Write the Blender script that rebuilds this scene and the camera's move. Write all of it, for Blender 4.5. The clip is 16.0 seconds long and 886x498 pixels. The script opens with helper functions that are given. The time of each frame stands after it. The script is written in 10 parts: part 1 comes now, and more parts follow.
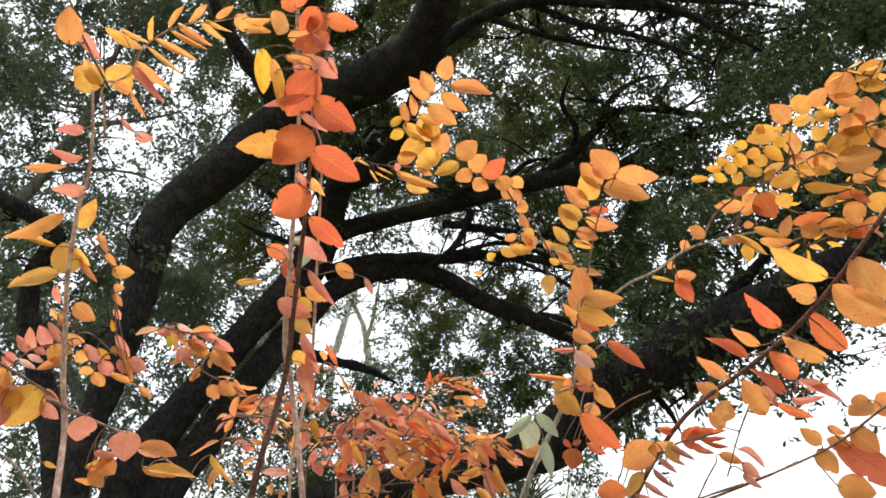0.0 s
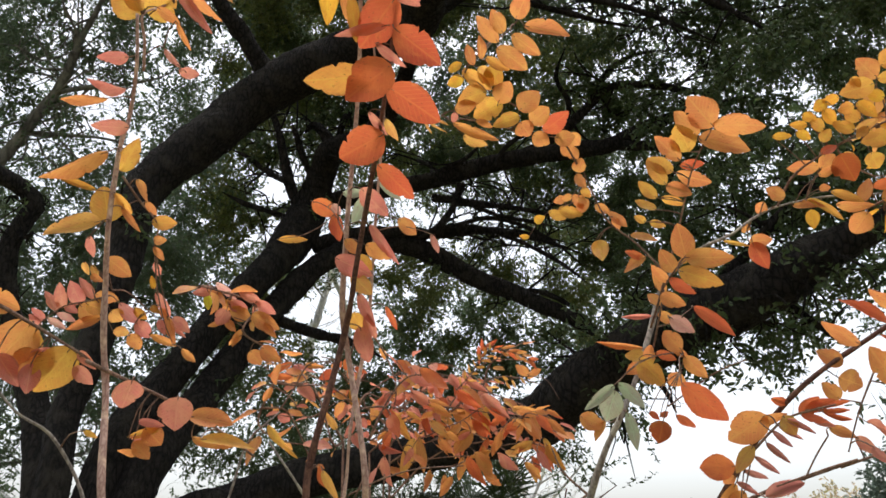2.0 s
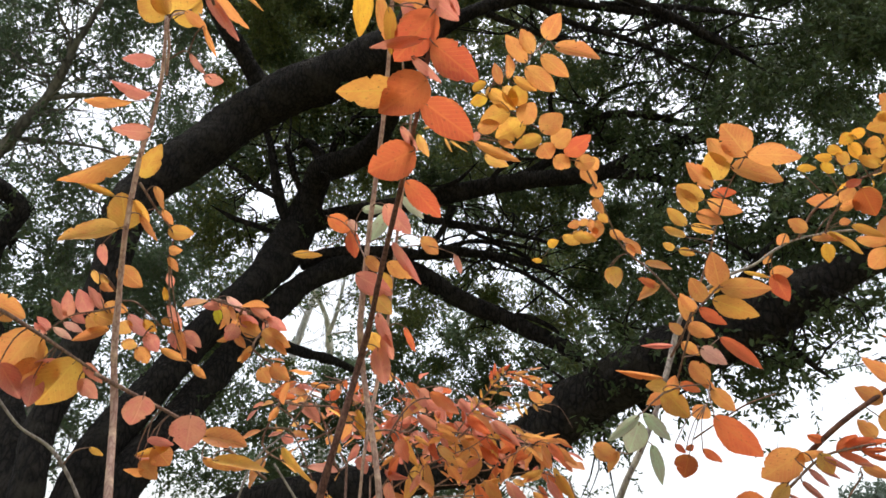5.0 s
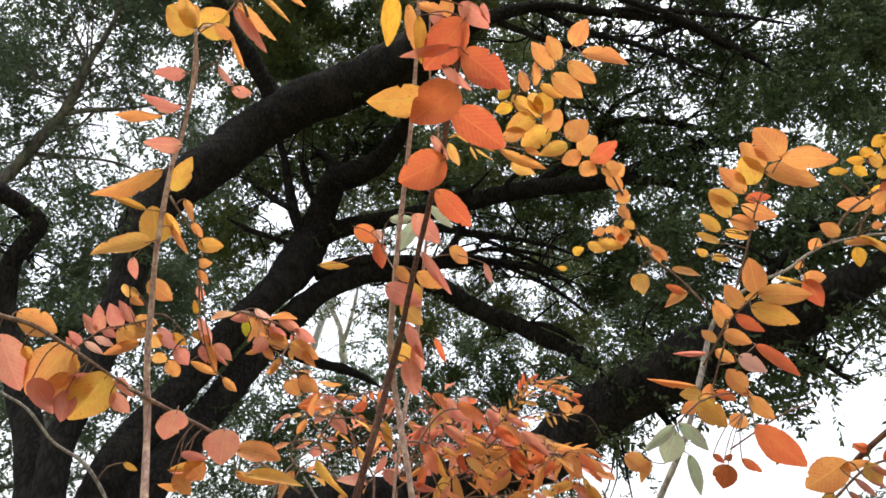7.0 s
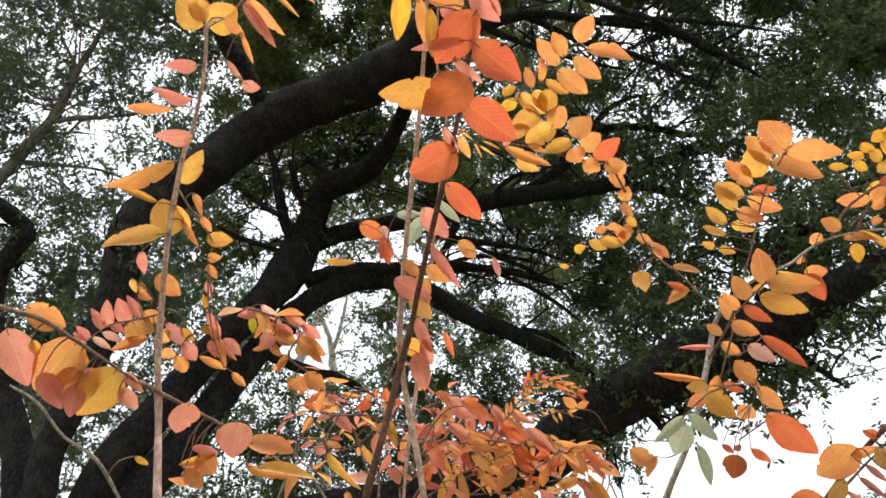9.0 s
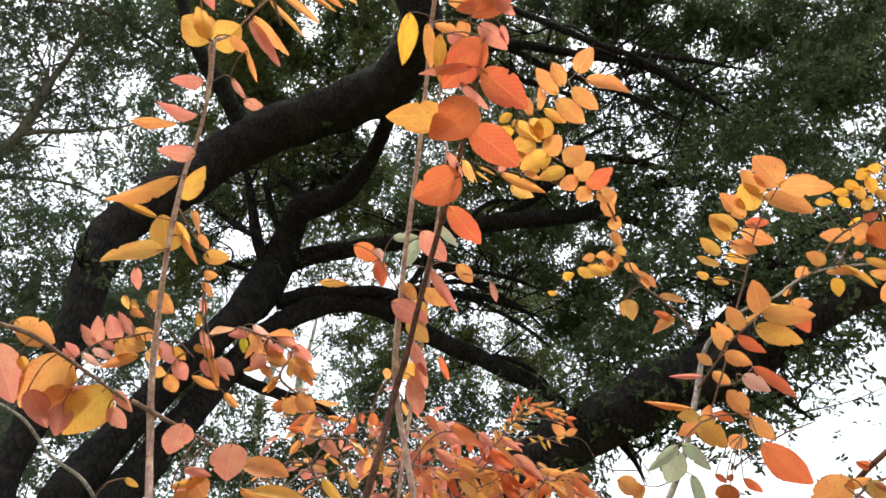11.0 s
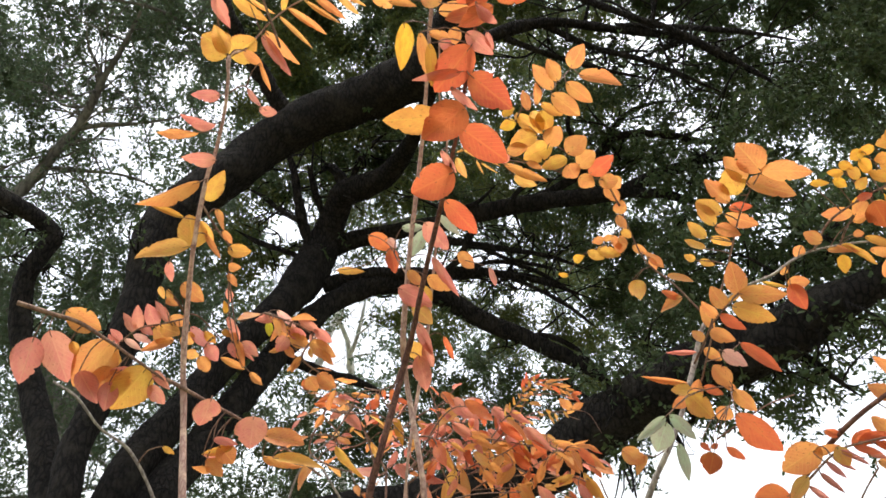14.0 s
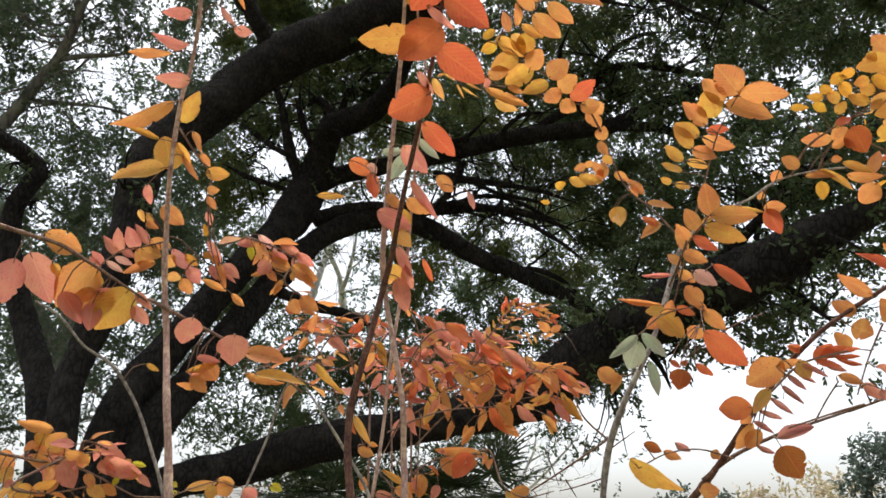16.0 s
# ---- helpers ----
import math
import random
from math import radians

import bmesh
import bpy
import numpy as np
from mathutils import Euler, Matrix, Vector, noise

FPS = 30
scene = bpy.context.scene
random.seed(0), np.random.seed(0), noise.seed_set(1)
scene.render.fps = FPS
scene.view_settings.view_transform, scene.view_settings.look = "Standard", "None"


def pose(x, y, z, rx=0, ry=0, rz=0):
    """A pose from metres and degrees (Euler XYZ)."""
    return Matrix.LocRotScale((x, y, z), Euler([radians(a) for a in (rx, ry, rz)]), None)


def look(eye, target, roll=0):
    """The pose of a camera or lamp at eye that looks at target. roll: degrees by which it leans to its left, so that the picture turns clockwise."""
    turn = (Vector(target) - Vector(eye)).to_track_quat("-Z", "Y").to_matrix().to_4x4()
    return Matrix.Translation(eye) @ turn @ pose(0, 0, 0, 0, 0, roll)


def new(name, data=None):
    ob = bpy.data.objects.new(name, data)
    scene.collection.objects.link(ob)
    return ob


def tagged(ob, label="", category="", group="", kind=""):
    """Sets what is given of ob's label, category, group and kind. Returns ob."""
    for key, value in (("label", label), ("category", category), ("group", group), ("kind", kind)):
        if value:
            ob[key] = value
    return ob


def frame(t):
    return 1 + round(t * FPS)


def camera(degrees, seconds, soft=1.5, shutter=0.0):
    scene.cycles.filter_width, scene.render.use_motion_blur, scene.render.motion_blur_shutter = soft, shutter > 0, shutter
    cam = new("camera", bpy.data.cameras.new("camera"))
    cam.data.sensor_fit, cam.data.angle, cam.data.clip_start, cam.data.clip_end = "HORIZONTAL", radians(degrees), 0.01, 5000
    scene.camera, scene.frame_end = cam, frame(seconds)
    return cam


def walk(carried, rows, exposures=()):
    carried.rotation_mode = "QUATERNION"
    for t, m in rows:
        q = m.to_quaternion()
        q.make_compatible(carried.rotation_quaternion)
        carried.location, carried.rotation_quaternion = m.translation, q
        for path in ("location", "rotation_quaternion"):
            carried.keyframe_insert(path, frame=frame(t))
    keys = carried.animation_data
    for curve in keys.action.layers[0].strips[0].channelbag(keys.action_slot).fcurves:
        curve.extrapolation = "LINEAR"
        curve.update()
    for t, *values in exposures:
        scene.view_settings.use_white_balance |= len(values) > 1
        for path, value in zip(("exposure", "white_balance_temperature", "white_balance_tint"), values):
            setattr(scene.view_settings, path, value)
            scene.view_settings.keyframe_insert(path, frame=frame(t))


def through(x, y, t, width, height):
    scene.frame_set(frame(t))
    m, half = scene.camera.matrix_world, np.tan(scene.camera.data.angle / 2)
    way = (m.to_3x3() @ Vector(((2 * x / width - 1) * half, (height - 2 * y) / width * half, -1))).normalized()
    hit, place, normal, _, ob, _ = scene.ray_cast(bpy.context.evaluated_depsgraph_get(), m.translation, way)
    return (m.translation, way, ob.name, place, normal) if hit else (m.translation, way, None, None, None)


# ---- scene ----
cam = camera(64.6, 16.0, soft=1.6)
PATH = [
    (0, (0.0152, 0.0033, 1.5020), (0.0139, 1.8055, 2.3693), -0.20),
    (0.5, (-0.0195, 0.0278, 1.5031), (0.0109, 1.8386, 2.3519), -0.04),
    (1, (-0.0295, 0.0418, 1.5006), (-0.0433, 1.8934, 2.2563), -0.25),
    (1.5, (-0.0566, 0.0568, 1.5013), (-0.0070, 1.9045, 2.2652), -0.55),
    (2, (-0.0955, 0.0828, 1.5108), (-0.0294, 1.9111, 2.3189), -0.15),
    (2.5, (-0.1124, 0.0817, 1.5135), (-0.0488, 1.8807, 2.3850), 0.75),
    (3, (-0.1154, 0.0819, 1.5144), (-0.0441, 1.8907, 2.3649), 1.04),
    (3.5, (-0.1182, 0.0866, 1.5131), (-0.0414, 1.9050, 2.3423), 0.92),
    (4, (-0.1262, 0.1036, 1.5153), (-0.0014, 1.9162, 2.3512), 1.73),
    (6.5, (-0.1531, 0.1059, 1.5191), (-0.0720, 1.8912, 2.4170), 0.54),
    (7, (-0.1585, 0.1114, 1.5206), (-0.0822, 1.9026, 2.4072), 0.99),
    (7.5, (-0.1594, 0.1120, 1.5190), (-0.0715, 1.9065, 2.3977), 0.97),
    (8, (-0.1655, 0.1178, 1.5136), (-0.0762, 1.9164, 2.3838), 0.86),
    (10.5, (-0.2046, 0.1184, 1.5005), (-0.0486, 1.8546, 2.4810), -0.32),
    (11, (-0.2109, 0.1212, 1.5032), (-0.0219, 1.8585, 2.4759), 0.48),
    (11.5, (-0.2069, 0.1108, 1.4997), (0.0055, 1.8117, 2.5301), 0.21),
    (12, (-0.2092, 0.1115, 1.4930), (-0.0046, 1.8080, 2.5322), 1.85),
    (12.5, (-0.2078, 0.1039, 1.4832), (-0.0390, 1.7867, 2.5508), 1.89),
    (13, (-0.2034, 0.0978, 1.4774), (-0.0642, 1.8133, 2.4960), 2.06),
    (13.5, (-0.1854, 0.0780, 1.4845), (-0.1046, 1.8273, 2.4506), 1.93),
    (14, (-0.1623, 0.0543, 1.4820), (-0.1076, 1.8293, 2.4020), 1.29),
    (14.5, (-0.1473, 0.0440, 1.4756), (-0.0864, 1.8369, 2.3598), 0.93),
    (15, (-0.1543, 0.0477, 1.4703), (-0.0952, 1.8614, 2.3112), 0.69),
    (15.5, (-0.1459, 0.0403, 1.4634), (-0.0751, 1.8690, 2.2701), 1.00),
    (16, (-0.1463, 0.0533, 1.4650), (-0.0620, 1.9032, 2.2204), 0.89),
]
walk(cam, [(t, look(eye, target, roll)) for t, eye, target, roll in PATH], exposures=[(0.0, 1.48), (1.0, 1.11), (2.0, 0.98), (4.0, 1.09), (7.0, 1.30), (11.0, 1.47), (14.5, 1.46), (15.2, 1.35), (16.0, 1.05)])

# ---- world, sun and exposure ----
world = bpy.data.worlds.new("world")
scene.world = world
world.use_nodes = True
wn, wl = world.node_tree.nodes, world.node_tree.links
sky = wn.new("ShaderNodeTexSky")
sky.sky_type, sky.sun_disc = "NISHITA", False
sky.sun_elevation, sky.sun_rotation = radians(78), radians(0)
sky.air_density, sky.dust_density, sky.ozone_density = 1.0, 4.0, 1.0
pale = wn.new("ShaderNodeHueSaturation")  # an overcast sky has little colour
pale.inputs["Saturation"].default_value = 0.37
wl.new(sky.outputs["Color"], pale.inputs["Color"])
wl.new(pale.outputs["Color"], wn["Background"].inputs["Color"])
wn["Background"].inputs["Strength"].default_value = 0.15

sun = new("sun", bpy.data.lights.new("sun", "SUN"))
sun.data.energy, sun.data.angle, sun.data.color = 1.33, radians(40), (1.0, 0.97, 0.93)
sun.matrix_world = look((0, 2.1, 10), (0, 0, 0))


# ---- materials ----
def material(name):
    m = bpy.data.materials.new(name)
    m.use_nodes = True
    return m, m.node_tree.nodes, m.node_tree.links, m.node_tree.nodes["Principled BSDF"]


def ramp(nodes, links, value, *stops):
    r = nodes.new("ShaderNodeValToRGB")
    while len(r.color_ramp.elements) < len(stops):
        r.color_ramp.elements.new(0.5)
    for e, (at, colour) in zip(r.color_ramp.elements, stops):
        e.position, e.color = at, (*colour, 1)
    links.new(value, r.inputs["Fac"])
    return r.outputs["Color"]


def noise_tex(nodes, links, coords, scale, detail=4.0, rough=0.6):
    n = nodes.new("ShaderNodeTexNoise")
    n.inputs["Scale"].default_value, n.inputs["Detail"].default_value, n.inputs["Roughness"].default_value = scale, detail, rough
    links.new(coords, n.inputs["Vector"])
    return n.outputs["Fac"]


def math_node(nodes, links, kind, a, b=None):
    n = nodes.new("ShaderNodeMath")
    n.operation = kind
    for slot, v in zip(n.inputs, (a, b)):
        if isinstance(v, (int, float)):
            slot.default_value = v
        elif v is not None:
            links.new(v, slot)
    return n.outputs[0]


def mix_rgb(nodes, links, fac, a, b, kind="MIX"):
    n = nodes.new("ShaderNodeMixRGB")
    n.blend_type = kind
    for slot, v in zip(n.inputs, (fac, a, b)):
        if isinstance(v, (int, float)):
            slot.default_value = v
        elif isinstance(v, tuple):
            slot.default_value = (*v, 1)
        else:
            links.new(v, slot)
    return n.outputs[0]


def bark_material(name, dark, light, scale, bump, distance):
    """Bark: furrows drawn out along the height, lichen blotches and a fine grain."""
    m, nodes, links, shader = material(name)
    at = nodes.new("ShaderNodeTexCoord").outputs["Object"]
    stretch = nodes.new("ShaderNodeMapping")
    stretch.inputs["Scale"].default_value = (1, 1, 0.35)
    links.new(at, stretch.inputs["Vector"])
    v = nodes.new("ShaderNodeTexVoronoi")
    v.feature = "DISTANCE_TO_EDGE"
    v.inputs["Scale"].default_value = scale
    links.new(stretch.outputs[0], v.inputs["Vector"])
    fine = noise_tex(nodes, links, at, scale * 3.0, 6.0, 0.7)
    broad = noise_tex(nodes, links, at, scale * 0.25, 6.0, 0.7)
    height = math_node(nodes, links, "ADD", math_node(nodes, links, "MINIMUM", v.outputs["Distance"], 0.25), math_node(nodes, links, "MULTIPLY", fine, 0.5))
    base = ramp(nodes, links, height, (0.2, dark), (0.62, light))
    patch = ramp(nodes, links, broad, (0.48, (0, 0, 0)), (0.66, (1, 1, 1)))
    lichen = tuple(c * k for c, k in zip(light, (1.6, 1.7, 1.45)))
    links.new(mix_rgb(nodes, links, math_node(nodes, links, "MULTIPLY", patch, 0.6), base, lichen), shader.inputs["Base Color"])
    shader.inputs["Roughness"].default_value = 0.9
    shader.inputs["Specular IOR Level"].default_value = 0.2
    b = nodes.new("ShaderNodeBump")
    b.inputs["Strength"].default_value, b.inputs["Distance"].default_value = bump, distance
    links.new(height, b.inputs["Height"])
    links.new(b.outputs["Normal"], shader.inputs["Normal"])
    return m


def leaf_material(name, colour, veins=True, through=0.55, spread=0.022, rough=0.45):
    """A thin blade that lets light through, with a midrib, side veins, blotches and its own tint on each leaf."""
    m, nodes, links, shader = material(name)
    coords = nodes.new("ShaderNodeTexCoord")
    own = nodes.new("ShaderNodeObjectInfo").outputs["Random"] if veins else nodes.new("ShaderNodeNewGeometry").outputs["Random Per Island"]
    tint = nodes.new("ShaderNodeHueSaturation")
    tint.inputs["Color"].default_value = (*colour, 1)
    links.new(math_node(nodes, links, "MULTIPLY_ADD", own, spread), tint.inputs["Hue"])
    tint.inputs["Hue"].links[0].from_node.inputs[2].default_value = 0.5 - spread / 2
    shade = math_node(nodes, links, "FRACT", math_node(nodes, links, "MULTIPLY", own, 7.31))
    links.new(math_node(nodes, links, "MULTIPLY_ADD", shade, 0.3), tint.inputs["Value"])
    tint.inputs["Value"].links[0].from_node.inputs[2].default_value = 0.82
    colour_out = tint.outputs["Color"]
    if veins:
        xyz = nodes.new("ShaderNodeSeparateXYZ")
        links.new(coords.outputs["Object"], xyz.inputs[0])
        off = math_node(nodes, links, "ABSOLUTE", xyz.outputs["X"])
        shift = nodes.new("ShaderNodeVectorMath")
        shift.operation = "ADD"
        links.new(coords.outputs["Object"], shift.inputs[0])
        links.new(math_node(nodes, links, "MULTIPLY", own, 40.0), shift.inputs[1])
        blotch = noise_tex(nodes, links, shift.outputs[0], 2.6, 5.0, 0.65)
        spots = noise_tex(nodes, links, shift.outputs[0], 17.0, 2.0, 0.5)
        warm = tuple(min(1, c * k) for c, k in zip(colour, (0.92, 0.78, 0.92)))
        light = tuple(min(1, c * k) for c, k in zip(colour, (1.06, 1.3, 1.15)))
        colour_out = mix_rgb(nodes, links, ramp(nodes, links, blotch, (0.46, (0, 0, 0)), (0.68, (0.85, 0.85, 0.85))), colour_out, warm)
        colour_out = mix_rgb(nodes, links, ramp(nodes, links, blotch, (0.28, (0.7, 0.7, 0.7)), (0.46, (0, 0, 0))), colour_out, light)
        colour_out = mix_rgb(nodes, links, ramp(nodes, links, spots, (0.63, (0, 0, 0)), (0.76, (0.65, 0.65, 0.65))), colour_out, (0.16, 0.07, 0.03))
        drift = math_node(nodes, links, "ADD", xyz.outputs["Y"], math_node(nodes, links, "MULTIPLY", math_node(nodes, links, "SUBTRACT", blotch, 0.5), 1.4))
        turn = math_node(nodes, links, "FRACT", math_node(nodes, links, "MULTIPLY", own, 3.77))
        tipped = ramp(nodes, links, drift, (0.45, (0, 0, 0)), (1.05, (0.8, 0.8, 0.8)))
        colour_out = mix_rgb(nodes, links, math_node(nodes, links, "MULTIPLY", tipped, turn), colour_out, tuple(min(1, c * k) for c, k in zip(colour, (0.98, 0.83, 0.90))))
        footed = ramp(nodes, links, drift, (0.0, (0.7, 0.7, 0.7)), (0.5, (0, 0, 0)))
        colour_out = mix_rgb(nodes, links, math_node(nodes, links, "MULTIPLY", footed, math_node(nodes, links, "SUBTRACT", 1.0, turn)), colour_out, light)
        margin = math_node(nodes, links, "ADD", off, math_node(nodes, links, "MULTIPLY", blotch, 0.30))
        colour_out = mix_rgb(nodes, links, ramp(nodes, links, margin, (0.56, (0, 0, 0)), (0.68, (0.5, 0.5, 0.5))), colour_out, (0.30, 0.11, 0.035))
        rib = ramp(nodes, links, off, (0.012, (0.55, 0.55, 0.55)), (0.035, (0, 0, 0)))
        wave = math_node(nodes, links, "SINE", math_node(nodes, links, "MULTIPLY", math_node(nodes, links, "SUBTRACT", xyz.outputs["Y"], math_node(nodes, links, "MULTIPLY", off, 0.7)), 58.0))
        side = ramp(nodes, links, wave, (0.80, (0, 0, 0)), (1.0, (0.38, 0.38, 0.38)))
        lines = mix_rgb(nodes, links, 1.0, rib, side, "LIGHTEN")
        colour_out = mix_rgb(nodes, links, lines, colour_out, light)
        bump = nodes.new("ShaderNodeBump")
        bump.inputs["Strength"].default_value, bump.inputs["Distance"].default_value = 0.35, 0.01
        links.new(math_node(nodes, links, "ADD", lines, math_node(nodes, links, "MULTIPLY", blotch, 1.2)), bump.inputs["Height"])
        links.new(bump.outputs["Normal"], shader.inputs["Normal"])
    links.new(colour_out, shader.inputs["Base Color"])
    shader.inputs["Roughness"].default_value = rough
    shader.inputs["Specular IOR Level"].default_value = 0.3
    glow = nodes.new("ShaderNodeBsdfTranslucent")
    links.new(colour_out, glow.inputs["Color"])
    both = nodes.new("ShaderNodeMixShader")
    both.inputs[0].default_value = through
    links.new(shader.outputs[0], both.inputs[1])
    links.new(glow.outputs[0], both.inputs[2])
    links.new(both.outputs[0], nodes["Material Output"].inputs["Surface"])
    return m


# Near black, furrows most: shade on the limbs is put into the bark colour.
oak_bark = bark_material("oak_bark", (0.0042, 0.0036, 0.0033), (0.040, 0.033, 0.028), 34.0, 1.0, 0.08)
# Grey bark, its colour lightened to hold the haze before the trees behind.
grey_bark = bark_material("grey_bark", (0.07, 0.066, 0.06), (0.20, 0.19, 0.17), 14.0, 0.6, 0.02)
# Near white: the overexposed haze of distance is put into the bark's colour.
hazed_bark = bark_material("hazed_bark", (0.42, 0.41, 0.40), (0.72, 0.70, 0.68), 10.0, 0.4, 0.02)
tan_bark = bark_material("tan_bark", (0.27, 0.155, 0.12), (0.52, 0.36, 0.29), 260.0, 0.4, 0.0006)
dark_bark = bark_material("dark_bark", (0.055, 0.028, 0.021), (0.16, 0.080, 0.06), 260.0, 0.4, 0.0006)
pale_bark = bark_material("pale_bark", (0.12, 0.10, 0.085), (0.33, 0.29, 0.25), 200.0, 0.5, 0.0008)
twig_bark = bark_material("twig_bark", (0.10, 0.060, 0.045), (0.24, 0.15, 0.11), 300.0, 0.4, 0.0005)

BLADES = {
    "o": leaf_material("orange_leaf", (0.66, 0.275, 0.083)),
    "r": leaf_material("red_orange_leaf", (0.62, 0.155, 0.055)),
    "s": leaf_material("salmon_leaf", (0.65, 0.24, 0.16)),
    "y": leaf_material("amber_leaf", (0.66, 0.335, 0.068)),
    "Y": leaf_material("yellow_leaf", (0.70, 0.36, 0.045)),
    "k": leaf_material("ochre_leaf", (0.50, 0.235, 0.040)),
    "g": leaf_material("withered_leaf", (0.42, 0.45, 0.30), through=0.4, rough=0.7),
    "G": leaf_material("lime_leaf", (0.58, 0.50, 0.045)),
    "b": leaf_material("russet_leaf", (0.40, 0.115, 0.030)),
    "m": leaf_material("mauve_leaf", (0.50, 0.20, 0.15)),
    "l": leaf_material("apricot_leaf", (0.72, 0.375, 0.10)),
    "p": leaf_material("pink_leaf", (0.75, 0.40, 0.30)),
}
# Brighter copy of oak_leaf: light through the mid crown is put into its colour.
lit_oak_leaf = leaf_material("lit_oak_leaf", (0.12, 0.145, 0.04), False, 0.52, 0.05, 0.45)
oak_leaf = leaf_material("oak_leaf", (0.074, 0.105, 0.04), False, 0.48, 0.05, 0.45)
tree_leaf = leaf_material("tree_leaf", (0.106, 0.15, 0.08), False, 0.47, 0.06, 0.5)
far_leaf = leaf_material("far_leaf", (0.11, 0.14, 0.09), False, 0.35, 0.06, 0.5)
# These two far leaf colours are lightened: the distance haze is painted in.
dark_far_leaf = leaf_material("dark_far_leaf", (0.10, 0.135, 0.10), False, 0.3, 0.04, 0.5)
straw_leaf = leaf_material("straw_leaf", (0.50, 0.42, 0.26), False, 0.35, 0.06, 0.5)
palm_leaf = leaf_material("palm_leaf", (0.050, 0.075, 0.030), False, 0.2, 0.04, 0.4)

ground_mat, gn, gl, gs = material("grass_and_litter")
g_at = gn.new("ShaderNodeTexCoord").outputs["Object"]
gl.new(mix_rgb(gn, gl, ramp(gn, gl, noise_tex(gn, gl, g_at, 9.0, 6.0), (0.42, (0, 0, 0)), (0.6, (1, 1, 1))),
               ramp(gn, gl, noise_tex(gn, gl, g_at, 0.35, 3.0), (0.3, (0.055, 0.085, 0.025)), (0.7, (0.10, 0.12, 0.045))), (0.15, 0.085, 0.04)), gs.inputs["Base Color"])
gs.inputs["Roughness"].default_value = 0.95


# ---- builders ----
def mesh_object(name, bm, mat, parent=None, smooth=True):
    me = bpy.data.meshes.new(name)
    bm.to_mesh(me)
    bm.free()
    me.materials.append(mat)
    if smooth:
        me.polygons.foreach_set("use_smooth", [True] * len(me.polygons))
    ob = new(name, me)
    ob.parent = parent
    return ob


def curve_points(pts, steps):
    """Points on a smooth line through pts (Catmull-Rom); all components are carried along."""
    p = np.array(pts, float)
    p = np.vstack([2 * p[0] - p[1], p, 2 * p[-1] - p[-2]])
    s = np.linspace(0, 1, steps, endpoint=False)[:, None]
    out = []
    for a, b, c, d in zip(p, p[1:], p[2:], p[3:]):
        out.append(0.5 * (2 * b + (c - a) * s + (2 * a - 5 * b + 4 * c - d) * s**2 + (3 * b - a - 3 * c + d) * s**3))
    return np.vstack(out + [p[-2:-1]])


def tube(bm, pts, sides=8, steps=4, rough=0.0, grain=3.0):
    """A tapered, slightly uneven round branch through (x, y, z, radius)."""
    line = curve_points(pts, steps) if len(pts) > 2 else np.array(pts, float)
    rings, before = [], Vector((0.31, 0.52, 0.8))
    for n, row in enumerate(line):
        here, r = Vector(row[:3]), max(row[3], 0.0003)
        ahead = Vector(line[min(n + 1, len(line) - 1)][:3]) - Vector(line[max(n - 1, 0)][:3])
        ahead = ahead.normalized() if ahead.length > 1e-9 else Vector((0, 0, 1))
        u = (before - ahead * before.dot(ahead)).normalized()
        before, v = u, ahead.cross(u)
        ring = []
        for k in range(sides):
            a = 2 * math.pi * k / sides
            out = u * math.cos(a) + v * math.sin(a)
            w = r * (1 + rough * (noise.noise((here + out * r) * grain) + 0.45 * noise.noise((here + out * r) * grain * 3.7) + 0.8 * noise.noise((here + out * r * 0.6) * grain * 0.4)))
            ring.append(bm.verts.new(here + out * w))
        rings.append(ring)
    for a, b in zip(rings, rings[1:]):
        for k in range(sides):
            bm.faces.new((a[k], a[(k + 1) % sides], b[(k + 1) % sides], b[k]))
    bm.faces.new(rings[0][::-1])
    bm.faces.new(rings[-1])


def tree(name, label, x, y, bark):
    root = tagged(new(name), label, "tree")
    root.location = (x, y, 0)
    root["bark"] = bark.name
    return root


BONES = {}


def limb(root, name, pts):
    """One limb of a tree, in its place in the world."""
    bm = bmesh.new()
    thick = max(p[3] for p in pts)
    big = thick > 0.08
    bent = Vector((pts[0][0], pts[0][1], pts[0][2])) * 3.1
    if name == "branch":
        pts = [(*p[:3], p[3] * (1 - 0.85 * k / (len(pts) - 1)) if k == len(pts) - 1 else p[3]) for k, p in enumerate(pts)]
    pts = [(*(Vector(p[:3]) + noise.noise_vector(Vector(p[:3]) * 2.3 + bent) * p[3] * 0.12), p[3]) for p in pts]
    tube(bm, pts, 28 if big else 9, 16 if big else 6, (0.10 if thick > 0.3 else 0.11) if big else 0.22, 8.0 if big else 14.0)
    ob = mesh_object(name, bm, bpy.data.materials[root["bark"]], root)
    ob.matrix_parent_inverse = Matrix.Translation(-root.location)
    BONES.setdefault(root.name, []).extend(curve_points(pts, 4).tolist())


def crown(root, mat, length, width, droop=0.25):
    return {"root": root, "mat": mat, "length": length, "width": width, "droop": droop, "clumps": []}


def clump(a_crown, centre, radius, leaves):
    a_crown["clumps"].append((centre, radius, leaves))


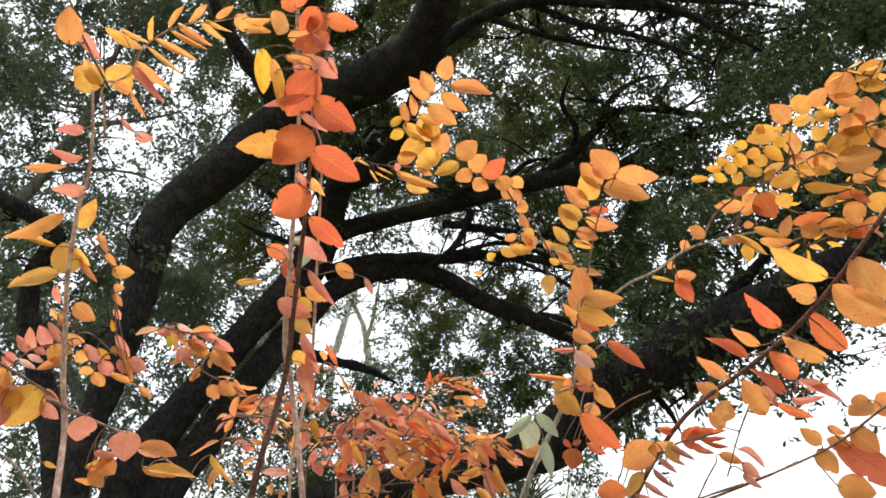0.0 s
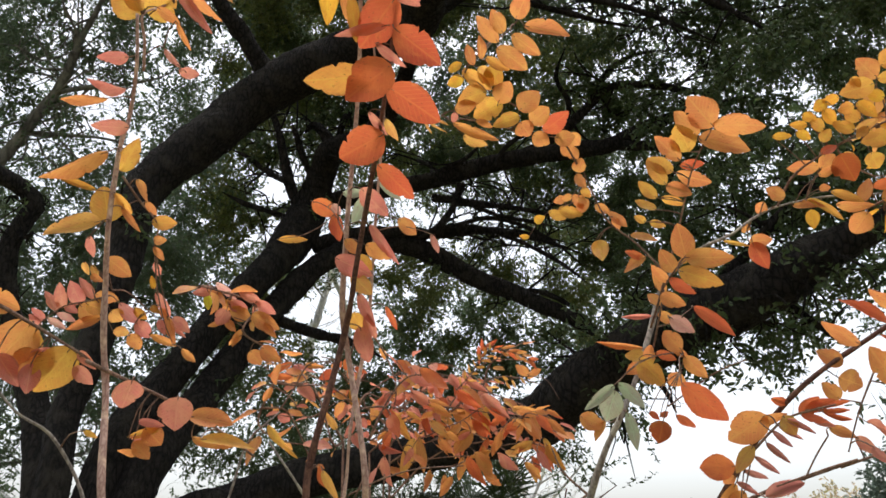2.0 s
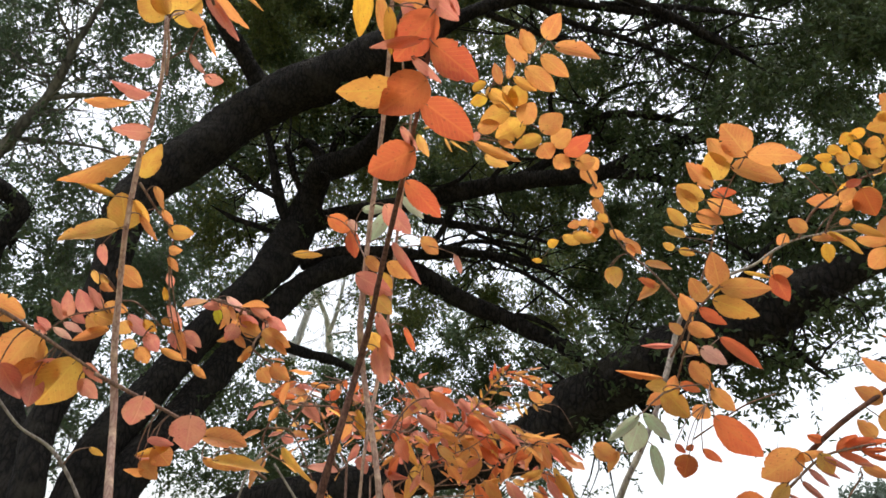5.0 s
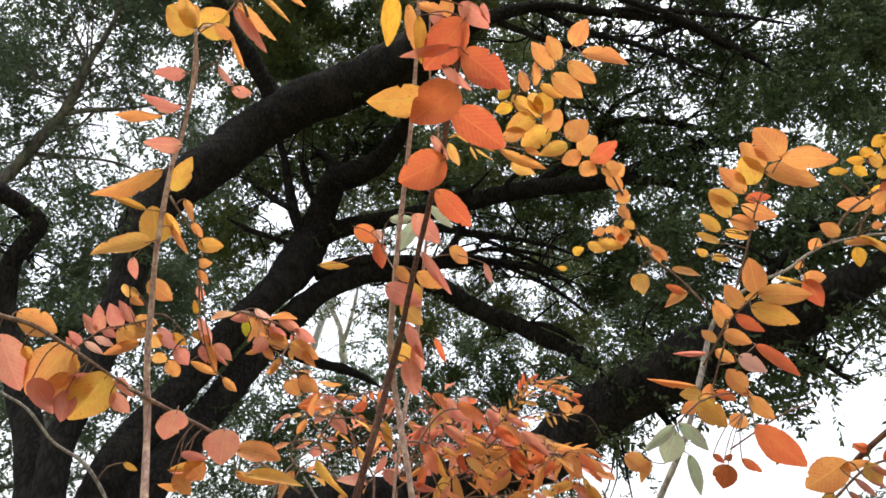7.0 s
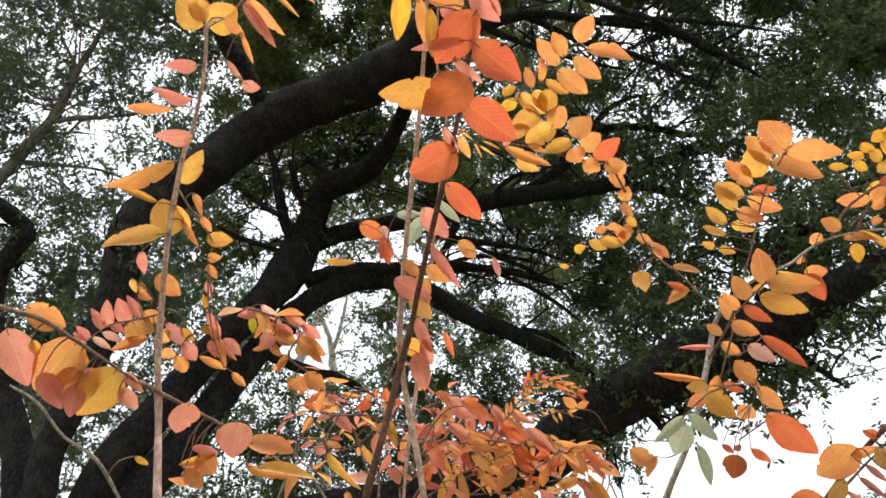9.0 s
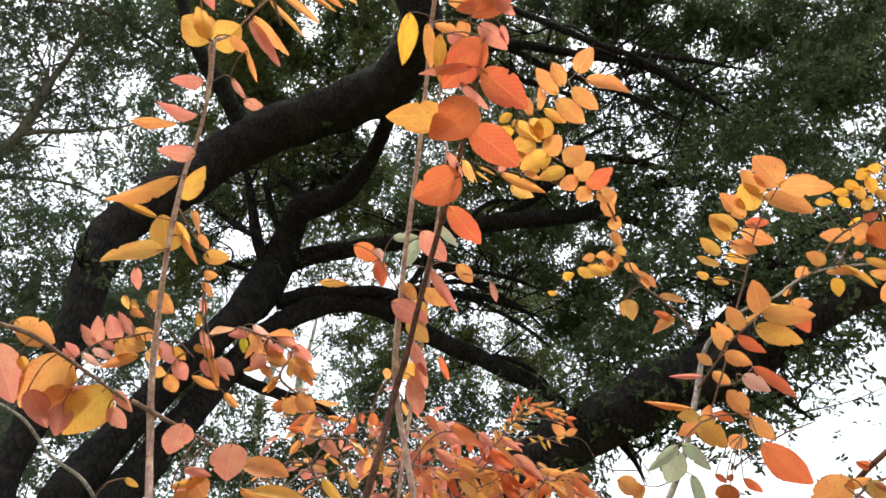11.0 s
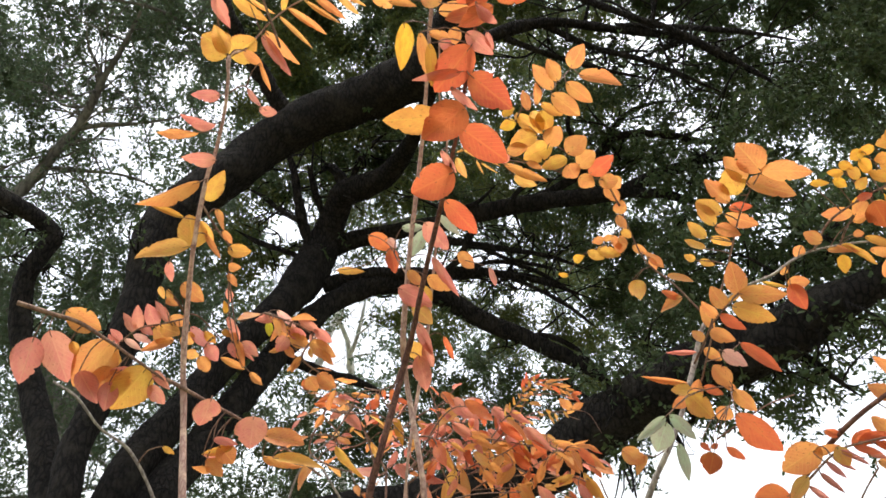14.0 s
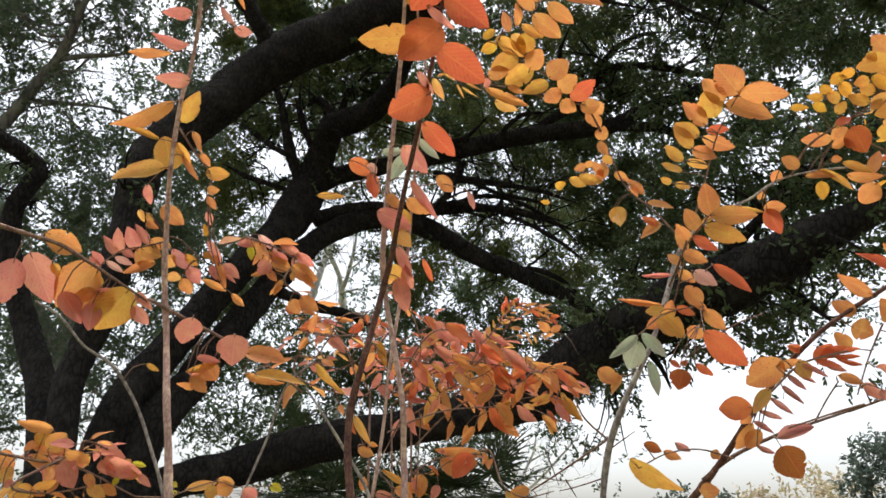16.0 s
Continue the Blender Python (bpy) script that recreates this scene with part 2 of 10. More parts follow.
def finish_crown(c, seed, per_twig=11, twig=0.24, feeders=True, corners=6):
    """Grow boughs from the limbs to each clump, twigs in it, and leaves along the twigs."""
    rng = np.random.default_rng(seed)
    root = c["root"]
    bones = np.array(BONES[root.name])
    verts = []
    tv = []
    near = [np.linalg.norm(bones[:, :3] - np.array(k[0]), axis=1).min() for k in c["clumps"]]
    for n in np.argsort(near):
        centre, radius, leaves = c["clumps"][n]
        centre = np.array(centre)
        subs = 7
        heads = centre + rng.normal(size=(subs, 3)).clip(-1.3, 1.3) * radius * np.array([0.68, 0.68, 0.6])
        if feeders:
            d = np.linalg.norm(bones[:, :3] - centre, axis=1) - bones[:, 3] * 0.5
            b = bones[d.argmin()]
            gap = centre - b[:3]
            side = rng.normal(size=3) * 0.16 * np.linalg.norm(gap)
            r0 = min(b[3] * 0.5, 0.013 + 0.008 * np.linalg.norm(gap))
            spine = [(*(b[:3] + gap * s + side * math.sin(math.pi * s) + rng.normal(size=3) * 0.03), r0 * (1 - 0.7 * s)) for s in (0, 0.25, 0.5, 0.75, 1)]
            bm = bmesh.new()
            tube(bm, spine, 5, 3, 0.2, 20.0)
            bones = np.vstack([bones, spine[1:]])
            for h in heads:
                m = np.array(spine[rng.integers(2, 5)])
                tube(bm, [tuple(m), (*((m[:3] + h) / 2 + rng.normal(size=3) * 0.04), m[3] * 0.6), (*h, 0.0025)], 4, 2)
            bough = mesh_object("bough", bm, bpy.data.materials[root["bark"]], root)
            bough.matrix_parent_inverse = Matrix.Translation(-root.location)
        n = max(1, leaves // per_twig)
        own = heads[rng.integers(0, subs, n)]
        start = own + rng.normal(size=(n, 3)).clip(-1.5, 1.5) * radius * np.array([0.15, 0.15, 0.11])
        way = rng.normal(size=(n, 3)) + (start - own) / radius * 1.2
        way[:, 2] -= c["droop"]
        way /= np.linalg.norm(way, axis=1)[:, None]
        size = twig * rng.uniform(0.6, 1.3, (n, 1))
        tv.append((start, start + way * size))
        s = (np.arange(per_twig) + 0.5) / per_twig
        at = start[:, None] + way[:, None] * (size * s)[:, :, None]
        lean = rng.normal(size=(n, per_twig, 3)) + way[:, None] * 0.9
        lean[:, :, 2] -= c["droop"]
        lean /= np.linalg.norm(lean, axis=2)[:, :, None]
        across = np.cross(lean, rng.normal(size=lean.shape))
        across /= np.linalg.norm(across, axis=2)[:, :, None]
        up = np.cross(across, lean)
        k = rng.uniform(0.65, 1.25, (n, per_twig, 1))
        L, Wd = c["length"] * k, c["width"] * k * rng.uniform(0.8, 1.15, k.shape)
        if corners == 4:
            shape = [at, at + lean * L * 0.45 + across * Wd * 0.5 + up * L * 0.06, at + lean * L, at + lean * L * 0.45 - across * Wd * 0.5 + up * L * 0.06]
        else:
            shape = [at, at + lean * L * 0.3 + across * Wd * 0.42 + up * L * 0.05, at + lean * L * 0.68 + across * Wd * 0.40 + up * L * 0.04,
                     at + lean * L - up * L * 0.08, at + lean * L * 0.68 - across * Wd * 0.40 + up * L * 0.04, at + lean * L * 0.3 - across * Wd * 0.42 + up * L * 0.05]
        verts.append(np.stack(shape, 2).reshape(-1, 3))
    v = np.vstack(verts)
    count = len(v) // corners
    me = bpy.data.meshes.new("crown")
    me.vertices.add(len(v))
    me.vertices.foreach_set("co", v.astype(np.float32).ravel())
    face = np.array([0, 1, 2, 3, 0, 3, 4, 5] if corners == 6 else [0, 1, 2, 3])
    idx = np.arange(count)[:, None] * corners + face
    me.loops.add(idx.size)
    me.loops.foreach_set("vertex_index", idx.astype(np.int32).ravel())
    me.polygons.add(idx.size // 4)
    me.polygons.foreach_set("loop_start", np.arange(0, idx.size, 4, dtype=np.int32))
    me.polygons.foreach_set("loop_total", np.full(idx.size // 4, 4, np.int32))
    me.update(calc_edges=True)
    me.materials.append(c["mat"])
    ob = tagged(new("crown", me), kind="stuff")
    ob.parent = root
    ob.matrix_parent_inverse = Matrix.Translation(-root.location)
    a, b = (np.vstack(x) for x in zip(*tv))
    off = np.array([[0.0016, 0, 0], [-0.0008, 0.0014, 0], [-0.0008, -0.0014, 0]])
    tw = np.concatenate([a[:, None] + off, b[:, None] + off * 0.5], 1).reshape(-1, 3)
    faces = (np.arange(len(a))[:, None, None] * 6 + np.array([[0, 1, 4, 3], [1, 2, 5, 4], [2, 0, 3, 5]])).reshape(-1, 4)
    tm = bpy.data.meshes.new("brushwood")
    tm.from_pydata(tw.tolist(), [], faces.tolist())
    tm.materials.append(bpy.data.materials[root["bark"]])
    t = tagged(new("brushwood", tm), kind="stuff")
    t.parent = root
    t.matrix_parent_inverse = Matrix.Translation(-root.location)


def leaf_mesh(fold, curl, twist, wave, seed):
    """An elliptic leaf with a short point, 1 long along y and 1 wide along x, a little folded and curled, finely toothed and now and then bitten."""
    rng = random.Random(seed)
    bm = bmesh.new()
    rows = []
    full, tip, bow = rng.uniform(0.78, 0.95), rng.uniform(0.1, 0.4), rng.uniform(-0.05, 0.05)
    left, right = rng.uniform(0, 6), rng.uniform(0, 6)
    bites = {(rng.choice((-1, 1)), rng.randrange(6, 17)): rng.uniform(0.12, 0.3) for _ in range(seed % 3)}
    last = 20
    for n in range(last + 1):
        y = n / last
        w = 0.5 * min(1, math.sin(math.pi * y**full) ** 0.66 * (1 - tip * y**4) * 1.02) if 0 < n < last else 0.0
        z = -curl * y * y + wave * math.sin(y * 5 + seed)
        if w == 0:
            rows.append([bm.verts.new((0, y, z))])
            continue
        row = []
        for x in (-1, -0.55, 0, 0.55, 1):
            edge = 1.0
            if abs(x) == 1:
                edge += rng.uniform(-0.03, 0.02) + (0.018 if n % 2 else -0.018) + 0.025 * math.sin(8 * y + (left if x < 0 else right))
                edge -= bites.get((int(x), n), 0.0)
            ripple = wave * 1.1 * math.sin(9 * y + (left if x < 0 else right)) * x * x
            zz = z + fold * abs(x) ** 1.5 * w + twist * x * w * (y - 0.3) + ripple + rng.uniform(-0.004, 0.004)
            row.append(bm.verts.new((x * w * edge + bow * math.sin(math.pi * y), y, zz)))
        rows.append(row)
    for a, b in zip(rows, rows[1:]):
        if len(a) == 1:
            for k in range(4):
                bm.faces.new((a[0], b[k + 1], b[k]))
        elif len(b) == 1:
            for k in range(4):
                bm.faces.new((a[k], a[k + 1], b[0]))
        else:
            for k in range(4):
                bm.faces.new((a[k], a[k + 1], b[k + 1], b[k]))
    return bm


SHAPES = [(0.12, 0.05, 0.15, 0.015), (0.25, 0.12, -0.2, 0.02), (0.08, -0.06, 0.25, 0.02), (0.2, 0.18, 0.1, 0.015), (0.3, 0.04, -0.25, 0.02), (0.12, 0.14, 0.4, 0.02), (0.18, -0.1, -0.3, 0.025), (0.5, 0.25, 0.2, 0.03), (0.4, 0.3, -0.25, 0.025), (0.15, 0.08, 0.1, 0.025), (0.1, 0.22, -0.3, 0.02), (0.35, -0.06, 0.2, 0.018)]
BLADE_MESHES = {}
PETIOLES = {}


def blade(kind, shape):
    if (kind, shape) not in BLADE_MESHES:
        bm = leaf_mesh(*SHAPES[shape], shape)
        me = bpy.data.meshes.new("leaf")
        bm.to_mesh(me)
        bm.free()
        me.polygons.foreach_set("use_smooth", [True] * len(me.polygons))
        me.materials.append(BLADES[kind])
        BLADE_MESHES[kind, shape] = me
    return BLADE_MESHES[kind, shape]


def shrub(name, label):
    root = tagged(new(name), label, "shrub", "shrubs in autumn leaf")
    PETIOLES[root.name] = {"root": root, "line": [], "leaves": [], "feet": []}
    return root


def stem(root, bark, pts, foot=False):
    if foot:
        PETIOLES[root.name]["feet"].append(min((pts[0], pts[-1]), key=lambda p: p[2]))
    bm = bmesh.new()
    tube(bm, pts, 8, 5, 0.16, 90.0)
    ob = mesh_object("stem", bm, bark, root)
    PETIOLES[root.name]["line"] += [(*row, ob) for row in curve_points(pts, 5).tolist()]


pick = random.Random(11)
LOOKS = {"g": "withered grey-green leaf", "Y": "bright yellow leaf", "G": "lime yellow leaf", "b": "dark russet leaf", "m": "dull mauve leaf", "p": "pale pink leaf"}


def leaf(root, kind, base, tip, width, facing):
    base, tip, facing = Vector(base), Vector(tip), Vector(facing)
    along = tip - base
    length = along.length
    along.normalize()
    up = (facing - along * facing.dot(along)).normalized()
    across = along.cross(up)
    ob = new("leaf", blade(kind, pick.choice((1, 3, 4, 5, 7, 8, 10)) if kind in "sm" else pick.choice((0, 1, 2, 3, 4, 5, 6, 9, 10, 11))))
    m = Matrix((across * width, along * length, up * length * 0.8)).transposed().to_4x4()
    m.translation = base
    ob.parent = root
    ob.matrix_basis = m
    if kind in LOOKS:
        ob["label"] = LOOKS[kind]
    PETIOLES[root.name]["leaves"].append((base, along, length, ob))


def sprig(root, pts, count, length, kinds, foot=True):
    """An arching twig with leaves in two ranks along it."""
    rng = random.Random(count * 131 + int(length * 9000))
    line = PETIOLES[root.name]["line"]
    if line and not foot:
        near = min(line, key=lambda row: (Vector(row[:3]) - Vector(pts[0])).length)
        if (Vector(near[:3]) - Vector(pts[0])).length < (0.30 if root.name.startswith("autumn") else 0.10):
            pts = [near[:3], *pts]
    n = len(pts)
    stem(root, twig_bark, [(*p, 0.0017 - 0.0012 * k / n) for k, p in enumerate(pts)], foot)
    line = curve_points(pts, 12)
    for k in range(count):
        s = (0.10 + 0.9 * (k + rng.random() * 0.6) / count) * (len(line) - 1)
        i = min(int(s), len(line) - 2)
        here, way = Vector(line[i]), Vector(line[i + 1] - line[i]).normalized()
        side = way.cross(Vector((0, 0, 1))).normalized() * (1 if k % 2 else -1)
        go = (way * rng.uniform(0.2, 0.9) + side * rng.uniform(0.4, 1.1) + Vector((rng.gauss(0, 0.3), rng.gauss(0, 0.3), rng.uniform(-0.9, 0.25)))).normalized()
        size = length * rng.uniform(0.6, 1.15)
        start = here + go * 0.008
        up = Vector((rng.gauss(0, 0.55), rng.gauss(-0.5, 0.5), 0.75))
        leaf(root, rng.choice(kinds), start, start + go * size, size * rng.uniform(0.36, 0.52), up)


def rooted(root, bark, x, y):
    """Stems that join the shoots of a shrub to the ground."""
    feet = PETIOLES[root.name]["feet"]
    for n, (px, py, pz, r) in enumerate(feet):
        out = Vector((x + 0.03 * math.cos(2.4 * n), y + 0.03 * math.sin(2.4 * n), -0.03))
        half = Vector((px, py, pz)).lerp(out, 0.5) + Vector((px - x, py - y, 0)) * 0.2
        bm = bmesh.new()
        tube(bm, [(px, py, pz, r), (*half, r * 1.05), (*out, r * 1.3)], 8, 5, 0.16, 60.0)
        mesh_object("stem", bm, bark, root)


def finish_shrub(root):
    """A short stalk from the nearest twig to the foot of every leaf."""
    data = PETIOLES[root.name]
    line = np.array([row[:4] for row in data["line"]])
    bm = bmesh.new()
    for base, along, length, ob in data["leaves"]:
        d = np.linalg.norm(line[:, :3] - np.array(base), axis=1)
        b = line[d.argmin()]
        gap = d.min()
        ob.parent = data["line"][d.argmin()][4]
        if gap < 0.095:
            mid = (Vector(b[:3]) + base) / 2 - along * min(0.12 * gap, 0.003) + Vector((0, 0, 0.08 * gap))
            tube(bm, [(*b[:3], 0.0009), (*mid, 0.0007), (*base, 0.0006), (*(base + along * length * 0.12), 0.0004)], 4, 2)
    tagged(mesh_object("leaf_stalk", bm, twig_bark, root), kind="stuff")


# ---- ground ----
bm = bmesh.new()
bmesh.ops.create_grid(bm, x_segments=60, y_segments=60, size=1500)
for v in bm.verts:
    v.co.z = 0.0
tagged(mesh_object("ground", bm, ground_mat), "grass and leaf litter under the trees", "ground", kind="structure")

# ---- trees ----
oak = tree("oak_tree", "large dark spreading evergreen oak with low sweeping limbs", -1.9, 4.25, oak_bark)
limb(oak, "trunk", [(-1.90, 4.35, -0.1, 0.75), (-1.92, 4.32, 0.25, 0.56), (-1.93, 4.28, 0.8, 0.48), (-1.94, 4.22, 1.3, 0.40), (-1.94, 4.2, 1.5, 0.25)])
bg_tree = tree("tree", "slender grey-barked evergreen tree behind the oak", -6.2, 6.4, grey_bark)
far = tree("tree", "tall evergreen tree further back in the grove", -5.1, 10.5, grey_bark)
limb(far, "trunk", [(-5.1, 10.5, -0.1, 0.30), (-5.15, 10.4, 2.0, 0.22), (-5.2, 10.4, 4.2, 0.15), (-5.4, 10.4, 6.4, 0.08)])
limb(far, "branch", [(-5.3, 10.4, 5.6, 0.06), (-2.8, 10.8, 6.8, 0.05), (0.0, 11.2, 8.0, 0.05), (2.6, 11.0, 8.8, 0.045), (5.0, 10.6, 9.4, 0.03)])
limb(far, "branch", [(-5.1, 10.4, 3.6, 0.10), (-5.9, 10.2, 4.8, 0.08), (-7.0, 9.6, 6.0, 0.05), (-8.4, 9.0, 7.0, 0.03)])
bare_a = tree("bare_tree", "pale bare tree forking far behind the grove", -1.9, 15.2, hazed_bark)
bare_b = tree("bare_tree", "thin pale bare tree in the distance", -2.1, 13.0, hazed_bark)
bare_c = tree("bare_tree", "thin pale bare sapling in the distance", -1.6, 12.0, hazed_bark)
bare_e = tree("bare_tree", "thin pale bare sapling among the palms", -0.75, 12.9, hazed_bark)
bare_f = tree("bare_tree", "slight pale bare sapling behind the palms", -0.1, 13.9, hazed_bark)
bare_d = tree("bare_tree", "bare grey tree with fine twigs in the distance", 2.1, 17.0, hazed_bark)
oak_crown = crown(oak, oak_leaf, 0.041, 0.0195)
# Mid-crown clumps of the same oak, in the leaf colour brightened for backlight.
oak_lit_crown = crown(oak, lit_oak_leaf, 0.041, 0.0195)
bg_tree_crown = crown(bg_tree, tree_leaf, 0.045, 0.0235)
far_crown = crown(far, tree_leaf, 0.072, 0.038)

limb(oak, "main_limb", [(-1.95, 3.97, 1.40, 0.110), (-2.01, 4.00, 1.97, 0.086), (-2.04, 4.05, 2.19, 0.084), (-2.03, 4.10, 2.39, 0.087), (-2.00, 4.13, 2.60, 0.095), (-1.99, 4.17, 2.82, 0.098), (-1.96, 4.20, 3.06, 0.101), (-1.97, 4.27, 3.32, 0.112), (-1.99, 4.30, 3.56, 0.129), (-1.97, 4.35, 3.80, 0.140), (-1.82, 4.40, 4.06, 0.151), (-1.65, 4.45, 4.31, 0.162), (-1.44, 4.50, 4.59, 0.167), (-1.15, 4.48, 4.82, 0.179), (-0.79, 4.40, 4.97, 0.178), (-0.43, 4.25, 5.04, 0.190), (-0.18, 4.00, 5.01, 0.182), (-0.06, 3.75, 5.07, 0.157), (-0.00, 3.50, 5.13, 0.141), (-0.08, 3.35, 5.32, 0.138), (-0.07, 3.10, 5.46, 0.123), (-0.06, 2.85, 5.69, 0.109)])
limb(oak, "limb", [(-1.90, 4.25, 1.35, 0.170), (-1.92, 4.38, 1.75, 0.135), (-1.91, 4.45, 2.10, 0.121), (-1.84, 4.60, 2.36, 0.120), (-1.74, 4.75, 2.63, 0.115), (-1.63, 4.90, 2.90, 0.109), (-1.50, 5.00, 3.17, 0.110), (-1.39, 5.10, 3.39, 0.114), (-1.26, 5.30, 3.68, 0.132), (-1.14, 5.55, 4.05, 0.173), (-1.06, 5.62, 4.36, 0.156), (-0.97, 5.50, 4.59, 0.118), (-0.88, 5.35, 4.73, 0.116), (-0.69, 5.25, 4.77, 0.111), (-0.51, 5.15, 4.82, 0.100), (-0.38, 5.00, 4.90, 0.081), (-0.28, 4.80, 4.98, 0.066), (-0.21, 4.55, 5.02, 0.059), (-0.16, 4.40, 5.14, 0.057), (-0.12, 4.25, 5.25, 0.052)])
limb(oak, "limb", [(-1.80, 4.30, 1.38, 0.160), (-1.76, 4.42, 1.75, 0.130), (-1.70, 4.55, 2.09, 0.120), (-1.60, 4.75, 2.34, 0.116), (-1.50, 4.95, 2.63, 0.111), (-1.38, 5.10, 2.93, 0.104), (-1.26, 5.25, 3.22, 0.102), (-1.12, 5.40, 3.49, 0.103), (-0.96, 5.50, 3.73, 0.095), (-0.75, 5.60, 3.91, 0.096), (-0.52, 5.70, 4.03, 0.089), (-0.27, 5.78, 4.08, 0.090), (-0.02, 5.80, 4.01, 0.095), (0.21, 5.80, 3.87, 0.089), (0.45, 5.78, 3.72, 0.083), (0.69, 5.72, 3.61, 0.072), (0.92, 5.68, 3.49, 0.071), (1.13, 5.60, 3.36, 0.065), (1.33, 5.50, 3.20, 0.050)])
limb(oak, "branch", [(-1.08, 5.66, 4.31, 0.099), (-0.81, 5.64, 4.43, 0.080), (-0.57, 5.62, 4.48, 0.075), (-0.32, 5.58, 4.53, 0.075), (-0.02, 5.50, 4.56, 0.075), (0.32, 5.40, 4.62, 0.079), (0.65, 5.30, 4.66, 0.078), (0.96, 5.10, 4.61, 0.071), (1.25, 4.95, 4.57, 0.069), (1.42, 4.80, 4.52, 0.059), (1.56, 4.60, 4.52, 0.052), (1.71, 4.40, 4.49, 0.046), (1.84, 4.20, 4.44, 0.037), (1.99, 4.00, 4.36, 0.031), (2.10, 3.80, 4.30, 0.019)])
limb(oak, "branch", [(1.42, 4.80, 4.52, 0.041), (1.53, 4.67, 4.44, 0.040), (1.68, 4.55, 4.35, 0.034), (1.83, 4.42, 4.21, 0.025), (1.97, 4.30, 4.05, 0.016)])
limb(oak, "branch", [(0.77, 5.30, 4.71, 0.045), (0.95, 5.17, 4.75, 0.044), (1.13, 5.05, 4.84, 0.043), (1.29, 4.92, 4.96, 0.043), (1.40, 4.80, 5.05, 0.038), (1.56, 4.67, 5.01, 0.032), (1.77, 4.55, 4.91, 0.031), (1.97, 4.42, 4.77, 0.026), (2.24, 4.30, 4.71, 0.017)])
limb(oak, "branch", [(1.13, 5.15, 4.88, 0.025), (1.16, 5.00, 5.05, 0.024), (1.03, 4.85, 5.21, 0.019), (1.09, 4.70, 5.39, 0.014)])
limb(oak, "branch", [(1.40, 4.95, 5.14, 0.024), (1.45, 4.80, 5.23, 0.024), (1.64, 4.65, 5.29, 0.019), (1.86, 4.50, 5.23, 0.014)])
limb(oak, "branch", [(-1.01, 5.55, 3.94, 0.067), (-0.78, 5.59, 4.05, 0.063), (-0.50, 5.64, 4.12, 0.054), (-0.20, 5.68, 4.15, 0.050), (0.10, 5.69, 4.13, 0.040), (0.44, 5.66, 4.16, 0.035), (0.79, 5.63, 4.12, 0.030), (1.17, 5.60, 4.03, 0.015)])
limb(oak, "branch", [(-1.28, 4.45, 4.90, 0.070), (-1.37, 4.34, 5.00, 0.065), (-1.45, 4.23, 5.10, 0.064), (-1.54, 4.12, 5.19, 0.055), (-1.61, 4.01, 5.28, 0.050), (-1.66, 3.90, 5.36, 0.045), (-1.76, 3.70, 5.66, 0.041), (-1.78, 3.45, 5.77, 0.032)])
limb(oak, "branch", [(-1.09, 5.58, 4.22, 0.054), (-1.19, 5.50, 4.38, 0.049), (-1.26, 5.43, 4.59, 0.044), (-1.31, 5.35, 4.80, 0.039), (-1.37, 5.28, 5.01, 0.030), (-1.48, 5.20, 5.18, 0.020)])
limb(oak, "branch", [(-1.00, 5.50, 4.49, 0.034), (-1.10, 5.40, 4.66, 0.029), (-1.16, 5.30, 4.83, 0.029), (-1.21, 5.20, 4.94, 0.019)])
limb(oak, "branch", [(-0.86, 5.35, 4.78, 0.059), (-0.96, 5.33, 4.95, 0.045), (-1.05, 5.32, 5.00, 0.035), (-1.11, 5.30, 4.90, 0.025)])
limb(oak, "branch", [(-0.82, 5.30, 4.82, 0.034), (-0.76, 5.20, 4.99, 0.029), (-0.65, 5.10, 5.10, 0.024), (-0.52, 5.00, 5.16, 0.014)])
limb(oak, "branch", [(-1.19, 5.60, 4.21, 0.029), (-1.45, 5.67, 4.33, 0.025), (-1.67, 5.73, 4.43, 0.025), (-1.91, 5.80, 4.58, 0.015)])
limb(oak, "branch", [(-1.26, 5.40, 4.48, 0.024), (-1.45, 5.47, 4.62, 0.025), (-1.64, 5.53, 4.79, 0.020), (-1.84, 5.60, 4.93, 0.015)])
limb(oak, "branch", [(-1.16, 5.25, 3.18, 0.047), (-0.99, 5.41, 3.15, 0.044), (-0.81, 5.58, 3.15, 0.041), (-0.62, 5.74, 3.14, 0.037), (-0.38, 5.90, 3.06, 0.019)])
limb(oak, "branch", [(0.02, 5.60, 4.45, 0.040), (0.31, 5.50, 4.36, 0.030), (0.60, 5.40, 4.27, 0.024), (0.92, 5.30, 4.16, 0.019), (1.22, 5.20, 4.00, 0.014)])
limb(oak, "branch", [(-0.16, 5.75, 4.10, 0.045), (0.18, 5.66, 4.18, 0.040), (0.57, 5.58, 4.11, 0.029), (0.90, 5.49, 4.01, 0.024), (1.27, 5.40, 3.83, 0.014)])
limb(oak, "branch", [(0.55, 5.60, 4.12, 0.025), (0.81, 5.50, 3.96, 0.019), (1.07, 5.40, 3.75, 0.019), (1.27, 5.30, 3.52, 0.009)])
limb(oak, "branch", [(0.29, 5.55, 4.39, 0.025), (0.56, 5.47, 4.22, 0.019), (0.81, 5.38, 4.12, 0.019), (1.08, 5.30, 4.02, 0.014)])
limb(oak, "branch", [(0.19, 5.70, 4.21, 0.025), (0.48, 5.62, 4.26, 0.020), (0.77, 5.55, 4.17, 0.020), (1.05, 5.48, 3.97, 0.014), (1.26, 5.40, 3.72, 0.009)])
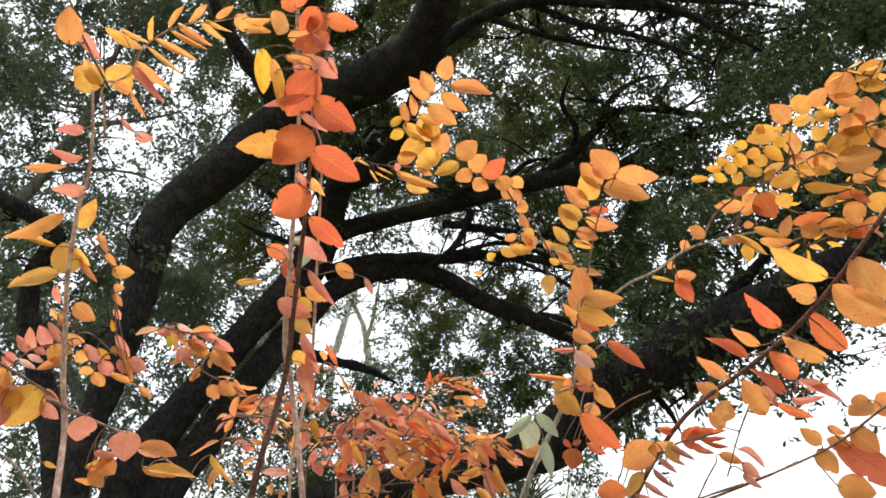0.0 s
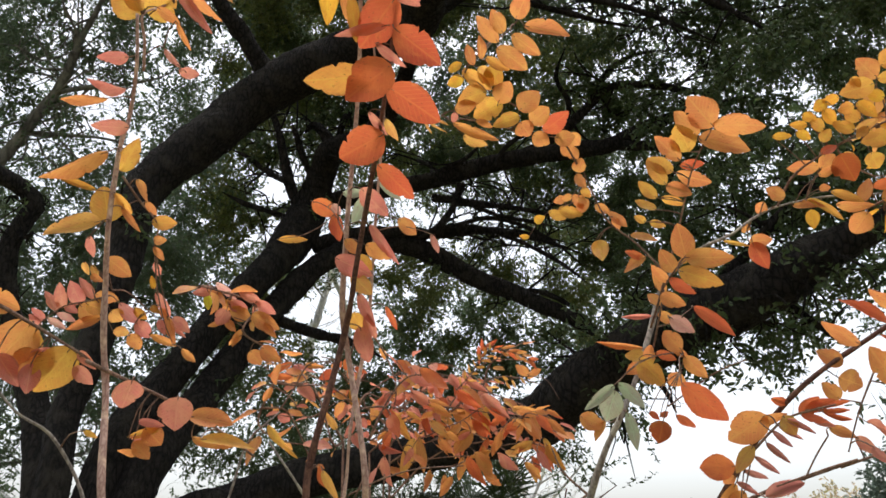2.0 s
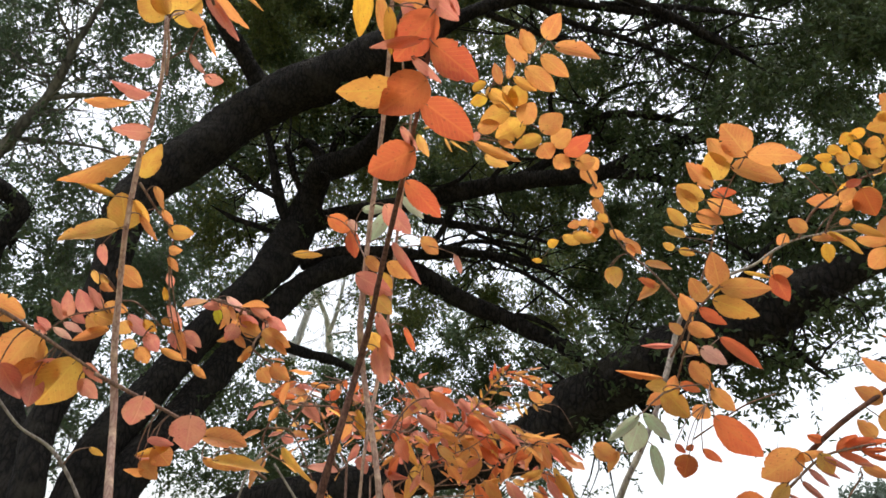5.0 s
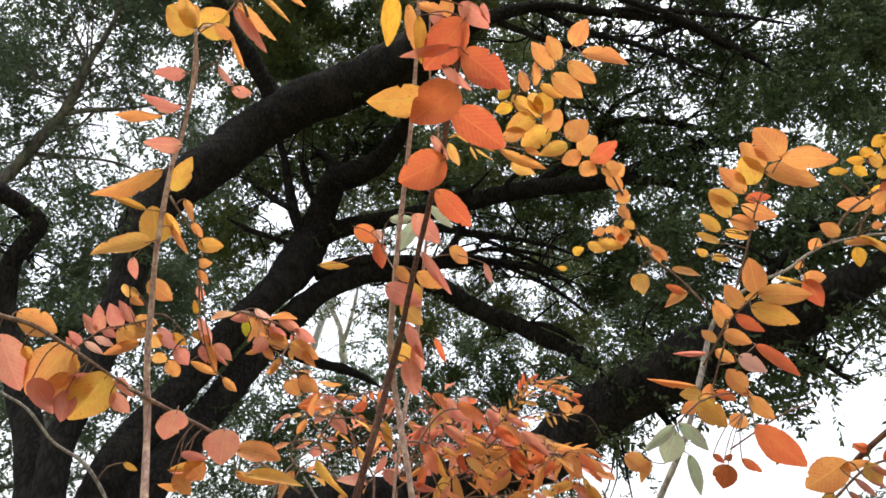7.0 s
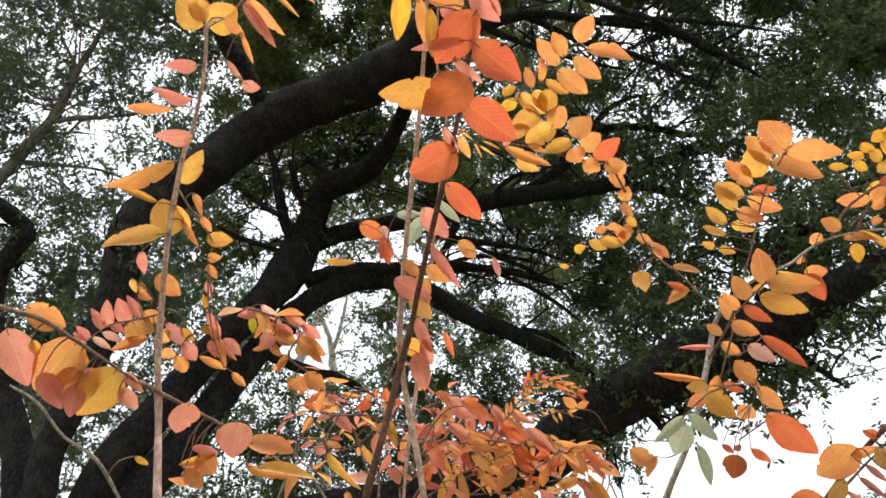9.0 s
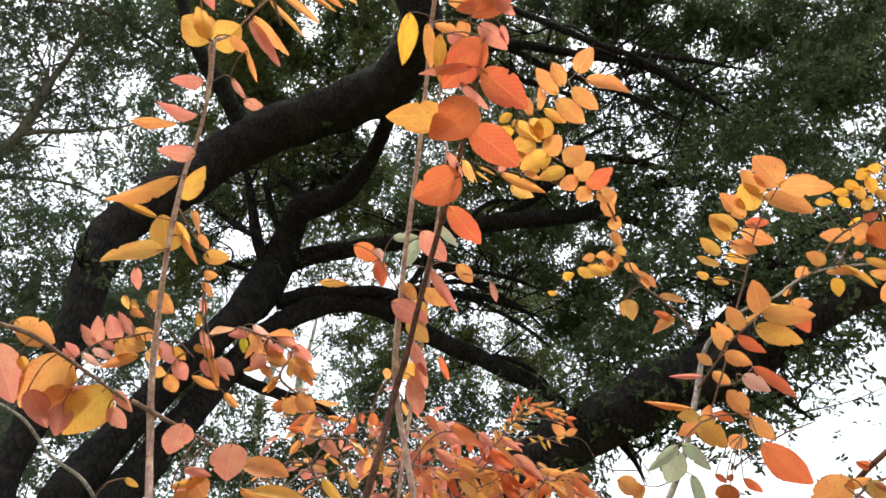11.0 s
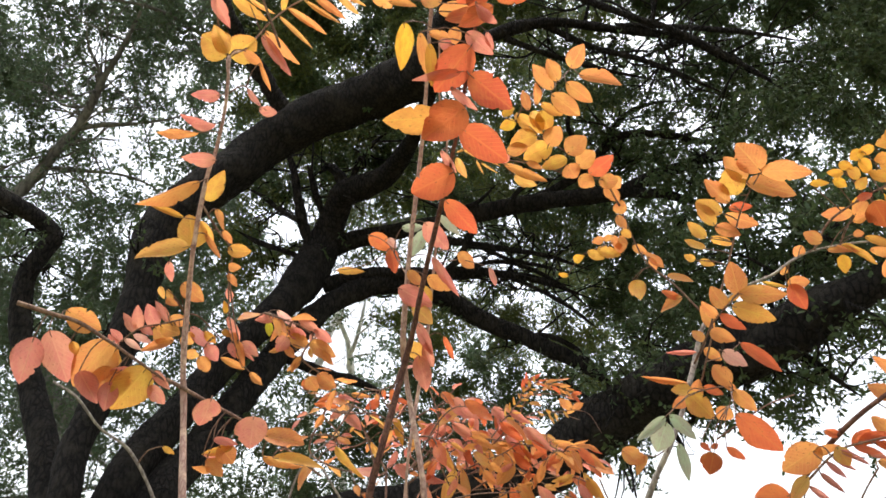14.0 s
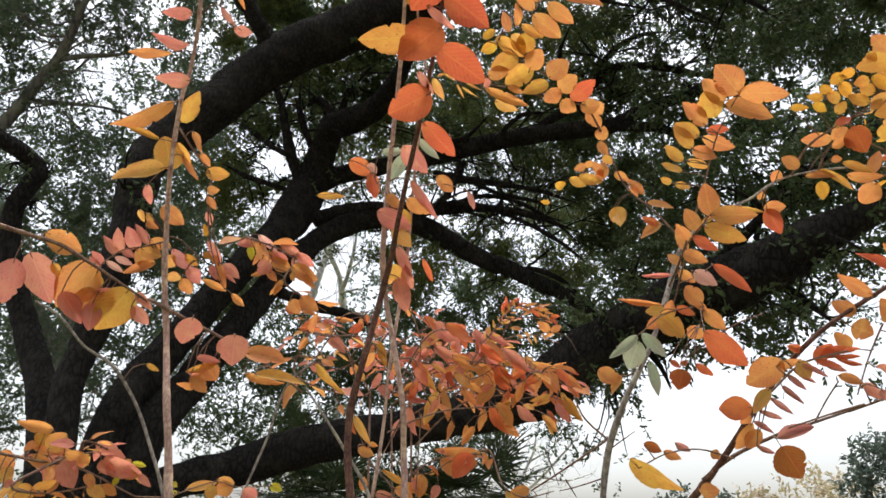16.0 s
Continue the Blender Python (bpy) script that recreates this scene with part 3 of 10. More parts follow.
limb(oak, "branch", [(0.65, 5.75, 3.57, 0.034), (0.88, 5.67, 3.60, 0.024), (1.10, 5.58, 3.48, 0.019), (1.31, 5.50, 3.27, 0.014)])
limb(oak, "branch", [(0.26, 5.45, 4.50, 0.039), (0.17, 5.50, 4.27, 0.029), (0.01, 5.55, 4.10, 0.024), (-0.16, 5.60, 4.03, 0.019)])
limb(oak, "branch", [(0.54, 5.30, 4.58, 0.029), (0.62, 5.20, 4.72, 0.024), (0.77, 5.10, 4.79, 0.019), (0.97, 5.00, 4.75, 0.014)])
limb(oak, "branch", [(-0.09, 5.50, 4.48, 0.030), (0.08, 5.40, 4.60, 0.025), (0.29, 5.30, 4.67, 0.020), (0.47, 5.20, 4.83, 0.015)])
limb(oak, "trunk_limb", [(-2.09, 4.23, 1.44, 0.107), (-2.25, 4.35, 1.93, 0.092), (-2.39, 4.46, 2.27, 0.087), (-2.63, 4.59, 2.67, 0.083), (-2.83, 4.58, 3.08, 0.070), (-2.88, 4.53, 3.43, 0.062), (-2.83, 4.53, 3.64, 0.062), (-2.79, 4.54, 3.79, 0.063), (-2.86, 4.46, 3.87, 0.060), (-3.00, 4.34, 3.93, 0.060), (-3.33, 4.15, 4.07, 0.063)])
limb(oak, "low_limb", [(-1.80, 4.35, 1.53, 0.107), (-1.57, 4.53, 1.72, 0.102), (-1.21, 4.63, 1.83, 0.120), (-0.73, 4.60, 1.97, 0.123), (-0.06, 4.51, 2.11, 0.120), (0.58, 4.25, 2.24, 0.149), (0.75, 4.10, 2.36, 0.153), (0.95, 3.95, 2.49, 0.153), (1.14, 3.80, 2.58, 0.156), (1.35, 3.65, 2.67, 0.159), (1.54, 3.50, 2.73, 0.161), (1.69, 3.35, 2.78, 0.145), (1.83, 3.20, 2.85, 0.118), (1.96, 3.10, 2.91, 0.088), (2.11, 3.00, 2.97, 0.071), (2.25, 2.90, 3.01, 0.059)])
limb(oak, "branch", [(-0.07, 4.11, 5.14, 0.053), (0.30, 4.00, 5.37, 0.052), (0.74, 4.03, 5.55, 0.039), (1.30, 4.04, 5.52, 0.034), (1.78, 4.04, 5.46, 0.030), (2.14, 4.05, 5.25, 0.024), (2.41, 3.99, 4.98, 0.015)])
limb(oak, "branch", [(1.26, 4.03, 5.55, 0.023), (1.66, 3.94, 5.47, 0.019), (1.95, 3.57, 5.08, 0.020), (2.24, 3.35, 4.79, 0.011)])
limb(oak, "branch", [(0.70, 4.05, 5.54, 0.027), (1.09, 4.10, 5.38, 0.023), (1.40, 4.02, 5.21, 0.022), (1.71, 4.01, 5.06, 0.016), (2.02, 3.94, 4.81, 0.010)])
limb(oak, "branch", [(0.39, 4.01, 5.35, 0.028), (0.74, 4.12, 5.31, 0.022), (1.19, 4.20, 5.25, 0.017), (1.60, 4.15, 5.12, 0.010)])
limb(oak, "branch", [(1.28, 3.88, 2.67, 0.046), (1.48, 3.74, 2.83, 0.037), (1.69, 3.56, 3.03, 0.030), (1.90, 3.32, 3.26, 0.024), (2.15, 3.05, 3.43, 0.018)])
limb(oak, "branch", [(1.69, 3.53, 2.79, 0.039), (1.86, 3.48, 2.69, 0.024), (1.93, 3.36, 2.53, 0.013), (2.01, 3.34, 2.45, 0.007)])
limb(oak, "branch", [(1.13, 3.96, 2.58, 0.030), (1.27, 3.95, 2.40, 0.018), (1.31, 3.87, 2.23, 0.010)])
limb(oak, "branch", [(0.71, 3.80, 5.68, 0.029), (1.25, 3.74, 5.36, 0.024), (1.56, 3.67, 5.15, 0.025), (1.95, 3.62, 4.83, 0.019), (2.23, 3.57, 4.52, 0.011)])
limb(oak, "branch", [(0.06, 3.68, 5.67, 0.044), (0.58, 3.45, 5.92, 0.033), (1.16, 3.18, 5.98, 0.028), (1.83, 2.84, 5.81, 0.016)])
limb(bg_tree, "trunk", [(-4.91, 6.43, 2.72, 0.098), (-4.73, 6.23, 3.90, 0.084), (-4.40, 6.11, 4.67, 0.072), (-4.09, 6.06, 5.13, 0.061), (-3.88, 5.98, 5.47, 0.053), (-3.70, 5.91, 5.74, 0.045), (-3.56, 5.80, 5.98, 0.042), (-3.45, 5.68, 6.22, 0.033), (-3.29, 5.55, 6.46, 0.024), (-3.10, 5.35, 6.80, 0.016)])
limb(bg_tree, "branch", [(-3.70, 5.91, 5.72, 0.024), (-3.47, 5.97, 5.83, 0.023), (-3.23, 6.04, 5.91, 0.019), (-2.86, 6.11, 6.06, 0.012), (-2.62, 6.10, 6.20, 0.007)])
limb(bg_tree, "branch", [(-3.95, 6.03, 5.33, 0.026), (-3.66, 6.16, 5.39, 0.021), (-3.34, 6.30, 5.45, 0.016), (-3.10, 6.43, 5.43, 0.010), (-2.89, 6.58, 5.34, 0.007)])
limb(bg_tree, "branch", [(-3.84, 5.98, 5.51, 0.017), (-3.66, 5.99, 5.65, 0.014), (-3.33, 6.10, 5.75, 0.009)])
limb(bg_tree, "branch", [(-3.55, 5.79, 6.01, 0.021), (-3.49, 5.64, 6.24, 0.017), (-3.56, 5.44, 6.41, 0.012), (-3.55, 5.19, 6.67, 0.007)])
limb(bg_tree, "branch", [(-3.69, 6.19, 5.33, 0.012), (-3.53, 6.37, 5.18, 0.009), (-3.36, 6.57, 4.97, 0.007)])
limb(bg_tree, "branch", [(-3.67, 5.08, 6.71, 0.014), (-3.04, 5.33, 6.85, 0.016), (-2.59, 5.60, 6.79, 0.021), (-2.21, 5.74, 6.50, 0.024)])
limb(bg_tree, "branch", [(-5.27, 7.42, 2.25, 0.024), (-3.97, 8.14, 2.54, 0.018), (-3.72, 8.24, 2.62, 0.018), (-3.43, 8.35, 2.66, 0.016), (-3.24, 8.41, 2.74, 0.012)])
limb(bare_a, "trunk", [(-1.62, 14.70, -0.10, 0.103), (-1.62, 14.70, 5.61, 0.079), (-1.64, 14.50, 6.06, 0.073), (-1.65, 14.30, 6.31, 0.066), (-1.73, 14.10, 6.59, 0.054), (-1.90, 13.90, 6.89, 0.048), (-2.05, 13.60, 7.11, 0.038), (-2.15, 13.30, 7.36, 0.026)])
limb(bare_a, "trunk", [(-2.39, 14.60, -0.10, 0.109), (-2.39, 14.60, 5.50, 0.084), (-2.29, 14.50, 6.14, 0.079), (-2.15, 14.40, 6.65, 0.073), (-1.99, 14.30, 7.21, 0.068), (-1.84, 14.20, 7.71, 0.050)])
limb(bare_a, "branch", [(-1.65, 14.30, 6.28, 0.054), (-1.54, 14.12, 6.44, 0.048), (-1.46, 13.95, 6.72, 0.042), (-1.38, 13.78, 7.08, 0.033), (-1.32, 13.60, 7.46, 0.019)])
limb(bare_a, "branch", [(-1.61, 14.35, 6.22, 0.029), (-1.34, 14.32, 6.29, 0.024), (-1.10, 14.30, 6.31, 0.014)])
limb(bare_a, "branch", [(-1.83, 14.00, 6.78, 0.026), (-2.00, 14.00, 6.70, 0.019), (-2.19, 14.00, 6.54, 0.012)])
limb(bare_a, "branch", [(-1.87, 13.90, 6.84, 0.024), (-1.81, 13.75, 7.12, 0.018), (-1.84, 13.60, 7.38, 0.012)])
limb(bare_a, "branch", [(-1.49, 13.90, 6.55, 0.024), (-1.22, 13.75, 6.76, 0.019), (-1.05, 13.60, 7.08, 0.012)])
limb(bare_a, "branch", [(-2.13, 14.30, 6.61, 0.029), (-2.33, 14.15, 6.85, 0.022), (-2.43, 14.00, 7.12, 0.014)])
limb(bare_b, "trunk", [(-1.84, 12.95, -0.10, 0.071), (-1.84, 12.95, 1.39, 0.057), (-1.87, 12.92, 2.29, 0.047), (-1.79, 12.88, 2.85, 0.038), (-1.62, 12.83, 3.43, 0.028)])
limb(bare_b, "branch", [(-1.88, 12.91, 2.38, 0.024), (-2.07, 12.85, 2.75, 0.019), (-2.19, 12.79, 3.13, 0.014)])
limb(bare_c, "trunk", [(-1.45, 11.99, -0.10, 0.044), (-1.45, 11.99, 1.39, 0.035), (-1.46, 11.96, 2.23, 0.030), (-1.30, 11.94, 2.75, 0.022), (-0.95, 11.92, 3.11, 0.013)])
limb(bare_e, "trunk", [(-0.72, 13.04, -0.10, 0.041), (-0.72, 13.04, 0.95, 0.033), (-0.81, 13.03, 2.02, 0.028), (-0.90, 12.97, 2.77, 0.024), (-0.87, 12.90, 3.35, 0.014)])
limb(bare_e, "branch", [(-0.82, 13.03, 2.11, 0.019), (-0.64, 13.00, 2.58, 0.014), (-0.57, 12.96, 3.06, 0.009)])
limb(bare_e, "branch", [(-0.87, 13.00, 2.49, 0.014), (-1.04, 12.95, 2.86, 0.009)])
limb(bare_f, "trunk", [(-0.13, 14.05, -0.10, 0.038), (-0.13, 14.05, 0.90, 0.030), (-0.09, 14.05, 2.06, 0.025), (0.03, 14.00, 2.77, 0.020), (0.00, 13.93, 3.39, 0.013)])
limb(bare_f, "branch", [(-0.08, 14.04, 2.16, 0.015), (-0.25, 14.01, 2.67, 0.013), (-0.34, 13.97, 3.08, 0.010)])
limb(bare_d, "trunk", [(2.36, 16.86, -0.10, 0.108), (2.36, 16.86, 0.78, 0.086), (2.46, 16.85, 2.06, 0.068), (2.40, 16.83, 2.67, 0.056), (2.20, 16.80, 3.29, 0.037), (2.15, 16.71, 4.05, 0.019)])
limb(bare_d, "branch", [(2.46, 16.84, 2.30, 0.043), (3.01, 16.71, 2.78, 0.031), (3.47, 16.57, 3.27, 0.025), (3.93, 16.40, 3.75, 0.015)])
limb(bare_d, "branch", [(2.42, 16.83, 2.54, 0.037), (2.78, 16.71, 3.28, 0.031), (2.86, 16.61, 3.91, 0.019)])
limb(bare_d, "branch", [(2.40, 16.83, 2.67, 0.031), (1.93, 16.87, 2.92, 0.025), (1.62, 16.87, 3.30, 0.015)])
limb(bare_d, "branch", [(2.95, 16.73, 2.72, 0.025), (3.51, 16.62, 2.65, 0.019), (4.13, 16.46, 2.82, 0.012)])
limb(bare_d, "branch", [(2.64, 16.76, 3.03, 0.025), (3.23, 16.61, 3.40, 0.019), (3.44, 16.50, 3.89, 0.012)])

clump(oak_crown, (-1.61, 5.02, 7.48), 0.46, 3430)
clump(oak_crown, (-1.86, 4.33, 7.28), 0.43, 2997)
clump(oak_crown, (-1.26, 4.75, 8.08), 0.47, 3660)
clump(oak_crown, (-1.32, 4.40, 7.65), 0.44, 3187)
clump(oak_crown, (-0.30, 4.83, 7.31), 0.43, 2823)
clump(oak_crown, (-0.56, 4.91, 8.19), 0.48, 3423)
clump(oak_crown, (0.53, 4.63, 7.97), 0.46, 2339)
clump(oak_crown, (0.46, 4.60, 7.86), 0.45, 2273)
clump(oak_crown, (0.69, 4.34, 7.34), 0.42, 2163)
clump(oak_crown, (0.81, 4.78, 8.05), 0.47, 2696)
clump(oak_crown, (1.63, 3.94, 6.69), 0.39, 2601)
clump(oak_crown, (1.68, 4.02, 6.87), 0.40, 2762)
clump(oak_crown, (1.83, 3.94, 6.99), 0.41, 2963)
clump(oak_crown, (1.40, 2.73, 5.47), 0.29, 1522)
clump(oak_crown, (2.08, 3.34, 6.27), 0.36, 2422)
clump(oak_crown, (2.33, 3.53, 5.93), 0.36, 4178)
clump(oak_crown, (3.36, 3.87, 6.74), 0.43, 4235)
clump(oak_crown, (3.21, 3.36, 6.41), 0.39, 2919)
clump(oak_crown, (3.56, 3.13, 6.17), 0.39, 1863)
clump(oak_crown, (3.41, 3.23, 6.23), 0.39, 1868)
clump(oak_crown, (-1.12, 5.04, 6.94), 0.43, 4299)
clump(oak_crown, (-1.16, 5.18, 6.84), 0.43, 4426)
clump(oak_crown, (0.50, 4.89, 6.51), 0.40, 2332)
clump(oak_crown, (1.49, 4.61, 6.83), 0.42, 4109)
clump(oak_crown, (1.89, 4.38, 6.65), 0.41, 3980)
clump(oak_crown, (1.99, 4.58, 6.59), 0.41, 3756)
clump(oak_crown, (1.95, 4.20, 6.49), 0.39, 3820)
clump(oak_crown, (2.65, 3.73, 5.85), 0.37, 3780)
clump(oak_crown, (2.81, 4.32, 6.42), 0.41, 5319)
clump(oak_crown, (3.46, 4.11, 6.05), 0.41, 3362)
clump(oak_crown, (2.98, 3.51, 5.52), 0.36, 2579)
clump(oak_crown, (2.72, 3.14, 4.91), 0.31, 1568)
clump(oak_crown, (3.93, 4.10, 6.15), 0.43, 2976)
clump(oak_crown, (-1.62, 5.43, 6.60), 0.44, 4732)
clump(oak_crown, (-2.12, 5.96, 7.09), 0.48, 5386)
clump(oak_crown, (0.69, 5.05, 6.11), 0.40, 2168)
clump(oak_crown, (2.05, 4.93, 5.82), 0.40, 843)
clump(oak_crown, (1.36, 4.44, 5.56), 0.36, 704)
clump(oak_crown, (1.89, 4.36, 5.80), 0.37, 1002)
clump(oak_crown, (2.64, 4.79, 5.99), 0.41, 1186)
clump(oak_crown, (2.84, 4.02, 5.42), 0.37, 2303)
clump(oak_crown, (2.30, 4.20, 5.24), 0.35, 1799)
clump(oak_crown, (2.57, 3.38, 4.78), 0.31, 1804)
clump(oak_crown, (3.14, 4.06, 5.32), 0.37, 2623)
clump(oak_crown, (3.67, 3.86, 5.37), 0.38, 1982)
clump(oak_crown, (2.90, 3.50, 4.81), 0.33, 1564)
clump(oak_crown, (-0.97, 6.45, 6.50), 0.47, 4137)
clump(oak_crown, (-0.62, 6.24, 6.01), 0.44, 3579)
clump(oak_crown, (-0.68, 6.16, 5.82), 0.43, 3256)
clump(oak_crown, (1.21, 6.42, 6.00), 0.46, 3073)
clump(oak_crown, (1.50, 5.15, 5.38), 0.38, 2479)
clump(oak_crown, (1.67, 4.52, 5.22), 0.35, 1663)
clump(oak_crown, (1.82, 3.62, 4.15), 0.28, 1150)
clump(oak_crown, (2.39, 4.89, 5.67), 0.40, 1884)
clump(oak_crown, (2.45, 4.50, 5.38), 0.37, 1945)
clump(oak_crown, (2.21, 3.49, 4.12), 0.28, 1370)
clump(oak_crown, (3.36, 4.29, 5.28), 0.39, 2715)
clump(oak_crown, (3.11, 4.47, 5.30), 0.39, 2736)
clump(oak_crown, (3.86, 4.22, 5.19), 0.40, 2064)
clump(oak_crown, (3.49, 3.78, 4.75), 0.35, 1668)
clump(oak_crown, (-1.56, 5.76, 5.02), 0.40, 2380)
clump(oak_crown, (0.10, 6.29, 5.29), 0.42, 3158)
clump(oak_crown, (1.19, 6.21, 5.23), 0.42, 2927)
clump(oak_crown, (1.87, 5.24, 5.07), 0.38, 4332)
clump(oak_crown, (1.62, 6.24, 5.12), 0.43, 4842)
clump(oak_crown, (1.79, 4.17, 4.23), 0.31, 1421)
clump(oak_crown, (1.76, 4.02, 4.36), 0.30, 1291)
clump(oak_crown, (2.14, 4.18, 4.14), 0.31, 1488)
clump(oak_crown, (1.73, 2.92, 3.28), 0.22, 712)
clump(oak_crown, (2.65, 3.96, 3.95), 0.31, 1552)
clump(oak_crown, (2.45, 3.22, 3.84), 0.27, 1223)
clump(oak_crown, (3.02, 3.44, 3.74), 0.30, 1262)
clump(oak_crown, (2.49, 3.12, 3.54), 0.26, 1023)
clump(oak_crown, (-1.92, 6.50, 4.77), 0.43, 1675)
clump(oak_crown, (-0.92, 7.64, 5.02), 0.48, 582)
clump(oak_crown, (0.67, 7.15, 5.02), 0.46, 1645)
clump(oak_crown, (1.59, 5.68, 4.48), 0.38, 3497)
clump(oak_crown, (1.87, 5.07, 4.13), 0.35, 3132)
clump(oak_crown, (1.41, 4.00, 3.39), 0.27, 1062)
clump(oak_crown, (1.58, 3.63, 3.54), 0.26, 972)
clump(oak_crown, (2.18, 3.95, 3.77), 0.29, 1455)
clump(oak_crown, (2.32, 4.02, 3.51), 0.29, 1268)
clump(oak_crown, (2.60, 3.99, 3.78), 0.31, 1658)
clump(oak_crown, (2.01, 3.08, 3.16), 0.23, 877)
clump(oak_crown, (2.67, 3.45, 3.29), 0.27, 744)
clump(oak_crown, (3.02, 3.95, 3.70), 0.32, 1188)
clump(oak_crown, (2.02, 5.78, 3.77), 0.38, 3222)
clump(oak_crown, (1.79, 5.96, 3.97), 0.39, 3471)
clump(oak_crown, (1.97, 4.52, 3.01), 0.30, 1460)
clump(oak_crown, (1.54, 4.35, 3.37), 0.29, 1535)
clump(oak_crown, (2.17, 4.43, 2.99), 0.30, 1349)
clump(oak_crown, (2.48, 4.44, 3.12), 0.31, 1216)
clump(oak_crown, (2.55, 3.70, 3.04), 0.28, 450)
clump(oak_crown, (2.23, 3.73, 2.91), 0.27, 512)
clump(oak_crown, (2.47, 3.55, 2.76), 0.26, 153)
clump(oak_crown, (2.91, 3.93, 3.20), 0.30, 148)
clump(oak_crown, (-2.09, 7.28, 3.40), 0.45, 1642)
clump(oak_crown, (-2.17, 7.66, 3.78), 0.47, 1928)
clump(oak_crown, (-0.96, 7.43, 3.20), 0.44, 2201)
clump(oak_crown, (-0.74, 7.51, 3.09), 0.44, 2181)
clump(oak_crown, (-0.38, 7.31, 3.08), 0.43, 1988)
clump(oak_crown, (-0.08, 7.55, 3.54), 0.45, 2133)
clump(oak_crown, (0.58, 7.99, 3.36), 0.47, 2287)
clump(oak_crown, (0.74, 7.83, 3.68), 0.47, 2253)
clump(oak_crown, (1.19, 7.53, 3.37), 0.45, 2175)
clump(oak_crown, (1.01, 7.43, 3.63), 0.45, 2148)
clump(oak_crown, (2.25, 6.58, 3.59), 0.42, 2640)
clump(oak_crown, (1.79, 6.77, 3.16), 0.41, 2524)
clump(oak_crown, (1.57, 4.63, 2.91), 0.29, 907)
clump(oak_crown, (1.74, 3.99, 2.54), 0.26, 650)
clump(oak_crown, (2.12, 4.45, 2.87), 0.30, 229)
clump(oak_crown, (2.28, 4.48, 2.58), 0.30, 231)
clump(oak_crown, (2.76, 4.42, 2.60), 0.31, 94)
clump(oak_crown, (-1.72, 7.81, 2.73), 0.46, 2222)
clump(oak_crown, (-2.04, 7.71, 2.93), 0.46, 1846)
clump(oak_crown, (-1.05, 7.05, 2.56), 0.41, 1408)
clump(oak_crown, (-0.61, 6.87, 2.85), 0.40, 1466)
clump(oak_crown, (0.04, 7.82, 2.46), 0.45, 1442)
clump(oak_crown, (-0.10, 8.13, 2.97), 0.47, 1660)
clump(oak_crown, (0.47, 6.93, 2.45), 0.40, 1111)
clump(oak_crown, (0.32, 7.32, 2.98), 0.43, 1363)
clump(oak_crown, (1.52, 6.86, 2.99), 0.41, 808)
clump(oak_crown, (1.81, 7.67, 2.86), 0.46, 979)
clump(oak_crown, (1.63, 5.98, 2.37), 0.36, 299)
clump(oak_crown, (-1.53, 7.87, 2.16), 0.46, 1335)
clump(oak_crown, (-1.79, 7.14, 2.29), 0.42, 1123)
clump(oak_crown, (-1.04, 7.37, 1.95), 0.43, 586)
clump(oak_crown, (-0.59, 7.90, 1.92), 0.45, 666)
clump(oak_crown, (0.13, 7.37, 1.84), 0.42, 330)
clump(oak_crown, (-0.26, 8.40, 1.94), 0.48, 430)
clump(oak_crown, (0.41, 8.36, 2.43), 0.48, 681)
clump(oak_crown, (1.21, 7.46, 1.97), 0.44, 139)
clump(oak_crown, (0.54, 4.60, 2.68), 0.26, 234)
clump(oak_crown, (0.82, 4.45, 2.68), 0.26, 209)
clump(oak_crown, (1.08, 4.33, 2.84), 0.26, 194)
clump(oak_crown, (1.37, 4.08, 2.98), 0.26, 282)
clump(oak_crown, (1.62, 3.95, 3.04), 0.26, 173)
clump(oak_crown, (1.74, 3.76, 3.07), 0.26, 199)
clump(oak_crown, (1.93, 3.60, 3.18), 0.26, 163)
clump(oak_crown, (2.05, 3.37, 3.23), 0.26, 209)
clump(oak_crown, (2.20, 3.15, 3.19), 0.26, 175)
clump(oak_crown, (2.30, 3.04, 3.25), 0.26, 155)
clump(oak_crown, (1.04, 3.73, 2.53), 0.26, 277)
clump(oak_crown, (1.37, 3.52, 2.60), 0.26, 280)
clump(oak_crown, (1.59, 3.35, 2.64), 0.26, 205)
clump(oak_crown, (1.79, 3.15, 2.69), 0.26, 165)
clump(oak_crown, (1.87, 3.07, 2.75), 0.26, 103)
clump(oak_crown, (0.90, 3.86, 2.60), 0.26, 278)
clump(oak_crown, (-2.07, 4.24, 3.00), 0.17, 71)
clump(oak_crown, (-1.93, 4.34, 2.92), 0.17, 66)
clump(oak_crown, (-0.49, 4.30, 4.81), 0.17, 102)
clump(oak_crown, (-1.80, 4.01, 3.47), 0.17, 96)
clump(oak_crown, (-0.47, 4.28, 5.38), 0.17, 100)
clump(oak_crown, (-0.08, 3.77, 5.40), 0.17, 67)
clump(oak_crown, (-2.70, 4.48, 3.53), 0.17, 41)
clump(oak_crown, (-2.86, 4.37, 3.53), 0.17, 59)
clump(oak_crown, (-2.89, 4.49, 3.73), 0.17, 56)
clump(oak_crown, (-2.80, 4.64, 3.07), 0.17, 48)
clump(oak_crown, (-2.74, 4.49, 3.79), 0.17, 44)
clump(oak_crown, (-2.77, 4.62, 2.97), 0.17, 48)
clump(oak_crown, (-3.13, 4.37, 3.88), 0.17, 77)
clump(oak_crown, (-1.49, 5.11, 2.81), 0.17, 67)
clump(oak_crown, (-1.70, 5.24, 3.37), 0.17, 74)
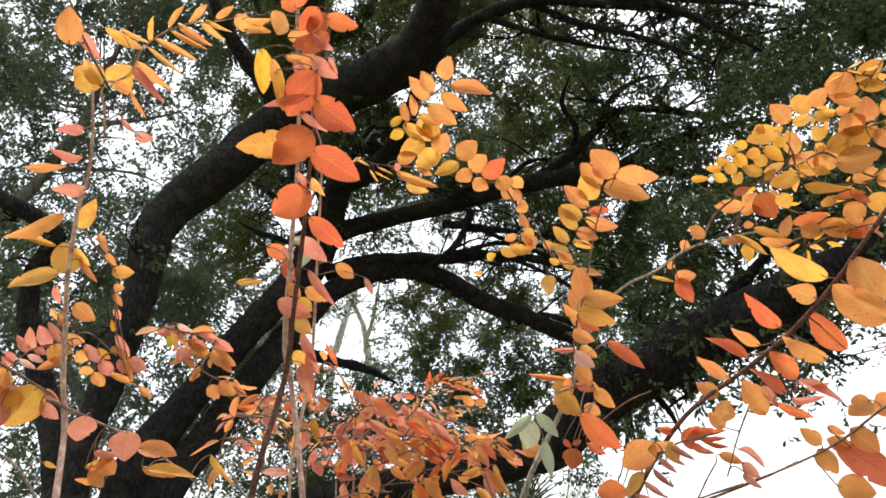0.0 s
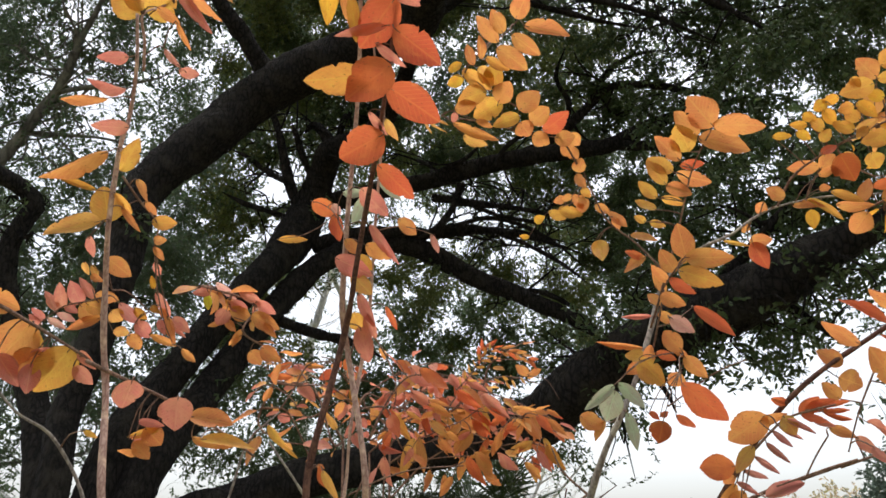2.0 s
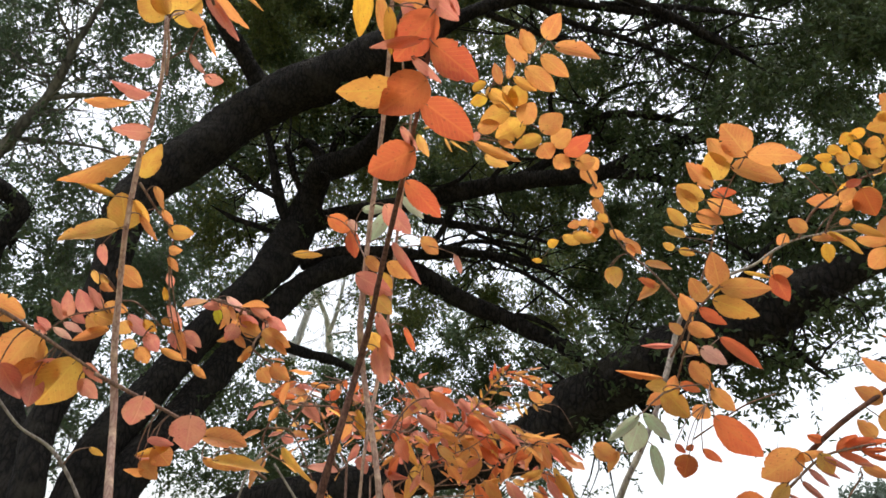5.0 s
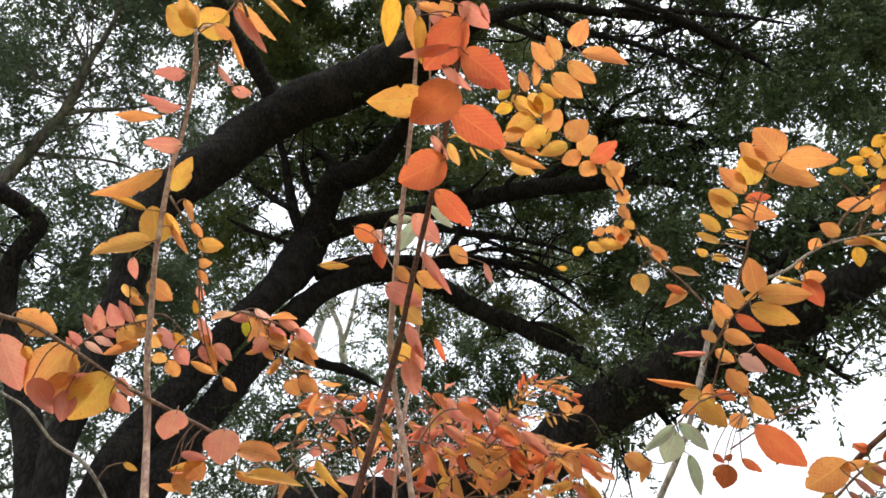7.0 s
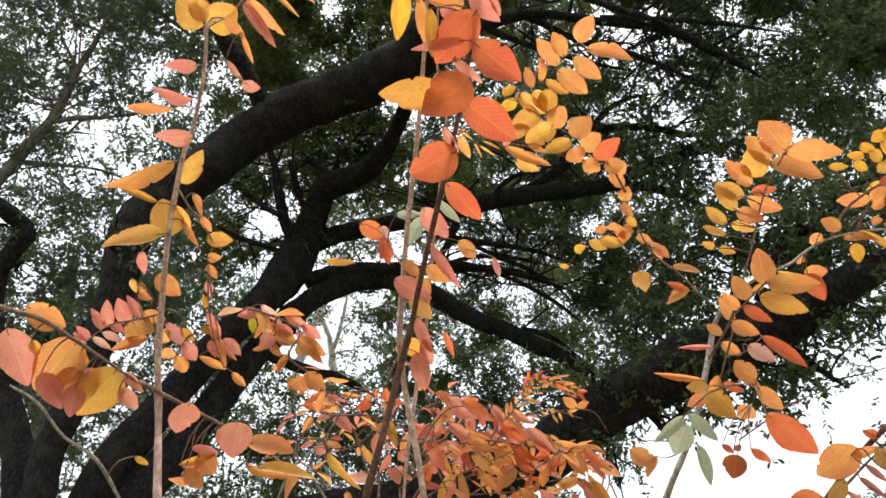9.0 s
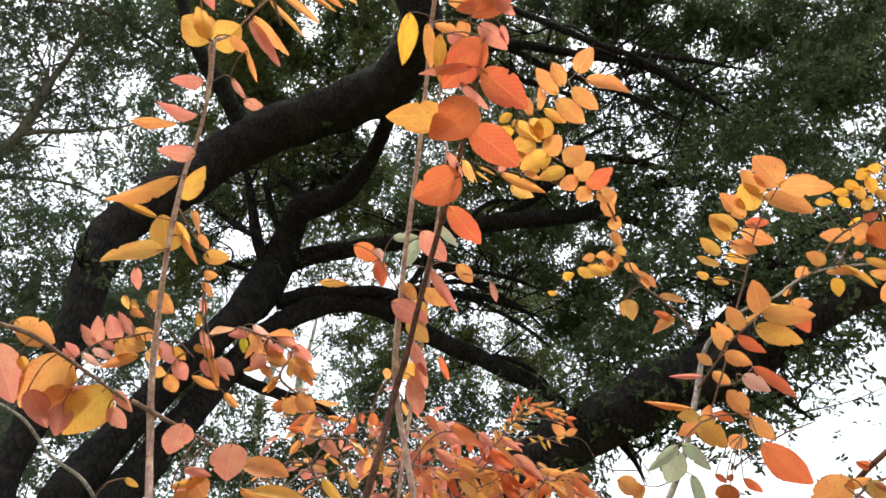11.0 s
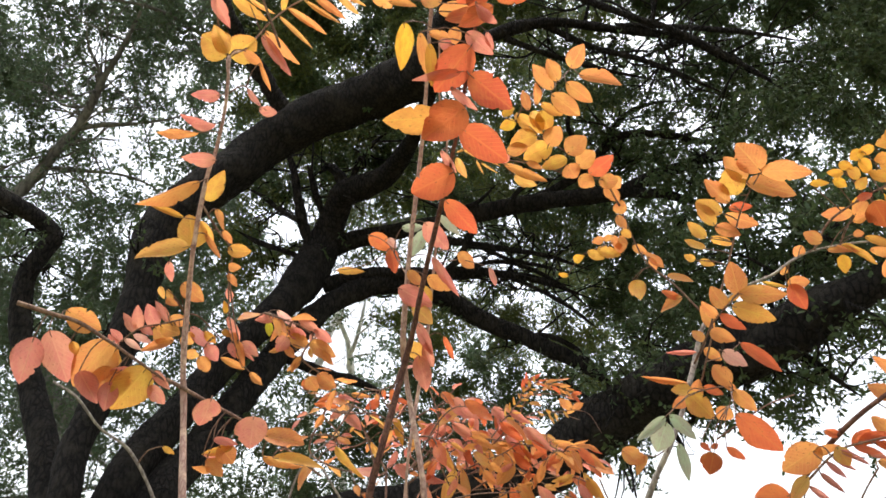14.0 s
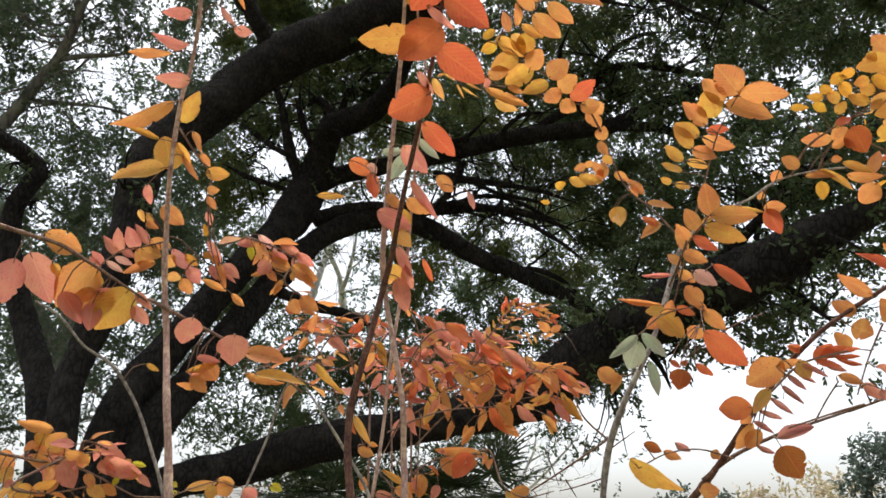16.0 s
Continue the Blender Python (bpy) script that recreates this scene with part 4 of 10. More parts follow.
clump(oak_crown, (-1.88, 4.88, 2.69), 0.17, 59)
clump(oak_crown, (-0.73, 5.15, 4.93), 0.17, 83)
clump(oak_crown, (-1.04, 5.39, 4.27), 0.17, 52)
clump(oak_crown, (0.01, 5.73, 3.83), 0.17, 58)
clump(oak_crown, (-1.13, 5.41, 3.69), 0.17, 20)
clump(oak_crown, (0.57, 5.85, 3.56), 0.17, 85)
clump(oak_crown, (-1.54, 5.40, 3.11), 0.17, 54)
clump(oak_crown, (-0.45, 5.83, 4.00), 0.17, 20)
clump(oak_crown, (0.43, 5.79, 3.86), 0.17, 57)
clump(oak_crown, (-1.55, 5.04, 2.63), 0.17, 69)
clump(oak_crown, (1.73, 3.20, 2.69), 0.17, 53)
clump(oak_crown, (1.97, 3.20, 3.16), 0.17, 66)
clump(oak_crown, (1.91, 3.50, 2.96), 0.17, 64)
clump(oak_crown, (1.56, 3.66, 2.83), 0.17, 85)
clump(oak_crown, (2.36, 3.06, 2.95), 0.17, 45)
clump(oak_crown, (0.74, 4.08, 2.69), 0.17, 52)
clump(oak_crown, (2.34, 3.11, 3.00), 0.17, 33)
clump(oak_crown, (2.24, 2.69, 3.00), 0.17, 44)
clump(oak_crown, (1.52, 3.56, 2.73), 0.17, 70)
clump(oak_crown, (1.43, 3.58, 2.97), 0.17, 97)
clump(oak_crown, (1.44, 3.50, 2.87), 0.17, 78)
clump(oak_crown, (1.17, 3.78, 2.87), 0.17, 62)
clump(oak_crown, (1.34, 3.73, 2.51), 0.17, 75)
clump(oak_crown, (1.82, 3.25, 2.68), 0.17, 59)
clump(oak_lit_crown, (-1.93, 5.44, 7.13), 0.46, 5070)
clump(oak_lit_crown, (-1.53, 4.84, 6.29), 0.40, 3982)
clump(oak_lit_crown, (-0.42, 5.44, 7.14), 0.45, 3290)
clump(oak_lit_crown, (-0.37, 5.21, 7.26), 0.45, 2958)
clump(oak_lit_crown, (0.27, 4.71, 6.73), 0.41, 2165)
clump(oak_lit_crown, (0.90, 5.29, 7.24), 0.45, 3431)
clump(oak_lit_crown, (1.08, 4.52, 6.58), 0.40, 2779)
clump(oak_lit_crown, (-1.18, 5.52, 6.53), 0.43, 3872)
clump(oak_lit_crown, (-0.95, 5.59, 6.23), 0.42, 3881)
clump(oak_lit_crown, (0.00, 5.40, 6.48), 0.42, 4201)
clump(oak_lit_crown, (-0.13, 5.32, 6.75), 0.43, 3554)
clump(oak_lit_crown, (0.39, 5.53, 7.12), 0.45, 2845)
clump(oak_lit_crown, (1.57, 6.22, 7.00), 0.49, 1815)
clump(oak_lit_crown, (1.45, 5.96, 6.80), 0.47, 1690)
clump(oak_lit_crown, (-1.79, 6.32, 6.38), 0.47, 3523)
clump(oak_lit_crown, (-1.60, 6.32, 6.06), 0.45, 3217)
clump(oak_lit_crown, (-1.03, 6.52, 6.14), 0.46, 3581)
clump(oak_lit_crown, (0.74, 6.37, 6.82), 0.48, 3413)
clump(oak_lit_crown, (0.94, 6.36, 6.16), 0.46, 2739)
clump(oak_lit_crown, (1.18, 5.45, 5.80), 0.41, 2316)
clump(oak_lit_crown, (-1.71, 5.95, 4.78), 0.40, 2668)
clump(oak_lit_crown, (-0.84, 6.32, 5.50), 0.43, 2480)
clump(oak_lit_crown, (-0.99, 6.52, 5.51), 0.44, 2615)
clump(oak_lit_crown, (-0.51, 6.71, 5.92), 0.46, 4081)
clump(oak_lit_crown, (0.56, 6.79, 5.80), 0.46, 2929)
clump(oak_lit_crown, (0.79, 6.58, 5.40), 0.44, 2336)
clump(oak_lit_crown, (1.24, 6.78, 6.18), 0.48, 4309)
clump(oak_lit_crown, (-1.83, 6.54, 4.60), 0.43, 1563)
clump(oak_lit_crown, (-1.16, 6.61, 4.33), 0.42, 125)
clump(oak_lit_crown, (-0.48, 6.31, 4.44), 0.40, 1475)
clump(oak_lit_crown, (-0.17, 6.35, 5.03), 0.42, 1442)
clump(oak_lit_crown, (0.54, 7.37, 4.94), 0.47, 1921)
clump(oak_lit_crown, (1.26, 6.42, 4.91), 0.42, 2038)
clump(oak_lit_crown, (1.38, 7.42, 4.97), 0.48, 2662)
clump(oak_lit_crown, (-1.59, 6.95, 3.80), 0.43, 953)
clump(oak_lit_crown, (-1.60, 6.97, 3.83), 0.43, 959)
clump(oak_lit_crown, (-0.64, 6.57, 3.95), 0.40, 48)
clump(oak_lit_crown, (-0.20, 7.81, 4.53), 0.48, 2315)
clump(oak_lit_crown, (-0.00, 7.72, 4.69), 0.48, 2172)
clump(oak_lit_crown, (0.19, 7.84, 4.12), 0.47, 3416)
clump(oak_lit_crown, (0.72, 7.77, 4.46), 0.48, 3180)
clump(oak_lit_crown, (1.47, 7.63, 4.23), 0.47, 3105)
clump(oak_lit_crown, (1.77, 7.64, 4.67), 0.49, 3319)
clump(bg_tree_crown, (-4.53, 4.54, 7.26), 0.49, 2345)
clump(bg_tree_crown, (-4.67, 5.31, 7.92), 0.55, 2894)
clump(bg_tree_crown, (-4.34, 5.04, 8.12), 0.54, 2608)
clump(bg_tree_crown, (-3.56, 4.50, 7.29), 0.47, 1961)
clump(bg_tree_crown, (-3.55, 5.24, 7.84), 0.51, 2208)
clump(bg_tree_crown, (-3.31, 5.05, 8.26), 0.52, 2263)
clump(bg_tree_crown, (-2.97, 5.30, 8.26), 0.52, 3157)
clump(bg_tree_crown, (-2.71, 4.69, 7.69), 0.47, 2579)
clump(bg_tree_crown, (-4.44, 4.66, 6.22), 0.45, 1869)
clump(bg_tree_crown, (-4.15, 4.64, 6.35), 0.45, 1830)
clump(bg_tree_crown, (-4.11, 5.24, 6.95), 0.49, 2185)
clump(bg_tree_crown, (-4.08, 5.39, 7.60), 0.52, 2452)
clump(bg_tree_crown, (-3.56, 5.46, 6.82), 0.48, 1640)
clump(bg_tree_crown, (-3.19, 5.58, 7.45), 0.50, 1739)
clump(bg_tree_crown, (-3.04, 6.07, 8.22), 0.55, 3159)
clump(bg_tree_crown, (-2.97, 5.78, 7.73), 0.52, 2688)
clump(bg_tree_crown, (-4.82, 5.48, 6.31), 0.50, 2570)
clump(bg_tree_crown, (-5.00, 6.27, 6.75), 0.55, 3099)
clump(bg_tree_crown, (-4.44, 5.96, 6.71), 0.52, 2190)
clump(bg_tree_crown, (-4.76, 6.41, 6.89), 0.55, 2470)
clump(bg_tree_crown, (-3.22, 5.83, 6.23), 0.47, 1399)
clump(bg_tree_crown, (-3.30, 5.84, 6.71), 0.49, 1528)
clump(bg_tree_crown, (-3.22, 6.46, 7.00), 0.52, 2940)
clump(bg_tree_crown, (-2.76, 5.40, 6.72), 0.46, 2094)
clump(bg_tree_crown, (-4.96, 6.02, 6.27), 0.52, 2461)
clump(bg_tree_crown, (-4.36, 5.37, 5.57), 0.46, 1886)
clump(bg_tree_crown, (-3.99, 5.68, 6.06), 0.47, 1304)
clump(bg_tree_crown, (-3.90, 6.12, 5.53), 0.47, 1514)
clump(bg_tree_crown, (-3.13, 5.94, 6.12), 0.47, 392)
clump(bg_tree_crown, (-3.98, 6.73, 6.83), 0.54, 497)
clump(bg_tree_crown, (-2.76, 7.23, 6.96), 0.54, 1670)
clump(bg_tree_crown, (-2.50, 6.32, 6.30), 0.48, 1289)
clump(bg_tree_crown, (-4.87, 6.31, 5.23), 0.50, 1863)
clump(bg_tree_crown, (-5.26, 6.74, 5.52), 0.54, 2150)
clump(bg_tree_crown, (-4.78, 7.03, 5.66), 0.54, 1817)
clump(bg_tree_crown, (-3.56, 6.27, 4.80), 0.45, 1063)
clump(bg_tree_crown, (-3.34, 6.55, 5.12), 0.47, 491)
clump(bg_tree_crown, (-3.99, 7.49, 5.85), 0.54, 678)
clump(bg_tree_crown, (-3.36, 7.65, 5.66), 0.53, 2826)
clump(bg_tree_crown, (-2.67, 6.41, 5.28), 0.45, 2114)
clump(bg_tree_crown, (-4.52, 5.98, 4.56), 0.46, 1568)
clump(bg_tree_crown, (-4.54, 6.68, 4.41), 0.49, 1769)
clump(bg_tree_crown, (-3.65, 6.79, 4.33), 0.47, 1122)
clump(bg_tree_crown, (-4.30, 6.79, 4.36), 0.49, 1238)
clump(bg_tree_crown, (-3.53, 6.43, 4.86), 0.46, 1474)
clump(bg_tree_crown, (-3.63, 6.90, 4.41), 0.47, 1539)
clump(bg_tree_crown, (-2.99, 8.17, 5.17), 0.54, 3449)
clump(bg_tree_crown, (-2.95, 7.21, 4.79), 0.48, 2611)
clump(bg_tree_crown, (-4.74, 7.12, 4.15), 0.51, 1752)
clump(bg_tree_crown, (-4.45, 6.97, 3.77), 0.49, 1605)
clump(bg_tree_crown, (-3.95, 6.96, 4.23), 0.48, 1779)
clump(bg_tree_crown, (-4.38, 7.33, 3.66), 0.50, 2177)
clump(bg_tree_crown, (-3.65, 7.76, 4.42), 0.52, 3026)
clump(bg_tree_crown, (-3.00, 7.04, 4.07), 0.46, 2474)
clump(bg_tree_crown, (-2.42, 7.41, 4.09), 0.47, 1696)
clump(bg_tree_crown, (-3.23, 8.30, 4.51), 0.54, 2361)
clump(bg_tree_crown, (-4.69, 7.72, 3.37), 0.53, 1490)
clump(bg_tree_crown, (-4.71, 7.43, 3.40), 0.51, 1416)
clump(bg_tree_crown, (-4.20, 7.94, 3.58), 0.53, 1562)
clump(bg_tree_crown, (-3.85, 7.88, 3.15), 0.51, 1384)
clump(bg_tree_crown, (-3.16, 7.68, 3.54), 0.49, 2109)
clump(bg_tree_crown, (-3.05, 7.74, 3.22), 0.48, 1962)
clump(bg_tree_crown, (-2.82, 8.46, 3.23), 0.52, 2120)
clump(bg_tree_crown, (-2.58, 9.00, 3.71), 0.55, 2326)
clump(bg_tree_crown, (-4.50, 7.26, 2.66), 0.49, 1297)
clump(bg_tree_crown, (-4.59, 7.51, 2.92), 0.51, 1388)
clump(bg_tree_crown, (-3.69, 7.81, 2.98), 0.50, 667)
clump(bg_tree_crown, (-3.34, 7.40, 2.54), 0.47, 176)
clump(bg_tree_crown, (-3.25, 8.77, 3.05), 0.54, 1272)
clump(bg_tree_crown, (-2.35, 7.44, 2.75), 0.45, 944)
clump(bg_tree_crown, (-3.98, 7.18, 2.17), 0.47, 821)
clump(bg_tree_crown, (-4.67, 7.91, 2.05), 0.52, 1332)
clump(bg_tree_crown, (-3.80, 8.79, 1.76), 0.55, 663)
clump(bg_tree_crown, (-3.17, 7.76, 2.14), 0.48, 192)
clump(bg_tree_crown, (-2.29, 8.51, 2.08), 0.50, 470)
clump(bg_tree_crown, (-2.24, 8.54, 2.15), 0.51, 471)
clump(far_crown, (-6.89, 7.20, 10.35), 0.77, 1304)
clump(far_crown, (-6.07, 6.26, 9.43), 0.68, 1017)
clump(far_crown, (-5.34, 7.17, 10.56), 0.73, 1111)
clump(far_crown, (-5.83, 7.38, 10.12), 0.73, 1116)
clump(far_crown, (-4.77, 6.61, 9.76), 0.67, 856)
clump(far_crown, (-4.73, 6.97, 10.23), 0.70, 936)
clump(far_crown, (-3.93, 6.70, 10.22), 0.67, 1202)
clump(far_crown, (-3.80, 7.14, 10.34), 0.69, 1267)
clump(far_crown, (-3.15, 7.73, 12.19), 0.78, 2307)
clump(far_crown, (-3.47, 7.86, 12.39), 0.80, 2413)
clump(far_crown, (-1.13, 7.89, 12.55), 0.79, 2335)
clump(far_crown, (-1.75, 7.62, 11.57), 0.74, 2041)
clump(far_crown, (-0.93, 7.09, 11.61), 0.71, 1753)
clump(far_crown, (-1.05, 7.23, 10.51), 0.67, 1534)
clump(far_crown, (0.76, 7.67, 10.92), 0.70, 1258)
clump(far_crown, (0.21, 8.01, 12.68), 0.79, 1607)
clump(far_crown, (1.88, 6.54, 10.69), 0.66, 1225)
clump(far_crown, (1.20, 6.96, 10.53), 0.66, 1229)
clump(far_crown, (3.02, 7.44, 12.20), 0.78, 630)
clump(far_crown, (2.41, 7.32, 11.09), 0.71, 532)
clump(far_crown, (4.30, 7.64, 11.22), 0.76, 1029)
clump(far_crown, (3.86, 6.52, 10.55), 0.68, 514)
clump(far_crown, (4.49, 6.36, 10.94), 0.71, 578)
clump(far_crown, (4.90, 6.42, 10.86), 0.72, 590)
clump(far_crown, (5.90, 6.05, 10.49), 0.72, 589)
clump(far_crown, (6.31, 6.84, 11.46), 0.79, 718)
clump(far_crown, (6.51, 6.35, 11.15), 0.77, 447)
clump(far_crown, (6.09, 5.59, 9.04), 0.65, 334)
clump(far_crown, (-7.13, 7.73, 9.91), 0.77, 1243)
clump(far_crown, (-7.06, 8.09, 9.57), 0.77, 1235)
clump(far_crown, (-5.86, 7.22, 9.61), 0.71, 1042)
clump(far_crown, (-5.19, 7.32, 8.96), 0.67, 931)
clump(far_crown, (-4.62, 7.22, 9.21), 0.66, 709)
clump(far_crown, (-5.00, 8.31, 10.69), 0.77, 963)
clump(far_crown, (-3.40, 7.87, 9.65), 0.68, 1102)
clump(far_crown, (-4.32, 7.84, 10.31), 0.72, 1259)
clump(far_crown, (-3.05, 8.39, 10.95), 0.75, 3036)
clump(far_crown, (-2.29, 8.18, 10.54), 0.71, 3231)
clump(far_crown, (-1.69, 7.76, 10.00), 0.67, 2442)
clump(far_crown, (-1.09, 7.77, 9.68), 0.65, 1954)
clump(far_crown, (-0.52, 8.12, 11.28), 0.73, 2036)
clump(far_crown, (-0.93, 8.10, 11.29), 0.74, 2041)
clump(far_crown, (0.41, 8.80, 10.63), 0.73, 1593)
clump(far_crown, (0.30, 9.15, 11.90), 0.80, 1725)
clump(far_crown, (2.06, 8.13, 11.00), 0.73, 2175)
clump(far_crown, (1.43, 7.42, 10.49), 0.68, 1864)
clump(far_crown, (2.77, 8.59, 11.20), 0.77, 835)
clump(far_crown, (3.60, 8.02, 11.23), 0.76, 840)
clump(far_crown, (3.81, 7.35, 10.32), 0.70, 749)
clump(far_crown, (3.89, 7.76, 10.96), 0.74, 832)
clump(far_crown, (4.86, 6.98, 10.09), 0.70, 984)
clump(far_crown, (4.98, 7.91, 10.84), 0.77, 1133)
clump(far_crown, (5.51, 6.79, 9.34), 0.68, 666)
clump(far_crown, (5.79, 7.59, 9.97), 0.74, 822)
clump(far_crown, (6.26, 6.90, 9.26), 0.71, 499)
clump(far_crown, (7.52, 6.92, 10.12), 0.78, 629)
clump(far_crown, (-6.90, 8.09, 8.50), 0.73, 1266)
clump(far_crown, (-6.76, 7.31, 8.42), 0.70, 1147)
clump(far_crown, (-5.44, 7.35, 8.17), 0.65, 875)
clump(far_crown, (-5.53, 7.33, 8.18), 0.65, 879)
clump(far_crown, (-4.93, 8.21, 9.56), 0.72, 759)
clump(far_crown, (-5.33, 9.17, 9.47), 0.76, 843)
clump(far_crown, (-3.80, 8.21, 8.48), 0.66, 1104)
clump(far_crown, (-4.35, 9.27, 10.51), 0.78, 1413)
clump(far_crown, (-2.37, 8.28, 8.85), 0.65, 2140)
clump(far_crown, (-2.65, 9.43, 10.24), 0.76, 2855)
clump(far_crown, (-2.24, 9.43, 9.73), 0.73, 2365)
clump(far_crown, (-1.80, 8.90, 9.21), 0.69, 2178)
clump(far_crown, (-0.59, 8.95, 10.14), 0.72, 2450)
clump(far_crown, (0.22, 9.80, 10.65), 0.77, 3230)
clump(far_crown, (1.35, 9.60, 11.00), 0.78, 1984)
clump(far_crown, (0.95, 9.87, 10.35), 0.77, 2054)
clump(far_crown, (1.74, 9.75, 10.10), 0.76, 1185)
clump(far_crown, (2.55, 8.73, 9.18), 0.69, 794)
clump(far_crown, (3.04, 8.56, 10.18), 0.73, 460)
clump(far_crown, (4.11, 8.16, 9.28), 0.70, 392)
clump(far_crown, (4.80, 7.90, 9.22), 0.70, 493)
clump(far_crown, (5.31, 8.67, 10.16), 0.77, 617)
clump(far_crown, (6.61, 8.04, 9.66), 0.77, 672)
clump(far_crown, (5.98, 7.62, 9.17), 0.72, 596)
clump(far_crown, (7.06, 6.90, 8.50), 0.70, 447)
clump(far_crown, (7.09, 8.31, 9.01), 0.77, 543)
clump(far_crown, (-7.48, 9.70, 7.88), 0.79, 1305)
clump(far_crown, (-6.83, 8.48, 7.11), 0.70, 1023)
clump(far_crown, (-5.76, 9.44, 8.61), 0.75, 810)
clump(far_crown, (-5.97, 8.44, 8.11), 0.70, 675)
clump(far_crown, (-4.57, 9.70, 8.31), 0.73, 467)
clump(far_crown, (-3.81, 8.79, 7.94), 0.66, 577)
clump(far_crown, (-4.46, 9.99, 9.58), 0.78, 791)
clump(far_crown, (-2.46, 9.27, 9.02), 0.70, 1817)
clump(far_crown, (-3.29, 9.69, 8.04), 0.70, 1924)
clump(far_crown, (-2.19, 10.45, 9.88), 0.78, 2417)
clump(far_crown, (-2.14, 10.53, 9.93), 0.79, 2456)
clump(far_crown, (0.25, 10.30, 8.91), 0.73, 2309)
clump(far_crown, (0.19, 9.51, 9.13), 0.70, 2477)
clump(far_crown, (0.56, 10.25, 9.14), 0.74, 1772)
clump(far_crown, (1.19, 9.21, 8.69), 0.68, 1461)
clump(far_crown, (2.08, 9.87, 9.55), 0.75, 1794)
clump(far_crown, (2.29, 9.90, 8.69), 0.72, 1802)
clump(far_crown, (2.88, 9.13, 8.64), 0.69, 465)
clump(far_crown, (3.64, 9.58, 9.49), 0.75, 463)
clump(far_crown, (4.02, 9.24, 9.07), 0.73, 419)
clump(far_crown, (3.98, 9.22, 8.98), 0.73, 423)
clump(far_crown, (5.24, 9.41, 8.70), 0.75, 552)
clump(far_crown, (5.37, 7.83, 8.25), 0.68, 455)
clump(far_crown, (6.18, 8.01, 7.50), 0.68, 536)
clump(far_crown, (6.71, 9.21, 8.70), 0.78, 703)
clump(far_crown, (6.63, 8.02, 7.44), 0.70, 425)
clump(far_crown, (7.60, 8.95, 8.41), 0.79, 551)
clump(far_crown, (-6.24, 8.64, 6.45), 0.67, 769)
clump(far_crown, (-6.72, 9.52, 6.61), 0.73, 904)
clump(far_crown, (-6.16, 9.81, 6.86), 0.73, 694)
clump(far_crown, (-5.15, 8.67, 7.06), 0.66, 626)
clump(far_crown, (-5.20, 10.03, 6.92), 0.72, 510)
clump(far_crown, (-3.92, 9.23, 7.68), 0.68, 1027)
clump(far_crown, (-4.63, 10.75, 7.44), 0.75, 1311)
clump(far_crown, (-2.51, 10.77, 8.33), 0.75, 1846)
clump(far_crown, (-3.28, 10.12, 7.25), 0.69, 1936)
clump(far_crown, (-2.05, 11.11, 9.04), 0.78, 1791)
clump(far_crown, (-1.28, 10.27, 7.77), 0.70, 1513)
clump(far_crown, (0.28, 10.81, 8.82), 0.75, 2594)
clump(far_crown, (-0.12, 10.14, 7.72), 0.69, 2017)
clump(far_crown, (0.91, 11.55, 8.96), 0.80, 2054)
clump(far_crown, (0.40, 11.14, 7.96), 0.74, 1669)
clump(far_crown, (2.24, 10.73, 8.19), 0.74, 2189)
clump(far_crown, (2.29, 10.86, 7.81), 0.74, 2023)
clump(far_crown, (3.36, 9.18, 7.68), 0.67, 822)
clump(far_crown, (3.55, 9.17, 7.09), 0.65, 811)
clump(far_crown, (4.70, 9.07, 7.45), 0.69, 407)
clump(far_crown, (5.12, 10.04, 7.74), 0.75, 499)
clump(far_crown, (5.80, 9.80, 8.57), 0.78, 537)
clump(far_crown, (4.76, 8.38, 7.17), 0.65, 381)
clump(far_crown, (6.31, 8.72, 7.27), 0.71, 494)
clump(far_crown, (6.24, 8.60, 7.80), 0.72, 522)
clump(far_crown, (7.29, 8.63, 7.88), 0.75, 520)
clump(far_crown, (6.43, 7.87, 6.38), 0.66, 392)
clump(far_crown, (-6.06, 9.31, 5.44), 0.67, 773)
clump(far_crown, (-6.50, 9.93, 6.29), 0.73, 744)
clump(far_crown, (-6.28, 10.08, 5.62), 0.72, 635)
clump(far_crown, (-5.89, 9.56, 5.99), 0.69, 549)
clump(far_crown, (-4.88, 9.76, 5.92), 0.67, 717)
clump(far_crown, (-4.78, 11.43, 6.58), 0.77, 1148)
clump(far_crown, (-3.61, 11.17, 7.23), 0.75, 1664)
clump(far_crown, (-4.14, 10.24, 6.08), 0.69, 1192)
clump(far_crown, (-2.52, 10.36, 5.96), 0.66, 789)
clump(far_crown, (-3.16, 11.62, 6.76), 0.76, 1082)
clump(far_crown, (-1.65, 11.00, 7.40), 0.72, 597)
clump(far_crown, (-0.65, 11.77, 7.11), 0.75, 1189)
clump(far_crown, (0.44, 12.30, 7.87), 0.80, 1044)
clump(far_crown, (1.68, 11.07, 7.58), 0.74, 941)
clump(far_crown, (1.42, 11.41, 6.66), 0.73, 1060)
clump(far_crown, (2.44, 12.26, 7.18), 0.79, 1725)
clump(far_crown, (2.58, 10.78, 7.41), 0.73, 1603)
clump(far_crown, (3.74, 10.15, 6.58), 0.69, 737)
clump(far_crown, (4.36, 11.09, 7.66), 0.78, 989)
clump(far_crown, (4.83, 10.22, 6.70), 0.72, 448)
clump(far_crown, (4.30, 10.98, 6.70), 0.75, 494)
clump(far_crown, (6.11, 10.48, 6.55), 0.76, 523)
clump(far_crown, (5.25, 9.31, 6.07), 0.67, 434)
